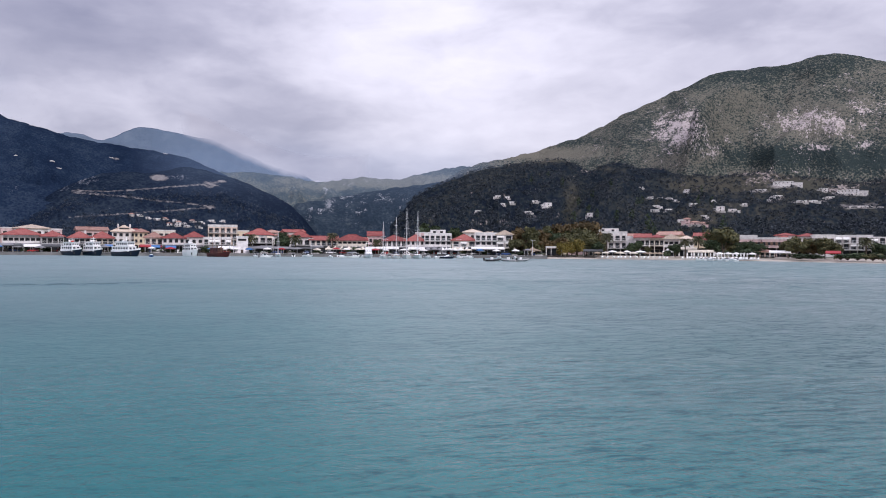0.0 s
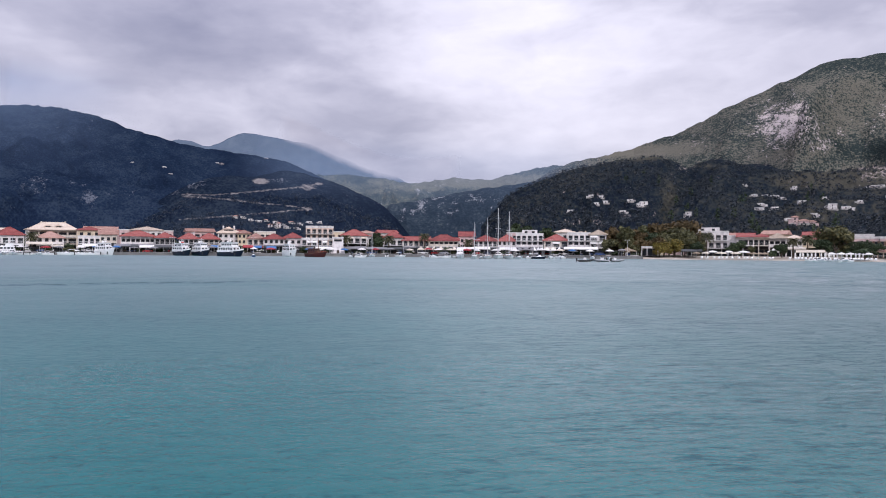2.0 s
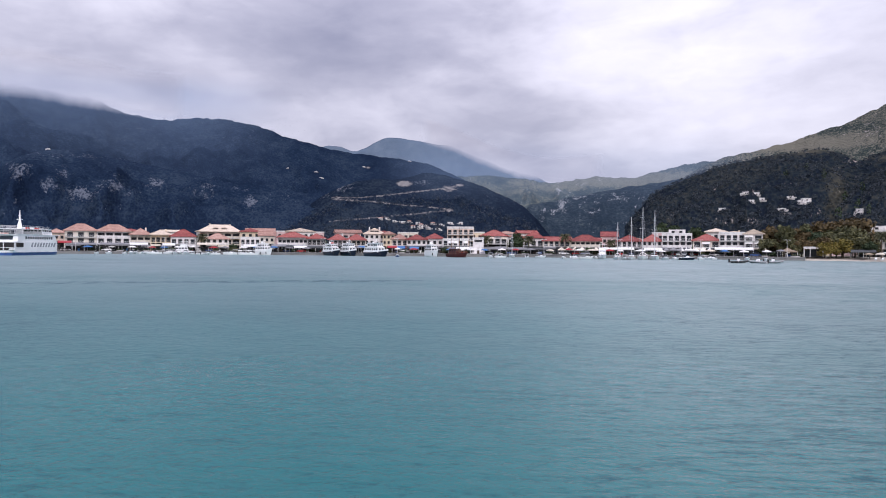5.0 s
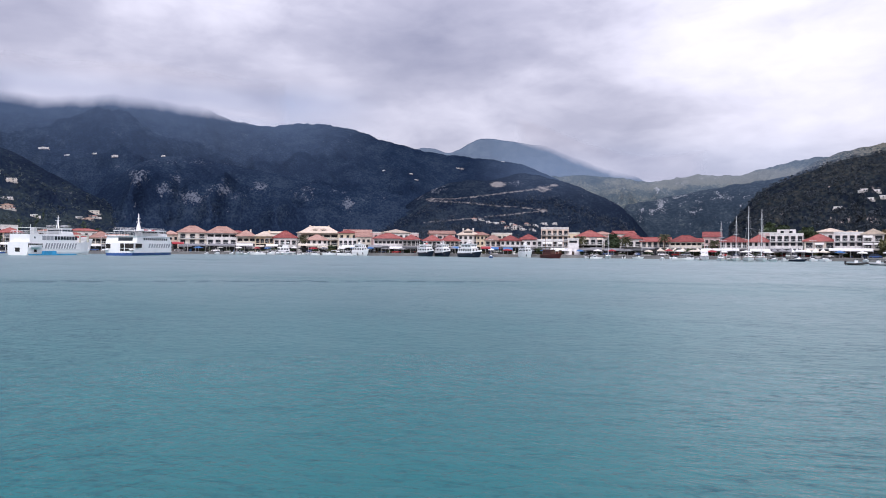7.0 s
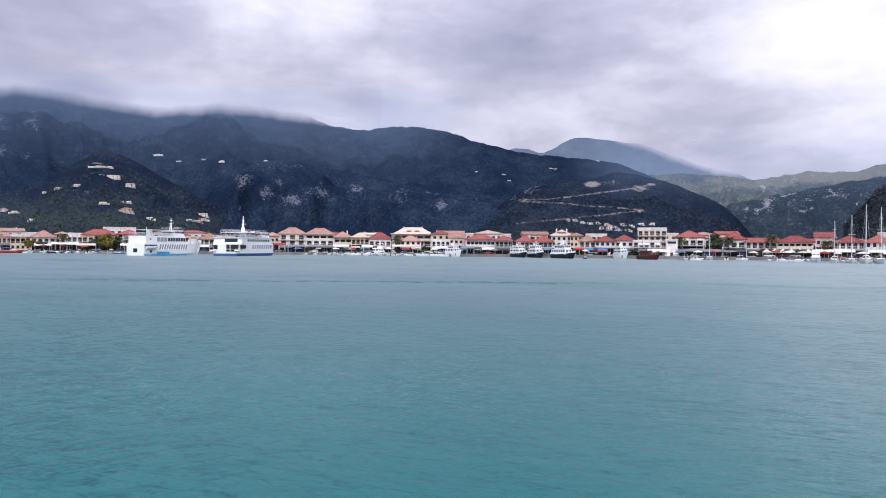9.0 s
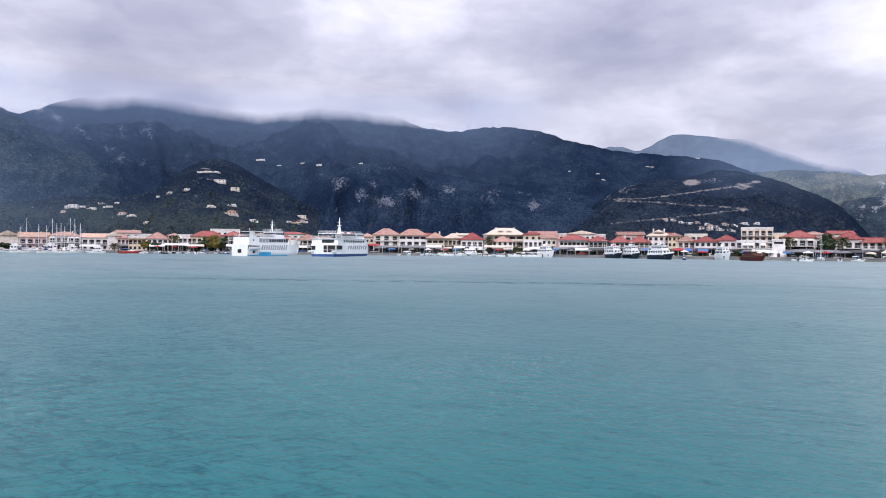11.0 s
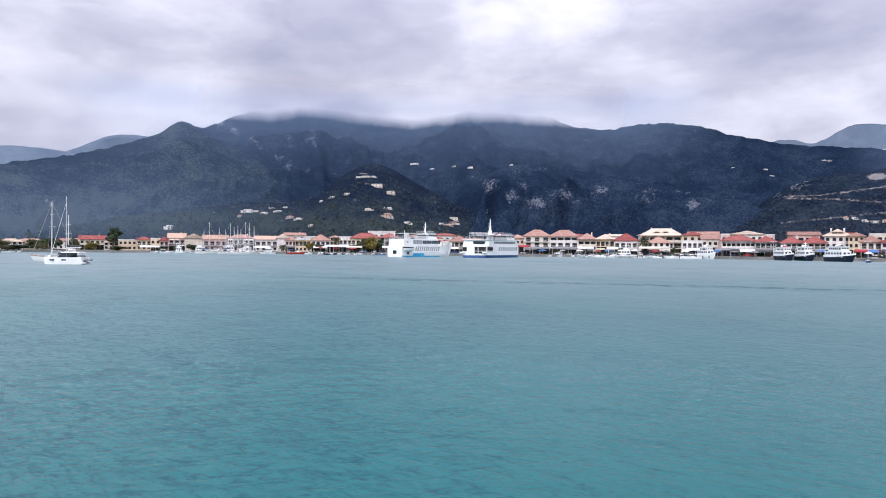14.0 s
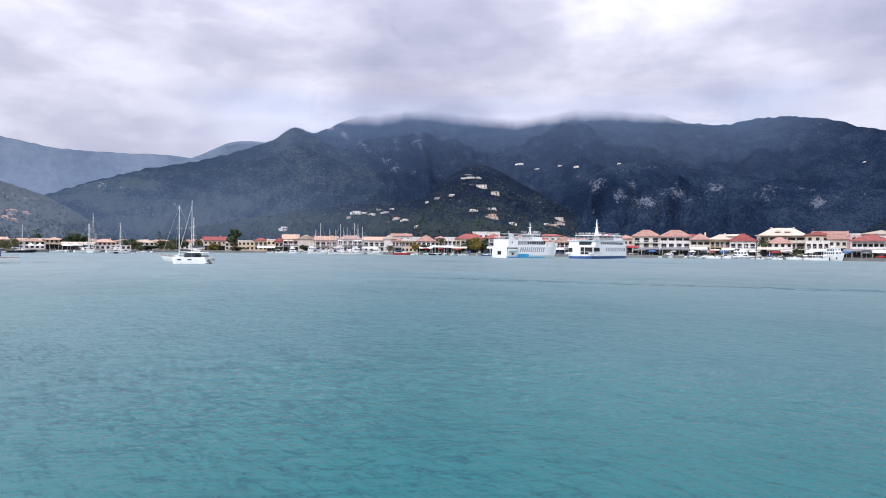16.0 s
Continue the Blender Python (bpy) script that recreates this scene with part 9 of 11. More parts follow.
sailboat(-13.30, 292, 9.0, 10.3, "small white sailing yacht moored to the quay", -88)
cruiser(-6.09, 272, 10.0, "small grey-white motor cruiser moored stern to", -86)
motorboat(-8.19, 268, 5.5, "small white motor boat moored at the quay", -116, hull_mat=GEL_WHITE, canvas=None)
motorboat(-7.37, 269, 5.1, "small white motor boat moored at the quay", -20, hull_mat=GEL_WHITE, canvas=CANVAS_NAVY)
motorboat(-6.55, 271, 4.7, "small white motor boat moored at the quay", -102, hull_mat=GEL_WHITE, canvas=None)
motorboat(-1.25, 268, 5.5, "small white motor boat moored at the quay", -70, hull_mat=GEL_WHITE, canvas=CANVAS_WHITE)
motorboat(-0.55, 269, 5.1, "small white motor boat moored at the quay", -102, hull_mat=GEL_WHITE, canvas=None)
motorboat(0.29, 271, 6.2, "small navy motor boat moored at the quay", -30, hull_mat=NAVY, canvas=None)
motorboat(1.31, 274, 5.9, "small white motor boat moored at the quay", -102, hull_mat=GEL_WHITE, canvas=CANVAS_NAVY)
motorboat(2.23, 277, 5.5, "small white motor boat moored at the quay", -102, hull_mat=GEL_WHITE, canvas=None)
motorboat(-4.35, 261, 4.7, "small white motor boat moored at the quay", -85, hull_mat=GEL_WHITE, canvas=CANVAS_WHITE)
motorboat(-9.15, 266, 4.7, "small white motor boat moored at the quay", -95, hull_mat=GEL_WHITE, canvas=None)
motorboat(-22.67, 278, 4.7, "small blue motor boat moored at the quay", -88, hull_mat=SHIP_BLUE, canvas=None)
motorboat(-15.04, 271, 4.7, "small white motor boat moored at the quay", -102, hull_mat=GEL_WHITE, canvas=CANVAS_NAVY)
motorboat(-14.26, 273, 4.7, "small white motor boat moored at the quay", 15, hull_mat=GEL_WHITE, canvas=None)
motorboat(22.09, 275, 4.7, "small white motor boat moored at the quay", -95, hull_mat=GEL_WHITE, canvas=CANVAS_WHITE)
motorboat(22.76, 278, 4.3, "small white motor boat moored at the quay", -102, hull_mat=GEL_WHITE, canvas=None)
motorboat(-42.21, 339, 5.5, "small white motor boat moored at the quay", 5, hull_mat=GEL_WHITE, canvas=None)
motorboat(-41.39, 338, 5.1, "small navy motor boat moored at the quay", -88, hull_mat=NAVY, canvas=CANVAS_NAVY)
motorboat(-42.75, 340, 4.7, "small white motor boat moored at the quay", -88, hull_mat=GEL_WHITE, canvas=None)
motorboat(-38.08, 331, 4.7, "small white motor boat moored at the quay", 20, hull_mat=GEL_WHITE, canvas=CANVAS_WHITE)
motorboat(-40.61, 337, 4.7, "small white motor boat moored at the quay", -95, hull_mat=GEL_WHITE, canvas=None)
motorboat(-36.93, 328, 4.7, "small white motor boat moored at the quay", -95, hull_mat=GEL_WHITE, canvas=None)
motorboat(-36.00, 326, 4.3, "small blue motor boat moored at the quay", -95, hull_mat=SHIP_BLUE, canvas=CANVAS_NAVY)
motorboat(-64.87, 379, 6.2, "small white motor boat moored at the quay", -95, hull_mat=GEL_WHITE, canvas=None)
motorboat(-64.08, 376, 5.5, "small white motor boat moored at the quay", -102, hull_mat=GEL_WHITE, canvas=CANVAS_NAVY)
motorboat(-63.25, 373, 5.9, "small navy motor boat moored at the quay", 15, hull_mat=NAVY, canvas=None)
motorboat(-62.41, 370, 5.5, "small white motor boat moored at the quay", -88, hull_mat=GEL_WHITE, canvas=CANVAS_WHITE)
motorboat(-61.72, 368, 4.7, "small white motor boat moored at the quay", -123, hull_mat=GEL_WHITE, canvas=None)
motorboat(-60.79, 365, 5.1, "small white motor boat moored at the quay", -123, hull_mat=GEL_WHITE, canvas=None)
motorboat(-59.77, 361, 4.7, "small white motor boat moored at the quay", -95, hull_mat=GEL_WHITE, canvas=CANVAS_NAVY)
motorboat(-59.08, 361, 4.7, "small blue motor boat moored at the quay", -20, hull_mat=SHIP_BLUE, canvas=None)
motorboat(-75.68, 412, 7.0, "small white motor boat moored at the quay", 5, hull_mat=GEL_WHITE, canvas=CANVAS_WHITE)
motorboat(-74.66, 416, 6.2, "small white motor boat moored at the quay", -8, hull_mat=GEL_WHITE, canvas=None)
motorboat(-74.00, 417, 5.5, "small white motor boat moored at the quay", -95, hull_mat=GEL_WHITE, canvas=None)
motorboat(-91.58, 421, 7.0, "small white motor boat moored at the quay", 4, hull_mat=GEL_WHITE, canvas=CANVAS_NAVY)
motorboat(-90.93, 423, 7.0, "small white motor boat moored at the quay", -88, hull_mat=GEL_WHITE, canvas=None)
motorboat(-87.72, 374, 6.2, "small navy motor boat moored at the quay", -95, hull_mat=NAVY, canvas=CANVAS_WHITE)
motorboat(-87.07, 376, 6.2, "small white motor boat moored at the quay", -102, hull_mat=GEL_WHITE, canvas=None)
motorboat(-85.98, 407, 5.5, "small white motor boat moored at the quay", 5, hull_mat=GEL_WHITE, canvas=None)
motorboat(-85.27, 410, 5.5, "small white motor boat moored at the quay", -88, hull_mat=GEL_WHITE, canvas=CANVAS_NAVY)
motorboat(-76.43, 430, 5.5, "small white motor boat moored at the quay", 8, hull_mat=GEL_WHITE, canvas=None)
cruiser(-39.56, 334, 12.0, "long white sports cruiser lying along the quay", 172)
rib(4.08, 218, 5.4, "black inflatable boat with a white console at anchor", 20, BLACK_RUBBER)
rib(5.28, 221, 5.8, "grey inflatable boat with a console at anchor off the beach", 160, GREY_RUBBER)
rib(6.43, 223, 5.2, "grey inflatable boat with a console at anchor off the beach", 14, GREY_RUBBER)
sailboat(-72.66, 391, 12.0, 17.1, "white sailing yacht with furled sails in the marina", 12, cover=CANVAS_NAVY)
sailboat(-71.84, 400, 10.0, 14.3, "white sailing yacht with furled sails in the marina", -80, cover=CANVAS_WHITE)
sailboat(-71.35, 398, 9.6, 13.7, "white sailing yacht with furled sails in the marina", 80, cover=CANVAS_GREY)
sailboat(-71.07, 384, 11.5, 16.4, "white sailing yacht with furled sails in the marina", 14, cover=CANVAS_NAVY)
sailboat(-70.71, 396, 10.5, 14.9, "white sailing yacht with furled sails in the marina", -85, cover=CANVAS_WHITE)
sailboat(-70.44, 395, 10.5, 14.9, "white sailing yacht with furled sails in the marina", 85, cover=CANVAS_GREY)
sailboat(-70.21, 394, 9.3, 13.3, "white sailing yacht with furled sails in the marina", 80, cover=CANVAS_NAVY)
sailboat(-69.94, 379, 11.9, 17.0, "white sailing yacht with furled sails in the marina", 8, cover=CANVAS_WHITE)
sailboat(-69.57, 391, 11.5, 16.5, "white sailing yacht with furled sails in the marina", -82, cover=CANVAS_GREY)
sailboat(-69.21, 389, 10.4, 14.9, "white sailing yacht with furled sails in the marina", -80, cover=CANVAS_NAVY)
sailboat(-72.97, 405, 9.4, 13.4, "white sailing yacht with furled sails in the marina", 75, cover=CANVAS_WHITE)
motorboat(-65.93, 382, 9.5, "red and blue wooden fishing boat", 12, hull_mat=BOAT_RED, canvas=CANVAS_BLUE)
sailboat(-89.63, 414, 12.5, 15.1, "white sailing yacht lying off the boatyard", 15, cover=CANVAS_WHITE)
sailboat(-89.48, 414, 12, 15.7, "white sailing yacht lying off the boatyard", -80, cover=CANVAS_WHITE)
sailboat(-89.26, 415, 14, 20.9, "white sailing yacht lying off the boatyard", 80, cover=CANVAS_WHITE)
sailboat(-89.07, 416, 9, 10.4, "white sailing yacht lying off the boatyard", 70, cover=CANVAS_WHITE)
sailboat(-87.53, 424, 13, 16.6, "white sailing yacht lying off the boatyard", 20, cover=CANVAS_WHITE)
sailboat(-87.41, 424, 11, 15.1, "white sailing yacht lying off the boatyard", -75, cover=CANVAS_WHITE)
sailboat(-93.80, 405, 13, 13.9, "long dark-hulled sailing yacht off the shore", 5, NAVY)
sailboat(-83.08, 190, 12.5, 14.1, "white two-masted sailing yacht at anchor", 140, x_mast=0.08, mizzen=11.1, cover=CANVAS_DARK)
catamaran(-82.35, 165, "white cruising catamaran with a grey tender", 158)
sailboat(-95.8, 176, 12, 15.0, "white sailing yacht whose stern shows", 180)

# trees and palms
tree(6.19, 314, 13.4, 9.1, LEAF_RUST, "rust-brown autumn broad-leaved tree near the shore")
tree(7.11, 307, 12.7, 9.0, LEAF_OLIVE, "olive green broad-leaved tree near the shore")
tree(7.97, 311, 12.1, 7.6, LEAF_RUST, "rust-brown autumn broad-leaved tree near the shore")
tree(8.47, 329, 14.2, 6.4, LEAF_OLIVE, "olive green broad-leaved tree near the shore")
tree(10.10, 332, 14.6, 11.8, LEAF_RUST, "rust-brown autumn broad-leaved tree near the shore")
tree(11.40, 324, 15.6, 13.1, LEAF_RUST, "rust-brown autumn broad-leaved tree near the shore")
tree(10.05, 302, 5.6, 8.8, LEAF_YELLOW, "yellowing broad-leaved tree near the shore")
tree(10.91, 306, 7.1, 8.4, LEAF_YELLOW, "yellowing broad-leaved tree near the shore")
tree(12.15, 308, 7.2, 10.0, LEAF_OLIVE, "olive green broad-leaved tree near the shore")
tree(9.24, 323, 10.4, 7.8, LEAF_DARK, "dark green broad-leaved tree near the shore")
tree(10.82, 318, 12.3, 9.3, LEAF_OLIVE, "olive green broad-leaved tree near the shore")
tree(21.88, 323, 12.4, 12.0, LEAF_OLIVE, "olive green broad-leaved tree near the shore")
tree(21.40, 327, 10.1, 7.4, LEAF_DARK, "dark green broad-leaved tree near the shore")
tree(26.88, 306, 8.5, 9.9, LEAF_OLIVE, "olive green broad-leaved tree near the shore")
tree(27.90, 309, 6.5, 6.0, LEAF_RUST, "rust-brown autumn broad-leaved tree near the shore")
tree(28.69, 305, 8.2, 8.9, LEAF_OLIVE, "olive green broad-leaved tree near the shore")
tree(26.32, 312, 6.5, 6.1, LEAF_OLIVE, "olive green broad-leaved tree near the shore")
tree(-1.48, 385, 17.0, 8.1, LEAF_DARK, "dark green broad-leaved tree near the shore")
tree(-0.74, 384, 15.8, 6.8, LEAF_DARK, "dark green broad-leaved tree near the shore")
tree(1.11, 373, 14.3, 5.4, LEAF_DARK, "dark green broad-leaved tree near the shore")
tree(-13.04, 326, 9.9, 6.9, LEAF_DARK, "dark green broad-leaved tree near the shore")
tree(-12.60, 320, 8.3, 5.2, LEAF_DARK, "dark green broad-leaved tree near the shore")
tree(15.65, 308, 7.2, 4.5, LEAF_DARK, "dark green broad-leaved tree near the shore")
tree(18.41, 306, 5.4, 5.5, LEAF_DARK, "dark green broad-leaved tree near the shore")
tree(23.38, 323, 6.1, 8.9, LEAF_DARK, "dark green broad-leaved tree near the shore")
tree(31.97, 299, 6.0, 6.3, LEAF_DARK, "dark green broad-leaved tree near the shore")
palm(13.21, 303, 8.6, "date palm with arching fronds on the quay", spread=3.0)
palm(19.15, 307, 6.6, "date palm with arching fronds on the quay", spread=2.6)
palm(20.10, 308, 7.6, "date palm with arching fronds on the quay", spread=3.0)
palm(31.23, 290, 6.7, "date palm with arching fronds on the quay", spread=3.0)
palm(-5.41, 312, 5.6, "date palm with arching fronds on the quay", spread=2.6)
palm(-9.02, 312, 8.0, "date palm with arching fronds on the quay", spread=3.0)
palm(-11.93, 313, 7.0, "date palm with arching fronds on the quay", spread=3.0)
palm(-15.43, 314, 7.1, "date palm with arching fronds on the quay", spread=3.0)
palm(-62.74, 389, 7.1, "date palm with arching fronds on the quay", spread=3.0)
palm(-37.99, 349, 7.1, "date palm with arching fronds on the quay", spread=3.0)
palm(-66.95, 401, 3.0, "short date palm by the marina", spread=2.6)
tree(-64.87, 394, 5.2, 4.8, LEAF_YELLOW, "yellowing round tree on the waterfront")
tree(-64.09, 392, 4.6, 5.1, LEAF_DARK, "dark green round tree on the waterfront")
tree(-59.87, 382, 8.5, 8.7, LEAF_YELLOW, "yellowing round tree on the waterfront")
tree(-59.17, 382, 7.9, 5.0, LEAF_DARK, "dark green round tree on the waterfront")
tree(-60.47, 390, 7.6, 6.3, LEAF_DARK, "dark green round tree on the waterfront")
tree(-79.36, 477, 14.3, 5.4, LEAF_DARK, "dark green round tree on the waterfront")
tree(-80.80, 466, 4.9, 7.6, LEAF_YELLOW, "yellowing round tree on the waterfront")
tree(-84.00, 470, 3.9, 8.4, LEAF_OLIVE, "olive green round tree on the waterfront")
tree(-90.61, 487, 10.1, 10.3, LEAF_DARK, "dark green round tree on the waterfront")
tree(-90.14, 493, 9.2, 8.0, LEAF_DARK, "dark green round tree on the waterfront")
tree(-86.84, 495, 6.7, 8.8, LEAF_DARK, "dark green round tree on the waterfront")
tree(-94.51, 459, 5.3, 13.4, LEAF_OLIVE, "olive green round tree on the waterfront")
tree(-86.37, 477, 5.2, 7.7, LEAF_OLIVE, "olive green round tree on the waterfront")
tree(-81.96, 505, 7.3, 8.2, LEAF_OLIVE, "olive green round tree on the waterfront")
tree(-84.40, 497, 6.2, 10.5, LEAF_OLIVE, "olive green round tree on the waterfront")
tree(-83.27, 505, 7.2, 10.6, LEAF_DARK, "dark green round tree on the waterfront")
tree(-35.68, 342, 3.5, 3.3, LEAF_DARK, "dark green round tree on the waterfront")
tree(-10.95, 310, 2.5, 3.0, LEAF_DARK, "dark green round tree on the waterfront")
tree(-7.02, 307, 3.0, 4.0, LEAF_DARK, "dark green round tree on the waterfront")
tree(-7.93, 307, 2.9, 3.5, LEAF_DARK, "dark green round tree on the waterfront")
tree(-18.74, 311, 2.9, 2.5, LEAF_DARK, "dark green round tree on the waterfront")
bush(-75.90, 439, 3.4, 5.7, LEAF_DARK, "dark green rounded bush on the waterfront")
bush(-74.80, 433, 3.8, 6.7, LEAF_DARK, "dark green rounded bush on the waterfront")
bush(-73.64, 427, 4.9, 8.6, LEAF_DARK, "dark green rounded bush on the waterfront")
bush(-78.94, 455, 3.2, 9.6, LEAF_OLIVE, "olive green rounded bush on the waterfront")
bush(-85.39, 460, 3.8, 14.9, LEAF_DARK, "dark green rounded bush on the waterfront")
bush(-85.98, 457, 3.4, 8.1, LEAF_OLIVE, "olive green rounded bush on the waterfront")
bush(30.10, 286, 2.7, 6.0, LEAF_DARK, "dark green rounded bush on the waterfront")
bush(30.72, 285, 3.1, 6.0, LEAF_DARK, "dark green rounded bush on the waterfront")
bush(31.64, 283, 2.7, 6.0, LEAF_OLIVE, "olive green rounded bush on the waterfront")
bush(32.24, 282, 2.4, 5.5, LEAF_DARK, "dark green rounded bush on the waterfront")
bush(29.68, 287, 2.2, 4.2, LEAF_OLIVE, "olive green rounded bush on the waterfront")
bush(23.65, 301, 4.4, 5.9, LEAF_DARK, "dark green rounded bush on the waterfront")
bush(22.99, 302, 3.9, 4.9, LEAF_DARK, "dark green rounded bush on the waterfront")
bush(-22.12, 313, 1.8, 2.5, LEAF_DARK, "dark green rounded bush on the waterfront")
bush(-10.28, 307, 2.1, 2.5, LEAF_DARK, "dark green rounded bush on the waterfront")
bush(17.78, 300, 3.5, 3.4, LEAF_DARK, "dark green rounded bush on the waterfront")
bush(27.97, 292, 2.1, 7.1, LEAF_DARK, "dark green rounded bush on the waterfront")
bush(27.06, 295, 2.3, 7.2, LEAF_DARK, "dark green rounded bush on the waterfront")

# canopies, umbrellas, cars
marquee(0.28, 4.9, 303, "white peaked tents over a taverna's tables", CANVAS_WHITE, 2.2, 6, 3)
marquee(1.48, 7.8, 302, "white peaked tents over a taverna's tables", CANVAS_WHITE, 2.2, 6, 3)
marquee(3.68, 14.3, 300, "white canopy over a taverna terrace", CANVAS_WHITE, 2.8, 6, 0)
marquee(-2.18, 7.4, 304, "white canopy over a cafe terrace", CANVAS_WHITE, 2.4, 6, 0)
marquee(-4.86, 13.3, 305, "white canopy over a cafe terrace", CANVAS_WHITE, 2.5, 6, 0)
marquee(-7.94, 17.7, 306, "row of cream peaked tents over tables", CANVAS_CREAM, 2.2, 6, 6)
marquee(-11.17, 9.6, 307, "dark canopy over a cafe terrace", CANVAS_DARK, 2.2, 6, 0)
marquee(-0.42, 11.3, 303, "row of grey peaked tents over tables", CANVAS_GREY, 2.2, 6, 4)
marquee(-12.86, 8.5, 307, "grey canopy over a cafe terrace", CANVAS_GREY, 2.2, 6, 0)
marquee(-14.76, 10.9, 308, "grey canopy over a cafe terrace", CANVAS_GREY, 2.3, 6, 0)
marquee(-16.90, 10.7, 309, "white canopy over a cafe terrace", CANVAS_WHITE, 2.2, 6, 0)
marquee(-21.30, 4.2, 311, "blue canopy over a stall", CANVAS_BLUE, 2.2, 6, 0)
marquee(-22.36, 3.5, 313, "blue canopy over a stall", CANVAS_BLUE, 2.4, 6, 0)
marquee(-23.10, 4.3, 314, "red canopy over a stall", CANVAS_RED, 2.6, 6, 0)
marquee(-25.59, 3.1, 317, "blue canopy over a stall", CANVAS_BLUE, 2.5, 6, 0)
marquee(-30.48, 5.9, 325, "white canopy over a terrace", CANVAS_WHITE, 2.3, 6, 0)
marquee(-31.67, 6.9, 327, "dark canopy over a terrace", CANVAS_DARK, 2.6, 6, 0)
marquee(-29.29, 6.8, 323, "dark canopy over a terrace", CANVAS_DARK, 2.3, 6, 0)
marquee(12.13, 8.0, 296, "dark green pavilion on the beach", CANVAS_DARK, 2.2, 6, 0)
marquee(7.33, 7.1, 295, "kiosk with a dark pitched roof by the water", STRAW, 2.2, 6, 1)
marquee(25.77, 7.7, 301, "white canopy in front of a beach taverna", CANVAS_WHITE, 2.2, 6, 0)
marquee(29.22, 5.0, 290, "red canopy over a low wall", CANVAS_RED, 2.2, 6, 0)
marquee(20.26, 9.9, 301, "cream pergola over a beach bar", CANVAS_CREAM, 2.2, 6, 0)
marquee(17.86, 4.5, 304, "white tent on the beach", CANVAS_WHITE, 2.2, 6, 1)
marquee(19.23, 8.5, 309, "cream flat canopy of a beach bar", CANVAS_CREAM, 3.2, 6, 0)
marquee(-47.41, 5.4, 352, "red canopy beside the ferry berth", CANVAS_RED, 3.8, 6, 0)
marquee(-46.15, 9.6, 354, "grey canopy over a terrace", CANVAS_GREY, 3.0, 6, 0)
marquee(-44.18, 11.9, 352, "grey canopy over a terrace", CANVAS_GREY, 3.1, 6, 0)
marquee(-42.48, 7.8, 351, "white canopy over a terrace", CANVAS_WHITE, 3.2, 6, 0)
marquee(-40.39, 5.6, 347, "white canopy over a terrace", CANVAS_WHITE, 3.0, 6, 0)
marquee(-37.53, 9.9, 341, "cream canopy over a terrace", CANVAS_CREAM, 3.4, 6, 0)
marquee(-34.15, 8.1, 332, "white canopy over a terrace", CANVAS_WHITE, 2.7, 6, 0)
marquee(-32.18, 6.6, 328, "grey canopy over a terrace", CANVAS_GREY, 2.8, 6, 0)
marquee(-62.63, 12.0, 382, "white canopy in front of the hotel", CANVAS_WHITE, 3.3, 6, 0)
marquee(-64.01, 7.5, 387, "white canopy over a terrace", CANVAS_WHITE, 2.6, 6, 0)
marquee(-58.76, 3.2, 372, "white canopy over a terrace", CANVAS_WHITE, 2.9, 6, 0)
marquee(-61.27, 8.5, 379, "cream canopy over a terrace", CANVAS_CREAM, 2.8, 6, 0)
marquee(-92.89, 8.3, 442, "white peaked tents in the boatyard", CANVAS_WHITE, 2.5, 6, 2)
marquee(-90.68, 9.5, 443, "white peaked tent with blue arches in the boatyard", CANVAS_WHITE, 3.0, 6, 2)
marquee(-68.68, 8.1, 404, "white canopy by the marina", CANVAS_WHITE, 2.3, 6, 0)
marquee(-76.82, 10.8, 443, "white canopy by the marina", CANVAS_WHITE, 2.2, 6, 0)
umbrella(13.13, 293.2, CANVAS_CREAM, "pale parasol open on the beach", 0.9, 1.50, 2.3)
umbrella(13.65, 294.4, CANVAS_WHITE, "pale parasol open on the beach", 0.9, 1.85, 2.8)
umbrella(14.22, 295.7, CANVAS_CREAM, "pale parasol open on the beach", 0.9, 2.20, 2.3)
umbrella(14.79, 297.1, CANVAS_WHITE, "pale parasol open on the beach", 0.9, 1.50, 2.8)
umbrella(15.26, 294.4, CANVAS_CREAM, "pale parasol open on the beach", 0.9, 1.85, 2.3)
umbrella(15.82, 295.9, CANVAS_WHITE, "pale parasol open on the beach", 0.9, 2.20, 2.8)
umbrella(12.46, 292.0, STRAW, "straw parasol on the beach", 0.8, 1.5, 2.3)
umbrella(16.21, 297.2, STRAW, "straw parasol on the beach", 0.8, 1.5, 2.3)
umbrella(16.55, 296.5, STRAW, "straw parasol on the beach", 0.8, 1.5, 2.3)
umbrella(16.93, 295.8, STRAW, "straw parasol on the beach", 0.8, 1.5, 2.3)
umbrella(17.27, 295.1, STRAW, "straw parasol on the beach", 0.8, 1.5, 2.3)
umbrella(21.64, 298.3, CANVAS_WHITE, "white parasol open on the beach", 0.9, 1.5, 2.4)
umbrella(22.24, 299.2, CANVAS_WHITE, "white parasol open on the beach", 0.9, 1.5, 2.4)
umbrella(22.79, 300.0, CANVAS_WHITE, "white parasol open on the beach", 0.9, 1.5, 2.4)
umbrella(23.38, 300.6, CANVAS_WHITE, "white parasol open on the beach", 0.9, 1.5, 2.4)
umbrella(23.89, 297.1, CANVAS_WHITE, "white parasol open on the beach", 0.9, 1.5, 2.4)
lounger(12.86, 290.6, 0.55)
lounger(13.26, 291.7, 0.55)
lounger(13.75, 292.9, 0.55)
lounger(14.10, 291.1, 0.55)
lounger(14.32, 292.3, 0.55)
lounger(14.63, 293.5, 0.55)
lounger(15.03, 291.7, 0.55)
lounger(15.51, 293.1, 0.55)
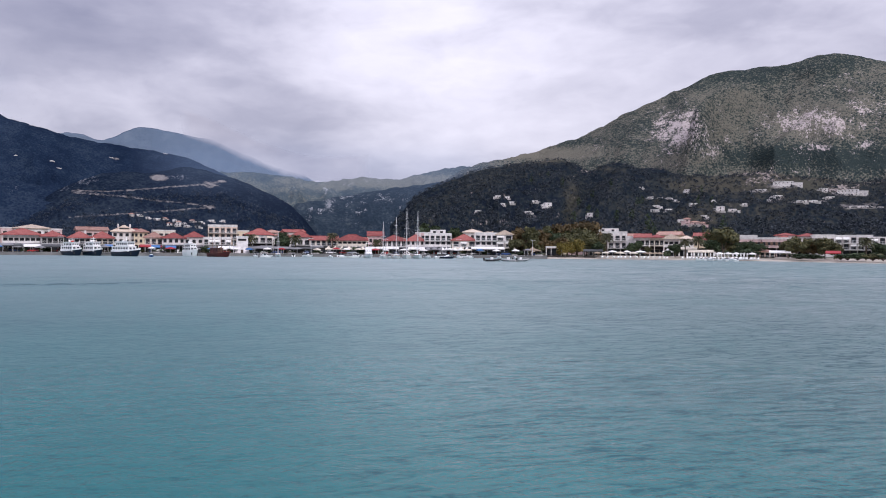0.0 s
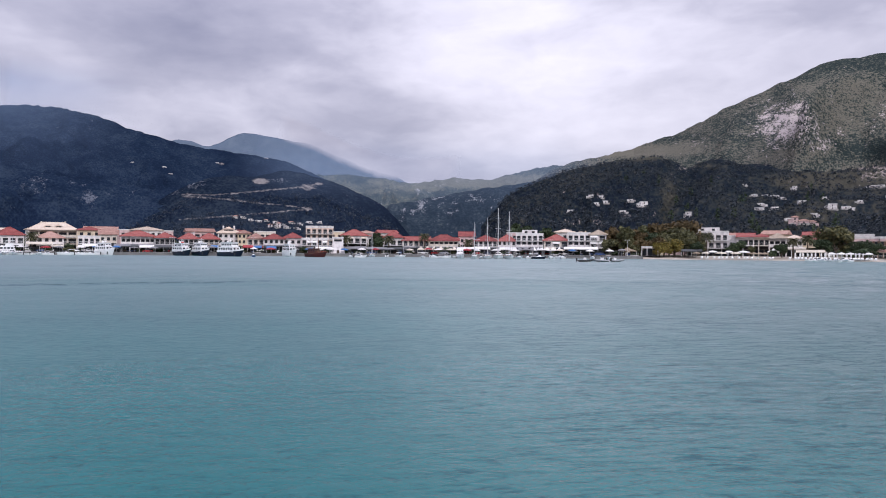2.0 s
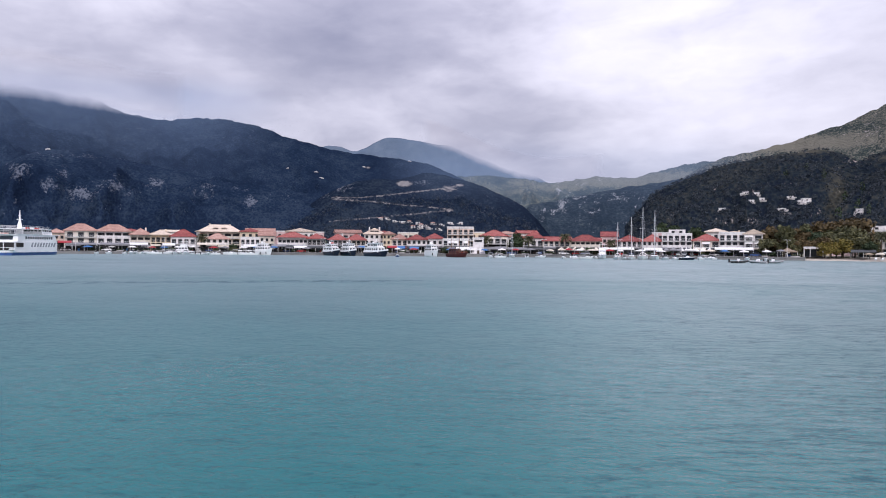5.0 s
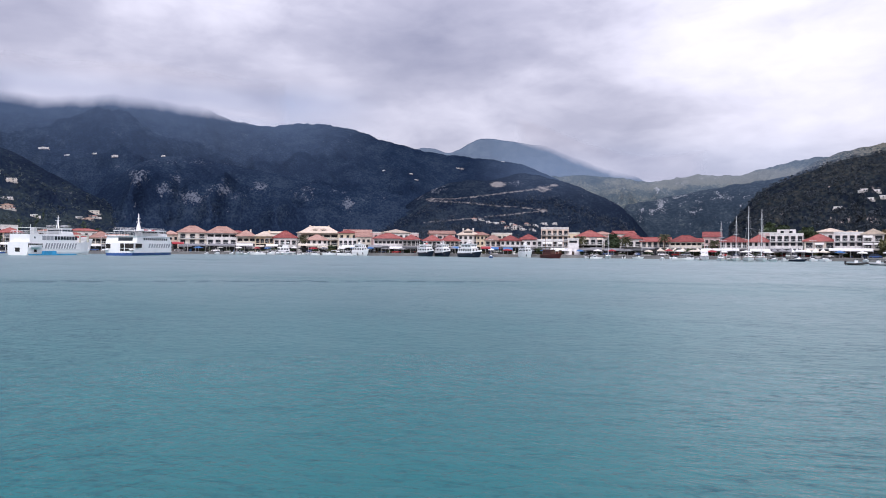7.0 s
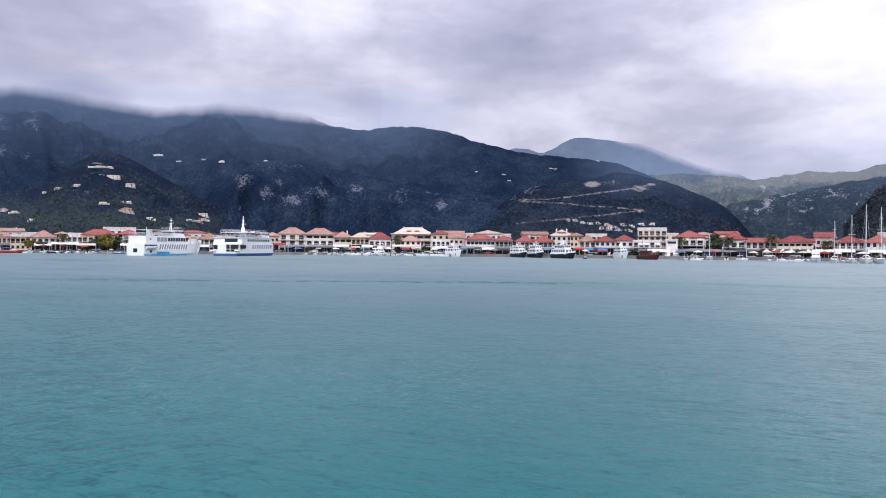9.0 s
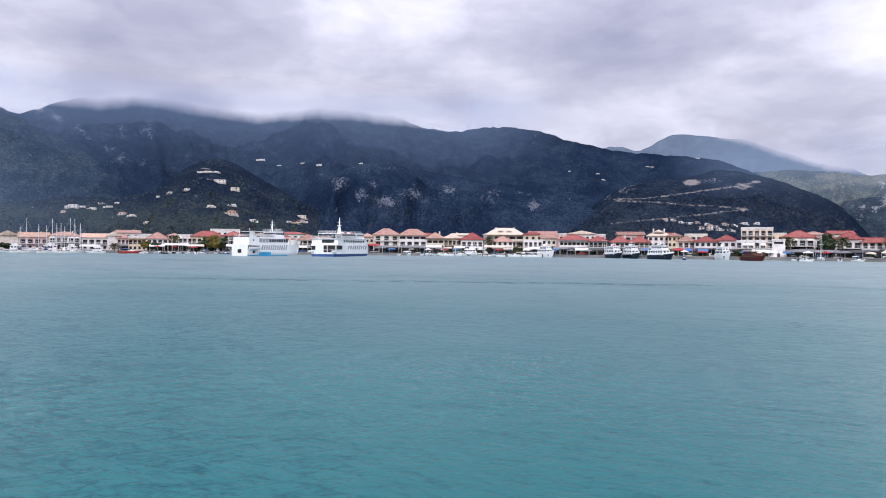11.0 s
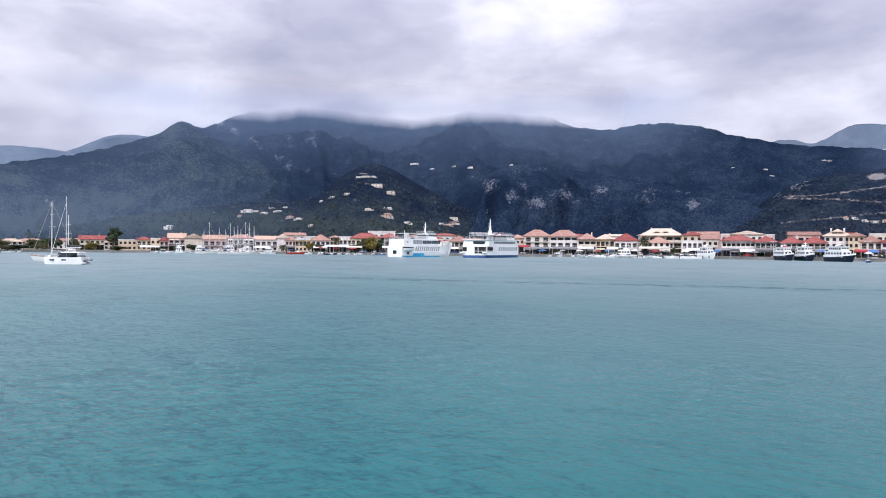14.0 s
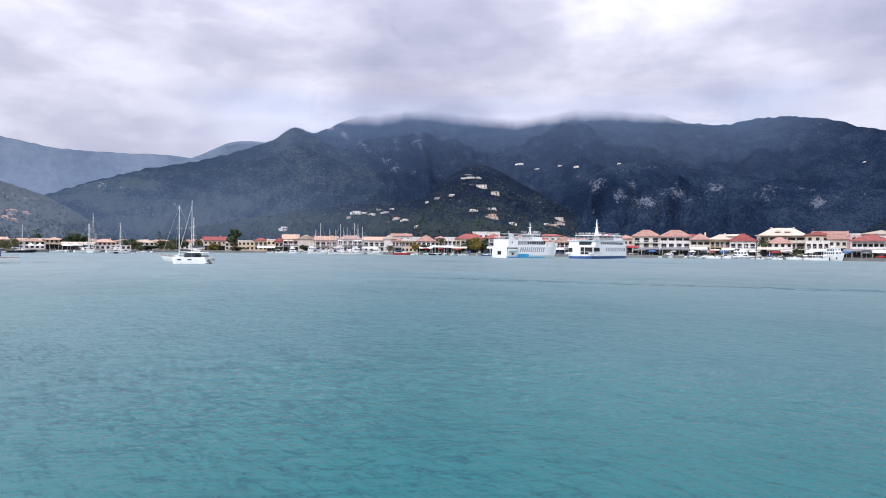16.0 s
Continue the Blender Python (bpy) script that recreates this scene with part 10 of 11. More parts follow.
lounger(15.86, 294.4, 0.55)
lounger(16.07, 292.6, 0.55)
lounger(16.38, 293.8, 0.55)
lounger(16.77, 295.1, 0.55)
lounger(17.24, 293.5, 0.55)
lounger(17.58, 294.8, 0.55)
lounger(17.79, 296.0, 0.55)
lounger(21.16, 295.8, 0.55)
lounger(21.52, 296.8, 0.55)
lounger(21.96, 297.8, 0.55)
lounger(22.28, 295.7, 0.55)
lounger(22.48, 296.6, 0.55)
lounger(22.75, 297.5, 0.55)
lounger(23.11, 295.3, 0.55)
lounger(23.54, 296.0, 0.55)
lounger(23.85, 296.7, 0.55)
lounger(24.04, 294.5, 0.55)
lounger(24.31, 295.1, 0.55)
# the crowded stretch by the beach bar: folded parasols and more loungers
beach_rng = random.Random(61)
for k in range(17):
    umbrella(19.3 + k * 0.27 + beach_rng.uniform(-0.07, 0.07), 297.2 + beach_rng.uniform(-1.2, 2.2), CANVAS_WHITE, "white parasol folded on the beach", 0.85, 2.2, 2.2, True)
for k in range(20):
    lounger(19.0 + k * 0.25 + beach_rng.uniform(-0.06, 0.06), 294.6 + beach_rng.uniform(-0.6, 0.9), 0.55)
car(-21.40, 317.5, 8, CAR_PAINTS[0], "white car parked on the quay road")
car(-16.42, 315.3, -6, CAR_PAINTS[2], "red car parked on the quay road")
car(-15.69, 313.0, 175, CAR_PAINTS[4], "blue car parked on the quay road")
car(-10.73, 313.6, 95, CAR_PAINTS[1], "silver car parked on the quay road")
car(-10.01, 311.5, 8, CAR_PAINTS[3], "black car parked on the quay road")
car(-4.35, 312.1, -6, CAR_PAINTS[0], "white car parked on the quay road")
car(-0.65, 308.2, 175, CAR_PAINTS[2], "red car parked on the quay road")
car(4.44, 306.9, 95, CAR_PAINTS[4], "blue car parked on the quay road")
car(2.83, 305.9, 8, CAR_PAINTS[1], "silver car parked on the quay road")
car(6.05, 305.9, -6, CAR_PAINTS[3], "black car parked on the quay road")
car(-47.36, 360.2, 8, CAR_PAINTS[0], "white car parked on the quay road")
car(-46.26, 361.7, -6, CAR_PAINTS[3], "black car parked on the quay road")
car(-44.47, 358.7, 175, CAR_PAINTS[1], "silver car parked on the quay road")
car(-40.84, 356.0, 95, CAR_PAINTS[4], "blue car parked on the quay road")
car(-39.01, 350.1, 8, CAR_PAINTS[2], "red car parked on the quay road")
car(-36.00, 344.8, -6, CAR_PAINTS[0], "white car parked on the quay road")
car(-35.31, 341.1, 175, CAR_PAINTS[3], "black car parked on the quay road")
car(-31.60, 335.3, 95, CAR_PAINTS[1], "silver car parked on the quay road")
car(-30.21, 330.8, 8, CAR_PAINTS[4], "blue car parked on the quay road")
car(-28.60, 329.9, -6, CAR_PAINTS[2], "red car parked on the quay road")
car(-64.23, 393.2, 175, CAR_PAINTS[0], "white car parked on the quay road")
car(-61.37, 386.1, 95, CAR_PAINTS[3], "black car parked on the quay road")
car(-60.63, 382.0, 8, CAR_PAINTS[1], "silver car parked on the quay road")
car(-58.93, 379.6, -6, CAR_PAINTS[4], "blue car parked on the quay road")
lamp_post(-58.7, 366.0, 6.5)
lamp_post(-52.7, 354.1, 6.5)
lamp_post(-46.7, 348.9, 6.5)
lamp_post(-40.7, 342.7, 6.5)
lamp_post(-34.7, 328.6, 6.5)
lamp_post(-28.7, 317.1, 6.5)
lamp_post(-22.7, 308.1, 6.5)
lamp_post(-16.7, 302.5, 6.5)
lamp_post(-10.7, 300.6, 6.5)
lamp_post(-4.7, 299.3, 6.5)
lamp_post(1.3, 295.9, 6.5)
lamp_post(7.3, 292.3, 6.5)
cafe_table(-63.00, 384.7, "small square cafe table on the quay")
cafe_table(-62.55, 384.2, "small square cafe table on the quay")
cafe_chair(-62.39, 383.5, 283)
car(-61.68, 383.8, 85, CAR_PAINTS[1], "silver car parked on the quay road")
cafe_table(-60.81, 378.0, "small square cafe table on the quay")
car(-60.40, 373.1, 85, CAR_PAINTS[4], "blue car parked on the quay road")
car(-59.61, 377.8, 85, CAR_PAINTS[1], "silver car parked on the quay road")
car(-58.77, 371.3, 0, CAR_PAINTS[3], "black car parked on the quay road")
car(-58.32, 377.0, 85, CAR_PAINTS[0], "white car parked on the quay road")
car(-57.89, 376.7, 0, CAR_PAINTS[0], "white car parked on the quay road")
car(-57.47, 368.8, 0, CAR_PAINTS[1], "silver car parked on the quay road")
planter(-57.05, 367.9, 2.7, "stone planter with a dark clipped hedge")
cafe_table(-56.40, 366.2, "small square cafe table on the quay")
planter(-55.70, 361.3, 1.9, "stone planter with a dark clipped hedge")
cafe_table(-55.02, 366.9, "small square cafe table on the quay")
cafe_chair(-54.94, 367.5, 137)
cafe_table(-54.26, 363.8, "small square cafe table on the quay")
cafe_chair(-54.30, 364.5, 82)
cafe_table(-53.58, 360.2, "small square cafe table on the quay")
cafe_chair(-53.57, 360.3, 352)
car(-53.18, 360.9, 180, CAR_PAINTS[4], "blue car parked on the quay road")
planter(-52.61, 359.9, 1.6, "stone planter with a dark clipped hedge")
planter(-51.82, 355.7, 2.0, "stone planter with a dark clipped hedge")
cafe_table(-51.22, 357.9, "small square cafe table on the quay")
cafe_chair(-51.31, 357.9, 28)
car(-50.86, 357.4, 180, CAR_PAINTS[3], "black car parked on the quay road")
planter(-50.20, 352.7, 1.8, "stone planter with a dark clipped hedge")
car(-49.43, 356.4, 90, CAR_PAINTS[4], "blue car parked on the quay road")
cafe_table(-48.98, 358.3, "small square cafe table on the quay")
cafe_table(-48.12, 357.7, "small square cafe table on the quay")
cafe_table(-47.23, 356.4, "small square cafe table on the quay")
cafe_table(-46.63, 356.9, "small square cafe table on the quay")
cafe_table(-45.75, 354.6, "small square cafe table on the quay")
cafe_chair(-45.84, 355.4, 284)
cafe_table(-45.23, 353.2, "small square cafe table on the quay")
cafe_table(-44.50, 355.7, "small square cafe table on the quay")
planter(-43.78, 349.9, 2.8, "stone planter with a dark clipped hedge")
cafe_table(-43.24, 355.3, "small square cafe table on the quay")
cafe_table(-42.79, 353.4, "small square cafe table on the quay")
planter(-41.97, 347.4, 2.8, "stone planter with a dark clipped hedge")
planter(-41.32, 345.7, 2.8, "stone planter with a dark clipped hedge")
planter(-40.83, 344.8, 2.8, "stone planter with a dark clipped hedge")
cafe_table(-40.16, 348.1, "small square cafe table on the quay")
cafe_chair(-40.14, 348.8, 33)
car(-39.32, 349.8, 180, CAR_PAINTS[0], "white car parked on the quay road")
planter(-38.92, 343.5, 2.6, "stone planter with a dark clipped hedge")
planter(-38.22, 338.9, 2.3, "stone planter with a dark clipped hedge")
car(-37.38, 344.0, 180, CAR_PAINTS[4], "blue car parked on the quay road")
planter(-37.01, 338.4, 3.0, "stone planter with a dark clipped hedge")
cafe_table(-36.44, 337.6, "small square cafe table on the quay")
cafe_chair(-36.34, 336.9, 15)
planter(-35.89, 335.1, 1.7, "stone planter with a dark clipped hedge")
car(-35.12, 336.7, 85, CAR_PAINTS[0], "white car parked on the quay road")
car(-34.44, 331.2, 90, CAR_PAINTS[1], "silver car parked on the quay road")
cafe_table(-33.72, 333.0, "small square cafe table on the quay")
cafe_table(-33.31, 330.4, "small square cafe table on the quay")
cafe_chair(-33.12, 330.1, 12)
cafe_table(-32.71, 331.3, "small square cafe table on the quay")
cafe_chair(-32.87, 330.4, 265)
cafe_table(-31.98, 327.6, "small square cafe table on the quay")
cafe_chair(-32.17, 326.9, 213)
car(-31.60, 333.9, 0, CAR_PAINTS[4], "blue car parked on the quay road")
cafe_table(-30.88, 326.1, "small square cafe table on the quay")
car(-29.99, 331.0, 90, CAR_PAINTS[0], "white car parked on the quay road")
cafe_table(-29.11, 322.7, "small square cafe table on the quay")
planter(-28.53, 319.8, 3.4, "stone planter with a dark clipped hedge")
cafe_table(-27.69, 321.8, "small square cafe table on the quay")
cafe_chair(-27.70, 322.0, 291)
cafe_table(-27.09, 320.7, "small square cafe table on the quay")
planter(-26.56, 315.9, 2.0, "stone planter with a dark clipped hedge")
cafe_table(-25.82, 319.9, "small square cafe table on the quay")
cafe_chair(-25.98, 320.8, 310)
planter(-25.14, 317.2, 2.4, "stone planter with a dark clipped hedge")
cafe_table(-24.40, 318.3, "small square cafe table on the quay")
cafe_chair(-24.38, 318.3, 165)
planter(-23.63, 314.4, 2.5, "stone planter with a dark clipped hedge")
cafe_table(-23.28, 317.5, "small square cafe table on the quay")
cafe_table(-22.92, 317.0, "small square cafe table on the quay")
planter(-22.39, 312.3, 3.2, "stone planter with a dark clipped hedge")
cafe_table(-21.82, 315.3, "small square cafe table on the quay")
cafe_chair(-21.82, 314.6, 353)
cafe_table(-21.28, 315.1, "small square cafe table on the quay")
cafe_chair(-21.25, 315.7, 91)
planter(-20.61, 307.2, 1.6, "stone planter with a dark clipped hedge")
planter(-20.00, 310.4, 3.4, "stone planter with a dark clipped hedge")
cafe_table(-19.23, 310.0, "small square cafe table on the quay")
cafe_chair(-19.24, 310.9, 91)
cafe_table(-18.70, 311.7, "small square cafe table on the quay")
cafe_chair(-18.88, 311.3, 176)
car(-18.34, 310.5, 90, CAR_PAINTS[0], "white car parked on the quay road")
car(-17.87, 310.9, 5, CAR_PAINTS[1], "silver car parked on the quay road")
car(-17.29, 310.3, 0, CAR_PAINTS[2], "red car parked on the quay road")
car(-16.73, 311.4, 180, CAR_PAINTS[3], "black car parked on the quay road")
car(-16.08, 313.9, 90, CAR_PAINTS[0], "white car parked on the quay road")
car(-15.24, 312.1, 0, CAR_PAINTS[1], "silver car parked on the quay road")
planter(-14.38, 305.4, 3.5, "stone planter with a dark clipped hedge")
car(-13.93, 314.0, 90, CAR_PAINTS[4], "blue car parked on the quay road")
cafe_table(-13.42, 306.3, "small square cafe table on the quay")
cafe_table(-13.03, 309.3, "small square cafe table on the quay")
cafe_chair(-12.85, 308.4, 88)
planter(-12.22, 306.4, 2.9, "stone planter with a dark clipped hedge")
cafe_table(-11.43, 309.4, "small square cafe table on the quay")
cafe_chair(-11.57, 309.2, 203)
car(-11.01, 303.7, 85, CAR_PAINTS[4], "blue car parked on the quay road")
planter(-10.37, 303.2, 3.5, "stone planter with a dark clipped hedge")
cafe_table(-9.83, 305.0, "small square cafe table on the quay")
car(-9.12, 304.6, 0, CAR_PAINTS[0], "white car parked on the quay road")
cafe_table(-8.66, 308.0, "small square cafe table on the quay")
cafe_chair(-8.77, 307.4, 325)
car(-8.09, 305.7, 180, CAR_PAINTS[2], "red car parked on the quay road")
car(-7.43, 303.0, 180, CAR_PAINTS[1], "silver car parked on the quay road")
planter(-7.07, 305.3, 2.3, "stone planter with a dark clipped hedge")
cafe_table(-6.42, 307.5, "small square cafe table on the quay")
cafe_chair(-6.45, 307.4, 90)
planter(-6.03, 303.8, 3.3, "stone planter with a dark clipped hedge")
car(-5.48, 309.5, 5, CAR_PAINTS[2], "red car parked on the quay road")
car(-4.64, 304.3, 90, CAR_PAINTS[2], "red car parked on the quay road")
planter(-4.13, 304.1, 3.1, "stone planter with a dark clipped hedge")
car(-3.73, 305.4, 90, CAR_PAINTS[1], "silver car parked on the quay road")
car(-3.13, 306.2, 180, CAR_PAINTS[3], "black car parked on the quay road")
planter(-2.74, 300.4, 2.2, "stone planter with a dark clipped hedge")
cafe_table(-2.12, 303.9, "small square cafe table on the quay")
cafe_chair(-1.94, 304.8, 241)
cafe_table(-1.68, 302.4, "small square cafe table on the quay")
cafe_table(-1.04, 304.6, "small square cafe table on the quay")
cafe_chair(-1.00, 304.4, 140)
car(-0.31, 304.8, 90, CAR_PAINTS[0], "white car parked on the quay road")
car(0.12, 302.1, 90, CAR_PAINTS[1], "silver car parked on the quay road")
car(0.83, 309.0, 5, CAR_PAINTS[2], "red car parked on the quay road")
planter(1.60, 299.3, 2.9, "stone planter with a dark clipped hedge")
cafe_table(2.21, 300.2, "small square cafe table on the quay")
cafe_chair(2.15, 300.8, 83)
cafe_table(2.89, 301.8, "small square cafe table on the quay")
cafe_chair(2.88, 301.6, 254)
cafe_table(3.75, 301.4, "small square cafe table on the quay")
cafe_chair(3.73, 301.6, 291)
cafe_table(4.49, 301.8, "small square cafe table on the quay")
car(5.30, 305.9, 90, CAR_PAINTS[4], "blue car parked on the quay road")
planter(5.83, 295.4, 2.2, "stone planter with a dark clipped hedge")
cafe_table(6.57, 298.7, "small square cafe table on the quay")
cafe_chair(6.74, 298.3, 48)
car(7.45, 298.6, 85, CAR_PAINTS[4], "blue car parked on the quay road")
planter(7.84, 295.4, 3.2, "stone planter with a dark clipped hedge")

# more small boats along the quay
motorboat(-66.00, 382.5, 4.7, "small white motor boat moored bow out", -40, canvas=None)
motorboat(-64.93, 377.8, 4.6, "small white motor boat moored bow out", -40, canvas=None)
motorboat(-63.86, 374.4, 6.2, "small white motor boat moored bow out", -90, canvas=CANVAS_NAVY)
motorboat(-63.07, 371.9, 4.9, "small white motor boat moored bow out", -90, canvas=None)
motorboat(-62.49, 369.2, 4.9, "small white motor boat moored bow out", -84, canvas=None)
motorboat(-61.83, 368.0, 5.4, "small white motor boat moored bow out", -78, canvas=None)
motorboat(-61.20, 365.2, 5.3, "small white motor boat moored bow out", 90, canvas=CANVAS_WHITE)
motorboat(-45.31, 341.9, 4.4, "small white motor boat moored bow out", -78, canvas=None)
motorboat(-44.51, 341.1, 5.8, "small white motor boat moored bow out", -78, canvas=None)
motorboat(-43.43, 339.4, 4.9, "small white motor boat moored bow out", -78, canvas=CANVAS_NAVY)
motorboat(-42.71, 339.3, 6.0, "small white motor boat moored bow out", -84, canvas=CANVAS_WHITE)
motorboat(-41.81, 338.0, 4.5, "small white motor boat moored bow out", -78, canvas=None)
motorboat(-41.21, 336.3, 5.6, "small white motor boat moored bow out", -40, canvas=None)
motorboat(-40.12, 335.2, 5.6, "small white motor boat moored bow out", 90, canvas=CANVAS_WHITE)
motorboat(-39.57, 334.0, 5.7, "small white motor boat moored bow out", -95, canvas=None)
motorboat(-38.98, 332.1, 5.1, "small white motor boat moored bow out", -90, canvas=None)
motorboat(-38.11, 329.9, 4.4, "small white motor boat moored bow out", 90, canvas=None)
motorboat(-37.04, 327.1, 5.7, "small white motor boat moored bow out", -84, canvas=None)
motorboat(-35.93, 325.0, 5.8, "small white motor boat moored bow out", -40, canvas=None)
motorboat(-35.42, 323.8, 4.8, "small white motor boat moored bow out", 90, canvas=None)
motorboat(-14.36, 294.7, 5.8, "small white motor boat moored bow out", -78, canvas=CANVAS_WHITE)
motorboat(-12.09, 293.5, 4.5, "small white motor boat moored bow out", 90, canvas=CANVAS_NAVY)
motorboat(-10.97, 293.8, 4.9, "small white motor boat moored bow out", -40, canvas=CANVAS_WHITE)
motorboat(-8.47, 292.8, 5.1, "small white motor boat moored bow out", 90, canvas=CANVAS_NAVY)
motorboat(-6.99, 293.0, 5.1, "small white motor boat moored bow out", 90, canvas=None)
motorboat(-3.87, 292.7, 5.0, "small white motor boat moored bow out", 90, canvas=None)
motorboat(-2.22, 291.4, 4.8, "small white motor boat moored bow out", -90, canvas=CANVAS_WHITE)
motorboat(0.36, 289.6, 6.2, "small white motor boat moored bow out", -84, canvas=None)
motorboat(1.97, 288.1, 5.4, "small white motor boat moored bow out", -40, canvas=None)
motorboat(4.61, 286.5, 4.9, "small white motor boat moored bow out", -84, canvas=CANVAS_NAVY)
motorboat(5.90, 285.7, 4.4, "small white motor boat moored bow out", -90, canvas=None)
motorboat(20.26, 291.5, 3.6, "small white dinghy at the beach's edge", -150, canvas=None)
motorboat(20.57, 288.6, 4.1, "small white dinghy at the beach's edge", -103, canvas=None)
motorboat(20.87, 289.6, 4.6, "small white dinghy at the beach's edge", -56, canvas=None)
motorboat(21.16, 290.7, 3.9, "small white dinghy at the beach's edge", -129, canvas=None)
motorboat(21.46, 291.7, 4.3, "small white dinghy at the beach's edge", -82, canvas=None)
motorboat(21.76, 288.7, 3.6, "small white dinghy at the beach's edge", -35, canvas=None)
motorboat(22.05, 289.7, 4.1, "small white dinghy at the beach's edge", -108, canvas=None)
motorboat(22.35, 290.6, 4.6, "small white dinghy at the beach's edge", -61, canvas=None)
motorboat(22.64, 291.5, 3.9, "small white dinghy at the beach's edge", -134, canvas=None)
tree(5.92, 305, 6.9, 6.4, LEAF_OLIVE, "olive green broad-leaved tree near the shore")
tree(6.74, 310, 8.0, 7.0, LEAF_RUST, "rust-brown autumn broad-leaved tree near the shore")
tree(7.56, 306, 7.5, 6.4, LEAF_OLIVE, "olive green broad-leaved tree near the shore")
tree(8.25, 307, 7.0, 5.5, LEAF_RUST, "rust-brown autumn broad-leaved tree near the shore")
tree(9.11, 315, 7.2, 5.6, LEAF_OLIVE, "olive green broad-leaved tree near the shore")
tree(9.74, 310, 8.1, 6.5, LEAF_RUST, "rust-brown autumn broad-leaved tree near the shore")
tree(10.46, 314, 9.4, 7.6, LEAF_OLIVE, "olive green broad-leaved tree near the shore")
tree(11.62, 314, 10.2, 8.6, LEAF_OLIVE, "olive green broad-leaved tree near the shore")
tree(12.60, 322, 10.9, 7.3, LEAF_DARK, "dark green broad-leaved tree near the shore")
tree(12.51, 304, 5.7, 5.9, LEAF_DARK, "dark green broad-leaved tree near the shore")
tree(6.47, 320, 11.3, 7.8, LEAF_OLIVE, "olive green broad-leaved tree near the shore")
tree(7.65, 319, 10.8, 7.8, LEAF_RUST, "rust-brown autumn broad-leaved tree near the shore")
tree(22.44, 327, 10.6, 7.4, LEAF_DARK, "dark green broad-leaved tree near the shore")
tree(21.00, 315, 7.4, 6.1, LEAF_DARK, "dark green broad-leaved tree near the shore")
tree(29.26, 302, 6.4, 5.9, LEAF_OLIVE, "olive green broad-leaved tree near the shore")
tree(24.24, 314, 5.6, 4.6, LEAF_DARK, "dark green broad-leaved tree near the shore")
tree(15.13, 305, 5.8, 4.4, LEAF_DARK, "dark green broad-leaved tree near the shore")
tree(16.34, 304, 4.8, 3.4, LEAF_OLIVE, "olive green broad-leaved tree near the shore")
bush(-64.00, 389.9, 2.4, 2.4, LEAF_DARK, "rounded bush in front of a taverna")
bush(-61.28, 380.3, 2.9, 4.2, LEAF_DARK, "rounded bush in front of a taverna")
bush(-45.03, 358.1, 2.6, 2.1, LEAF_DARK, "rounded bush in front of a taverna")
bush(-42.72, 352.7, 2.2, 2.1, LEAF_DARK, "rounded bush in front of a taverna")
bush(-40.35, 347.1, 2.6, 4.1, LEAF_DARK, "rounded bush in front of a taverna")
bush(-38.93, 346.1, 2.3, 4.0, LEAF_DARK, "rounded bush in front of a taverna")
bush(-37.01, 342.6, 2.2, 2.3, LEAF_DARK, "rounded bush in front of a taverna")
bush(-35.67, 339.3, 2.7, 2.4, LEAF_OLIVE, "rounded bush in front of a taverna")
bush(-33.11, 333.1, 2.6, 3.7, LEAF_DARK, "rounded bush in front of a taverna")
bush(-30.91, 328.0, 1.9, 3.2, LEAF_DARK, "rounded bush in front of a taverna")
bush(-28.11, 322.9, 2.1, 2.9, LEAF_DARK, "rounded bush in front of a taverna")
bush(-26.34, 319.6, 2.7, 3.1, LEAF_DARK, "rounded bush in front of a taverna")
bush(-23.84, 317.1, 2.2, 4.2, LEAF_OLIVE, "rounded bush in front of a taverna")
bush(-21.56, 314.6, 1.9, 3.1, LEAF_OLIVE, "rounded bush in front of a taverna")
bush(-20.16, 313.3, 2.7, 3.5, LEAF_DARK, "rounded bush in front of a taverna")
bush(-18.34, 310.1, 1.6, 3.3, LEAF_DARK, "rounded bush in front of a taverna")
bush(-15.48, 309.0, 1.7, 2.4, LEAF_DARK, "rounded bush in front of a taverna")
bush(-13.06, 310.9, 2.1, 4.0, LEAF_DARK, "rounded bush in front of a taverna")
bush(-10.13, 309.9, 2.2, 3.3, LEAF_DARK, "rounded bush in front of a taverna")
bush(-7.73, 306.3, 2.3, 4.1, LEAF_DARK, "rounded bush in front of a taverna")
bush(-5.08, 306.8, 2.7, 3.7, LEAF_DARK, "rounded bush in front of a taverna")
bush(-2.34, 303.4, 1.8, 3.4, LEAF_DARK, "rounded bush in front of a taverna")
bush(-1.02, 306.9, 3.0, 2.7, LEAF_OLIVE, "rounded bush in front of a taverna")
bush(1.49, 301.5, 2.4, 2.1, LEAF_OLIVE, "rounded bush in front of a taverna")
bush(3.56, 304.0, 2.0, 4.1, LEAF_DARK, "rounded bush in front of a taverna")
bush(6.34, 299.9, 2.3, 3.3, LEAF_DARK, "rounded bush in front of a taverna")
cruiser(-73.07, 412, 13, "large white motor yacht moored in the marina", 4)
cruiser(-71.27, 404, 15, "large white motor yacht moored in the marina", 176)
cruiser(-69.58, 397, 12, "large white motor yacht moored in the marina", 6)
cruiser(-74.67, 420, 9, "large white motor yacht moored in the marina", 5)
cruiser(-68.17, 391, 9, "large white motor yacht moored in the marina", 172)
umbrella(-64.00, 384.1, CANVAS_RED, "red parasol over cafe tables on the quay", 1.2, 1.59, 2.9)
umbrella(-62.77, 383.0, CANVAS_RED, "red parasol over cafe tables on the quay", 1.2, 1.55, 2.8)
umbrella(-61.41, 376.6, CANVAS_RED, "red parasol over cafe tables on the quay", 1.2, 1.95, 2.6)
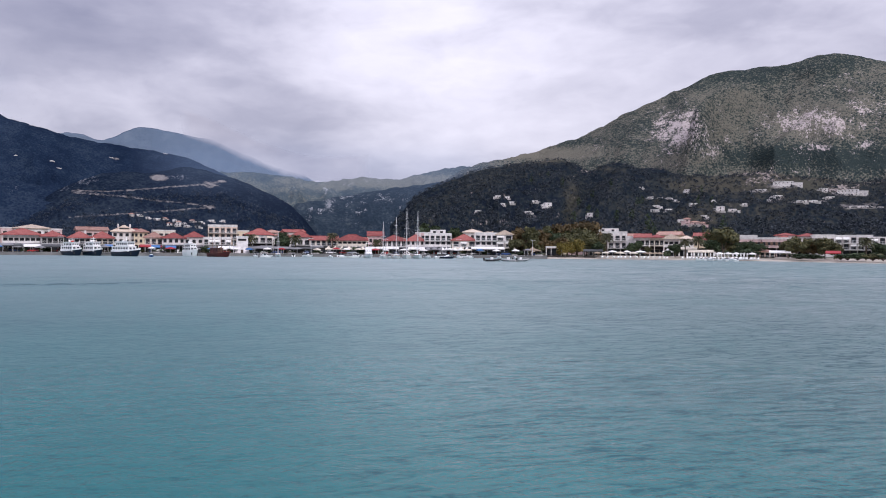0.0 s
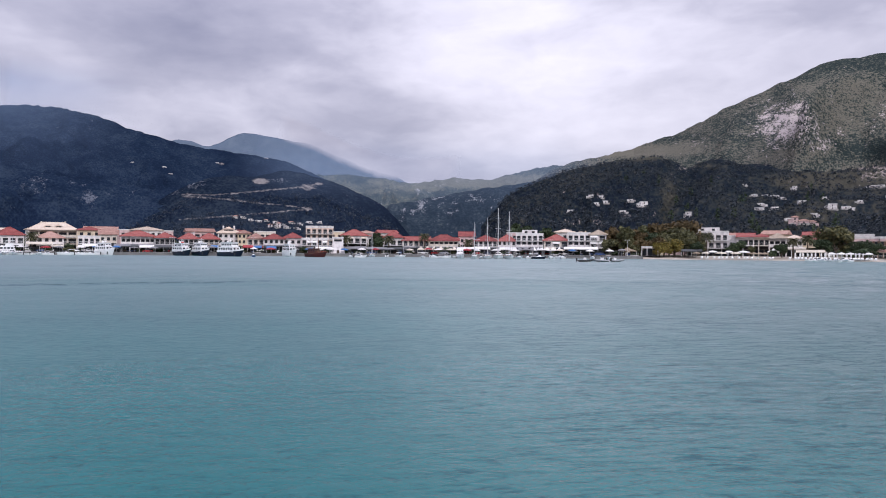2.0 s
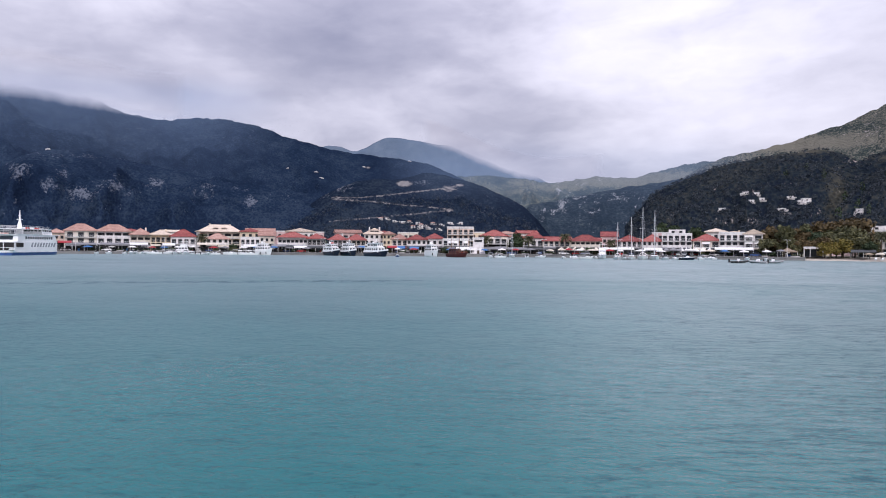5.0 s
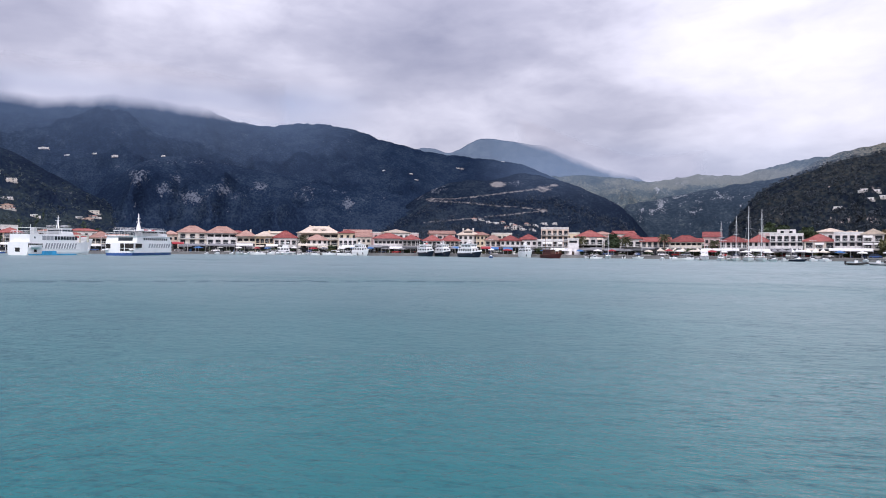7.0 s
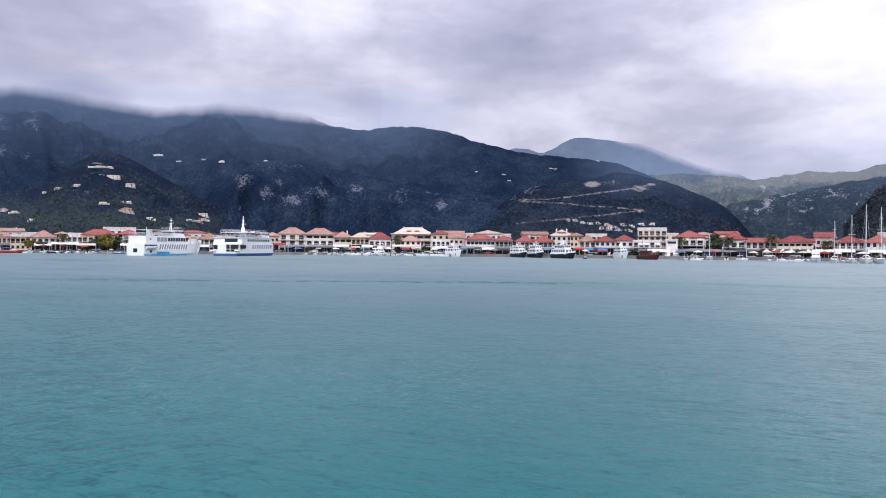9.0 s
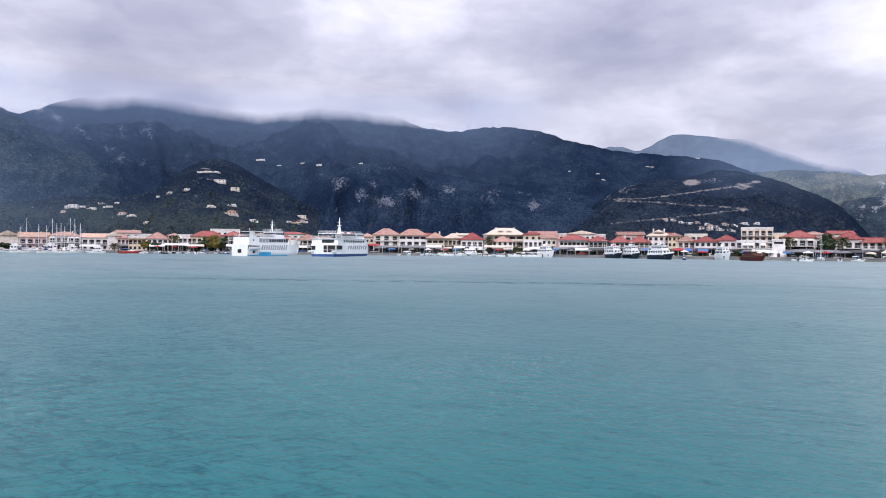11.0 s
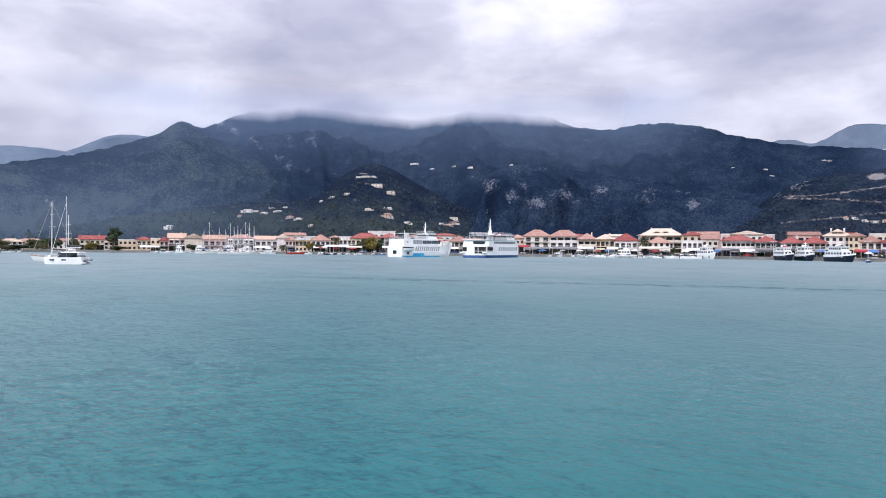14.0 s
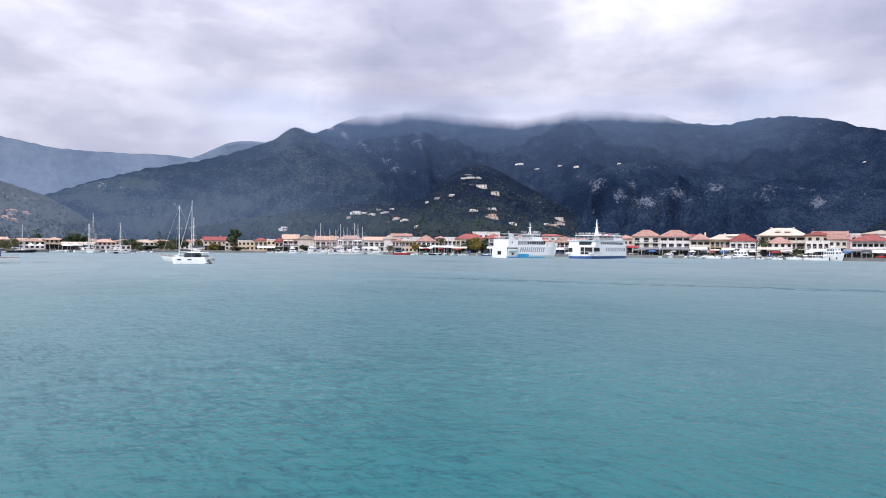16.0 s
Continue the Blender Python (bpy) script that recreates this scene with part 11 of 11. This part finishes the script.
umbrella(-45.92, 351.5, CANVAS_BLUE, "blue parasol over cafe tables on the quay", 1.2, 2.09, 2.5)
umbrella(-44.32, 353.6, CANVAS_WHITE, "white parasol over cafe tables on the quay", 1.2, 1.45, 2.6)
umbrella(-42.93, 350.3, CANVAS_WHITE, "white parasol over cafe tables on the quay", 1.2, 1.66, 2.5)
umbrella(-41.54, 347.8, CANVAS_RED, "red parasol over cafe tables on the quay", 1.2, 1.55, 2.4)
umbrella(-40.71, 347.7, CANVAS_BLUE, "blue parasol over cafe tables on the quay", 1.2, 1.85, 2.4)
umbrella(-39.77, 346.0, CANVAS_WHITE, "white parasol over cafe tables on the quay", 1.2, 1.40, 2.6)
umbrella(-38.66, 343.0, CANVAS_WHITE, "white parasol over cafe tables on the quay", 1.2, 1.71, 2.7)
umbrella(-37.15, 338.7, CANVAS_RED, "red parasol over cafe tables on the quay", 1.2, 2.03, 2.5)
umbrella(-36.29, 336.0, CANVAS_GREY, "grey parasol over cafe tables on the quay", 1.2, 2.01, 2.6)
umbrella(-34.89, 331.1, CANVAS_WHITE, "white parasol over cafe tables on the quay", 1.2, 1.83, 2.6)
umbrella(-33.80, 332.1, CANVAS_BLUE, "blue parasol over cafe tables on the quay", 1.2, 2.13, 2.8)
umbrella(-32.57, 326.5, CANVAS_BLUE, "blue parasol over cafe tables on the quay", 1.2, 1.88, 2.8)
umbrella(-31.35, 327.6, CANVAS_GREY, "grey parasol over cafe tables on the quay", 1.2, 1.73, 2.6)
umbrella(-29.99, 322.9, CANVAS_GREY, "grey parasol over cafe tables on the quay", 1.2, 2.01, 2.5)
umbrella(-28.33, 318.9, CANVAS_WHITE, "white parasol over cafe tables on the quay", 1.2, 1.55, 2.8)
umbrella(-26.97, 319.9, CANVAS_CREAM, "cream parasol over cafe tables on the quay", 1.2, 1.54, 2.8)
umbrella(-25.85, 316.2, CANVAS_GREY, "grey parasol over cafe tables on the quay", 1.2, 2.05, 2.9)
umbrella(-24.27, 314.8, CANVAS_RED, "red parasol over cafe tables on the quay", 1.2, 1.43, 2.8)
umbrella(-22.66, 311.0, CANVAS_WHITE, "white parasol over cafe tables on the quay", 1.2, 1.47, 2.5)
umbrella(-21.34, 308.9, CANVAS_RED, "red parasol over cafe tables on the quay", 1.2, 2.09, 2.4)
umbrella(-19.99, 310.7, CANVAS_WHITE, "white parasol over cafe tables on the quay", 1.2, 2.02, 2.7)
umbrella(-18.29, 307.0, CANVAS_BLUE, "blue parasol over cafe tables on the quay", 1.2, 2.09, 2.4)
umbrella(-17.47, 308.2, CANVAS_WHITE, "white parasol over cafe tables on the quay", 1.2, 1.51, 2.3)
umbrella(-16.65, 307.6, CANVAS_WHITE, "white parasol over cafe tables on the quay", 1.2, 1.58, 2.4)
umbrella(-15.52, 305.9, CANVAS_BLUE, "blue parasol over cafe tables on the quay", 1.2, 1.65, 2.3)
umbrella(-14.12, 306.6, CANVAS_WHITE, "white parasol over cafe tables on the quay", 1.2, 1.80, 2.5)
umbrella(-13.02, 303.6, CANVAS_RED, "red parasol over cafe tables on the quay", 1.2, 1.67, 2.5)
umbrella(-11.78, 303.9, CANVAS_GREY, "grey parasol over cafe tables on the quay", 1.2, 2.09, 2.7)
umbrella(-10.22, 302.9, CANVAS_CREAM, "cream parasol over cafe tables on the quay", 1.2, 1.73, 2.4)
umbrella(-8.70, 304.1, CANVAS_RED, "red parasol over cafe tables on the quay", 1.2, 1.66, 2.8)
umbrella(-7.90, 302.5, CANVAS_WHITE, "white parasol over cafe tables on the quay", 1.2, 1.67, 2.6)
umbrella(-6.87, 304.4, CANVAS_CREAM, "cream parasol over cafe tables on the quay", 1.2, 2.05, 2.6)
umbrella(-5.53, 302.7, CANVAS_RED, "red parasol over cafe tables on the quay", 1.2, 1.98, 2.5)
umbrella(-4.69, 302.9, CANVAS_WHITE, "white parasol over cafe tables on the quay", 1.2, 1.42, 2.4)
umbrella(-3.15, 303.2, CANVAS_WHITE, "white parasol over cafe tables on the quay", 1.2, 2.17, 2.5)
umbrella(-1.62, 303.2, CANVAS_WHITE, "white parasol over cafe tables on the quay", 1.2, 1.94, 2.4)
umbrella(-0.68, 301.7, CANVAS_GREY, "grey parasol over cafe tables on the quay", 1.2, 2.00, 2.9)
umbrella(0.57, 301.9, CANVAS_WHITE, "white parasol over cafe tables on the quay", 1.2, 2.05, 2.9)
umbrella(2.01, 300.4, CANVAS_CREAM, "cream parasol over cafe tables on the quay", 1.2, 2.13, 2.7)
umbrella(3.02, 299.6, CANVAS_BLUE, "blue parasol over cafe tables on the quay", 1.2, 1.70, 2.6)
umbrella(4.39, 297.4, CANVAS_WHITE, "white parasol over cafe tables on the quay", 1.2, 1.75, 2.5)
umbrella(5.94, 295.7, CANVAS_WHITE, "white parasol over cafe tables on the quay", 1.2, 1.71, 2.6)
umbrella(6.89, 295.0, CANVAS_GREY, "grey parasol over cafe tables on the quay", 1.2, 1.59, 2.9)
motorboat(-43.00, 336.5, 6.7, "white motor boat with a low cabin off the quay", -100, canvas=CANVAS_WHITE)
motorboat(-42.20, 336.7, 5.2, "white motor boat with a low cabin off the quay", -90, canvas=None)
motorboat(-41.44, 334.3, 7.0, "white motor boat with a low cabin off the quay", 170, canvas=None)
motorboat(-40.52, 332.8, 6.4, "white motor boat with a low cabin off the quay", -60, canvas=CANVAS_WHITE)
motorboat(-39.94, 330.5, 6.2, "white motor boat with a low cabin off the quay", -90, canvas=None)
motorboat(-39.18, 330.7, 6.9, "white motor boat with a low cabin off the quay", -90, canvas=None)
motorboat(-37.51, 326.3, 5.7, "white motor boat with a low cabin off the quay", -90, canvas=CANVAS_WHITE)
motorboat(-37.08, 325.4, 5.3, "white motor boat with a low cabin off the quay", 170, canvas=None)
motorboat(-35.76, 322.5, 6.9, "white motor boat with a low cabin off the quay", 170, canvas=CANVAS_WHITE)
motorboat(-34.97, 318.9, 6.4, "white motor boat with a low cabin off the quay", 170, canvas=CANVAS_WHITE)
motorboat(-34.76, 319.1, 5.9, "white motor boat with a low cabin off the quay", 10, canvas=None)
motorboat(-34.24, 318.0, 6.6, "white motor boat with a low cabin off the quay", 170, canvas=CANVAS_WHITE)

# ---- clutter along the promenade ----


def wind_screen(az, dist, width, label, base=1.2):
    """A dark panel in a timber frame, added to darken the ground floor behind it."""
    ob = thing("wind_screen", label, "screen", place(az, dist, base), -az, "wind screens of the tavernas")
    f = Form().box(-width / 2, width / 2, -0.04, 0.04, 0, 0.12).box(-width / 2, width / 2, -0.04, 0.04, 2.1, 2.22)
    n = max(2, round(width / 1.6))
    for k in range(n + 1):
        x = -width / 2 + width * k / n
        f.box(x - 0.05, x + 0.05, -0.05, 0.05, 0, 2.22)
    part("frame", f, DARKWOOD, ob)
    part("panel", Form().box(-width / 2, width / 2, -0.012, 0.012, 0.12, 2.1), GLASS, ob)
    return ob


def notice_board(az, dist, mat_, label, base=1.2):
    """A folding menu board."""
    ob = thing("notice_board", label, "board", place(az, dist, base), -az, "menu boards on the quay")
    part("board", Form().rings([[(-0.45, -0.35, 0), (0.45, -0.35, 0), (0.45, -0.29, 0), (-0.45, -0.29, 0)], [(-0.45, -0.03, 1.3), (0.45, -0.03, 1.3), (0.45, 0.03, 1.3), (-0.45, 0.03, 1.3)]]), mat_, ob)
    part("stay", Form().rings([[(-0.4, 0.35, 0), (0.4, 0.35, 0), (0.4, 0.31, 0), (-0.4, 0.31, 0)], [(-0.4, 0.04, 1.25), (0.4, 0.04, 1.25), (0.4, 0.0, 1.25), (-0.4, 0.0, 1.25)]]), DARKWOOD, ob)
    return ob


def scooter(az, dist, turn, mat_, label, base=1.2):
    """A parked motor scooter."""
    ob = thing("scooter", label, "scooter", place(az, dist, base), -az + turn, "scooters parked on the quay")
    part("body", Form().side([(-0.75, 0.45), (-0.7, 0.78), (-0.05, 0.8), (0.05, 0.42), (0.42, 0.4), (0.55, 0.95), (0.62, 0.95), (0.6, 0.3), (-0.4, 0.3)], -0.17, 0.17), mat_, ob)
    part("seat", Form().box(-0.72, -0.02, -0.15, 0.15, 0.8, 0.9, 0.05), BLACK_RUBBER, ob)
    part("handlebar", Form().rod((0.55, -0.33, 1.08), (0.55, 0.33, 1.08), 0.03, n=6).rod((0.58, 0, 0.9), (0.55, 0, 1.08), 0.03, n=6), BLACK_RUBBER, ob)
    for x in (-0.5, 0.68):
        part("wheel", Form().rod((x, -0.06, 0.24), (x, 0.06, 0.24), 0.24, n=12), BLACK_RUBBER, ob)
    return ob


clutter = random.Random(77)
az = -46.5
while az < 7.5:
    d = shore(az)
    pick = clutter.random()
    if -18.5 < az < -15 or -29 < az < -23:
        pick = max(pick, 0.45)
    if pick < 0.24:
        # dark panel added in place of the shade under the awnings
        wind_screen(az, d + 15.5 + clutter.uniform(-1, 1), clutter.choice((3.2, 4.8, 4.8, 6.4)), "dark-framed panel added to darken a taverna's ground floor")
    elif pick < 0.42:
        k = clutter.choice((0, 0, 1, 1, 3, 3, 2, 4))
        car(az, d + clutter.uniform(7.5, 9.5), clutter.choice((4, -5, 176, 184)), CAR_PAINTS[k], ("white", "silver", "red", "black", "blue")[k] + " car parked along the water's edge")
    elif pick < 0.56:
        bush(az, d + clutter.uniform(10.5, 12), clutter.uniform(1.5, 2.4), clutter.uniform(2.2, 3.6), clutter.choice((LEAF_DARK, LEAF_DARK, LEAF_OLIVE)), "clipped green shrub beside the quay road")
    elif pick < 0.72:
        scooter(az, d + clutter.uniform(9, 12), clutter.uniform(0, 180), clutter.choice(CAR_PAINTS), "motor scooter parked on the quay")
    elif pick < 0.85:
        notice_board(az, d + clutter.uniform(11, 13.5), clutter.choice((DARKWOOD, CANVAS_BLUE, CANVAS_RED, CANVAS_WHITE, CANVAS_DARK)), "folding menu board on the pavement")
    else:
        umbrella(az, d + clutter.uniform(10, 13), clutter.choice((CANVAS_GREY, CANVAS_DARK, CANVAS_CREAM, CANVAS_WHITE)), "square canvas parasol over taverna tables", size=clutter.uniform(1.3, 1.8), h=2.3)
    az += clutter.uniform(0.32, 0.62)

# ---- olive groves and woods behind the town ----


def woods(name, label, spots_, leaf, seed, size, leaves=26, slim=1.0):
    """Many small trees as one growth: each a loose heap of leaf sprays over a short stem."""
    rng = random.Random(seed)
    verts, faces = [], []
    for p, h in spots_:
        w = h * rng.uniform(0.42, 0.62) * slim
        o = len(verts)
        verts += [(p.x - 0.15, p.y, p.z - 1), (p.x + 0.15, p.y, p.z - 1), (p.x, p.y, p.z + h * 0.6)]
        faces.append((o, o + 1, o + 2))
        for _ in range(leaves):
            a, e = rng.uniform(0, 6.283), rng.uniform(-0.9, 1.0)
            r = math.sqrt(max(0, 1 - e * e)) * rng.uniform(0.5, 1.05)
            c = Vector((p.x + w * r * math.cos(a), p.y + w * r * math.sin(a), p.z + h * (0.58 + 0.42 * e * rng.uniform(0.7, 1.05))))
            u = Vector((rng.gauss(0, 1), rng.gauss(0, 1), rng.gauss(0, 0.6))).normalized() * size * h * rng.uniform(0.7, 1.3)
            v = Vector((rng.gauss(0, 1), rng.gauss(0, 1), rng.gauss(0, 1))).cross(u).normalized() * size * h * rng.uniform(0.5, 0.9)
            o = len(verts)
            verts += [tuple(c - u), tuple(c + v), tuple(c + u), tuple(c - v)]
            faces.append((o, o + 1, o + 2, o + 3))
    ob = mesh_object(name, verts, faces, leaf)
    return tagged(ob, label, "woods", kind="stuff")


# bare ground round the hotels and along the road: direction and half widths
CLEARINGS = [(25.0, 4.6, 0.8, 0.22), (26.5, 4.95, 1.0, 0.26), (27.6, 4.6, 0.5, 0.15), (30.5, 4.2, 1.2, 0.22), (-22.2, 5.2, 0.7, 0.2), (-60.6, 6.0, 0.8, 0.15), (-60.2, 5.2, 0.8, 0.16)]


def slope_spots(hill, seed, n, az0, az1, u1, h0, h1, patchy=0.0):
    """Growing places on a mountain, up to a share of its slope."""
    rng = random.Random(seed)
    cols, u, R, Z = TERRAIN[hill]
    out = []
    while len(out) < n:
        az = rng.uniform(az0, az1)
        i = int(np.clip(np.searchsorted(cols, az), 1, len(cols) - 2))
        q = rng.random() ** 1.4 * u1
        k = int(np.clip(np.searchsorted(u, q), 1, len(u) - 3))
        if Z[i][k] < 0.5:
            continue
        p = place(az, R[i][k], Z[i][k])
        e = math.degrees(math.atan2(p.z - HEIGHT, math.hypot(p.x, p.y)))
        if any(((az - a) / wa) ** 2 + ((e - b) / wb) ** 2 < 1 for a, b, wa, wb in CLEARINGS):
            continue
        if patchy and float(fbm(seed, np.array([p.x / 60]), np.array([p.y / 60]), 3)[0]) < rng.uniform(-0.5, patchy - 0.5):
            continue
        out.append((p, rng.uniform(h0, h1)))
    return out


def plain_spots(seed, n, az0, az1, near, far, h0, h1):
    rng = random.Random(seed)
    out = []
    for _ in range(n):
        az = rng.uniform(az0, az1)
        d = shore(az) + near + (far - near) * rng.random()
        out.append((place(az, d, 1.1), rng.uniform(h0, h1)))
    return out


woods("woods", "dark mixed woods on the lower hillside", slope_spots("hill_right", 5, 6500, -4, 44, 1.0, 2.5, 5.5, 0.25), LEAF_WOOD, 5, 0.19, 20)
woods("woods", "dark woods on the hill below the road", slope_spots("hill_road", 6, 1700, -32, -11, 0.6, 2.5, 5, 0.3), LEAF_SHADY, 6, 0.17, 18)
woods("olive_grove", "olive groves on the foothill", slope_spots("hill_spur", 7, 1700, -84, -47, 0.9, 2.5, 6, 0.5), LEAF_GROVE, 7, 0.17, 18)
woods("scrub", "low scrub on the terraced hillside", slope_spots("hill_left", 8, 1500, -110, -89, 0.95, 2.5, 5, 0.3), LEAF_GROVE, 8, 0.17, 16)
woods("orchard_trees", "trees behind the houses of the town", plain_spots(9, 800, -80, 50, 70, 330, 4, 8), LEAF_DARK, 9, 0.18, 30)
woods("plain_trees", "mixed trees on the plain behind the marina", plain_spots(10, 700, -103, -70, 80, 420, 3.5, 7), LEAF_OLIVE, 10, 0.18, 30)
woods("cypresses", "dark cypresses on the hills", slope_spots("hill_right", 15, 40, 6, 22, 0.6, 9, 14) + slope_spots("hill_spur", 16, 40, -75, -52, 0.5, 9, 14) + plain_spots(17, 20, -98, -84, 150, 300, 10, 16), LEAF_DARK, 11, 0.08, 40, 0.35)
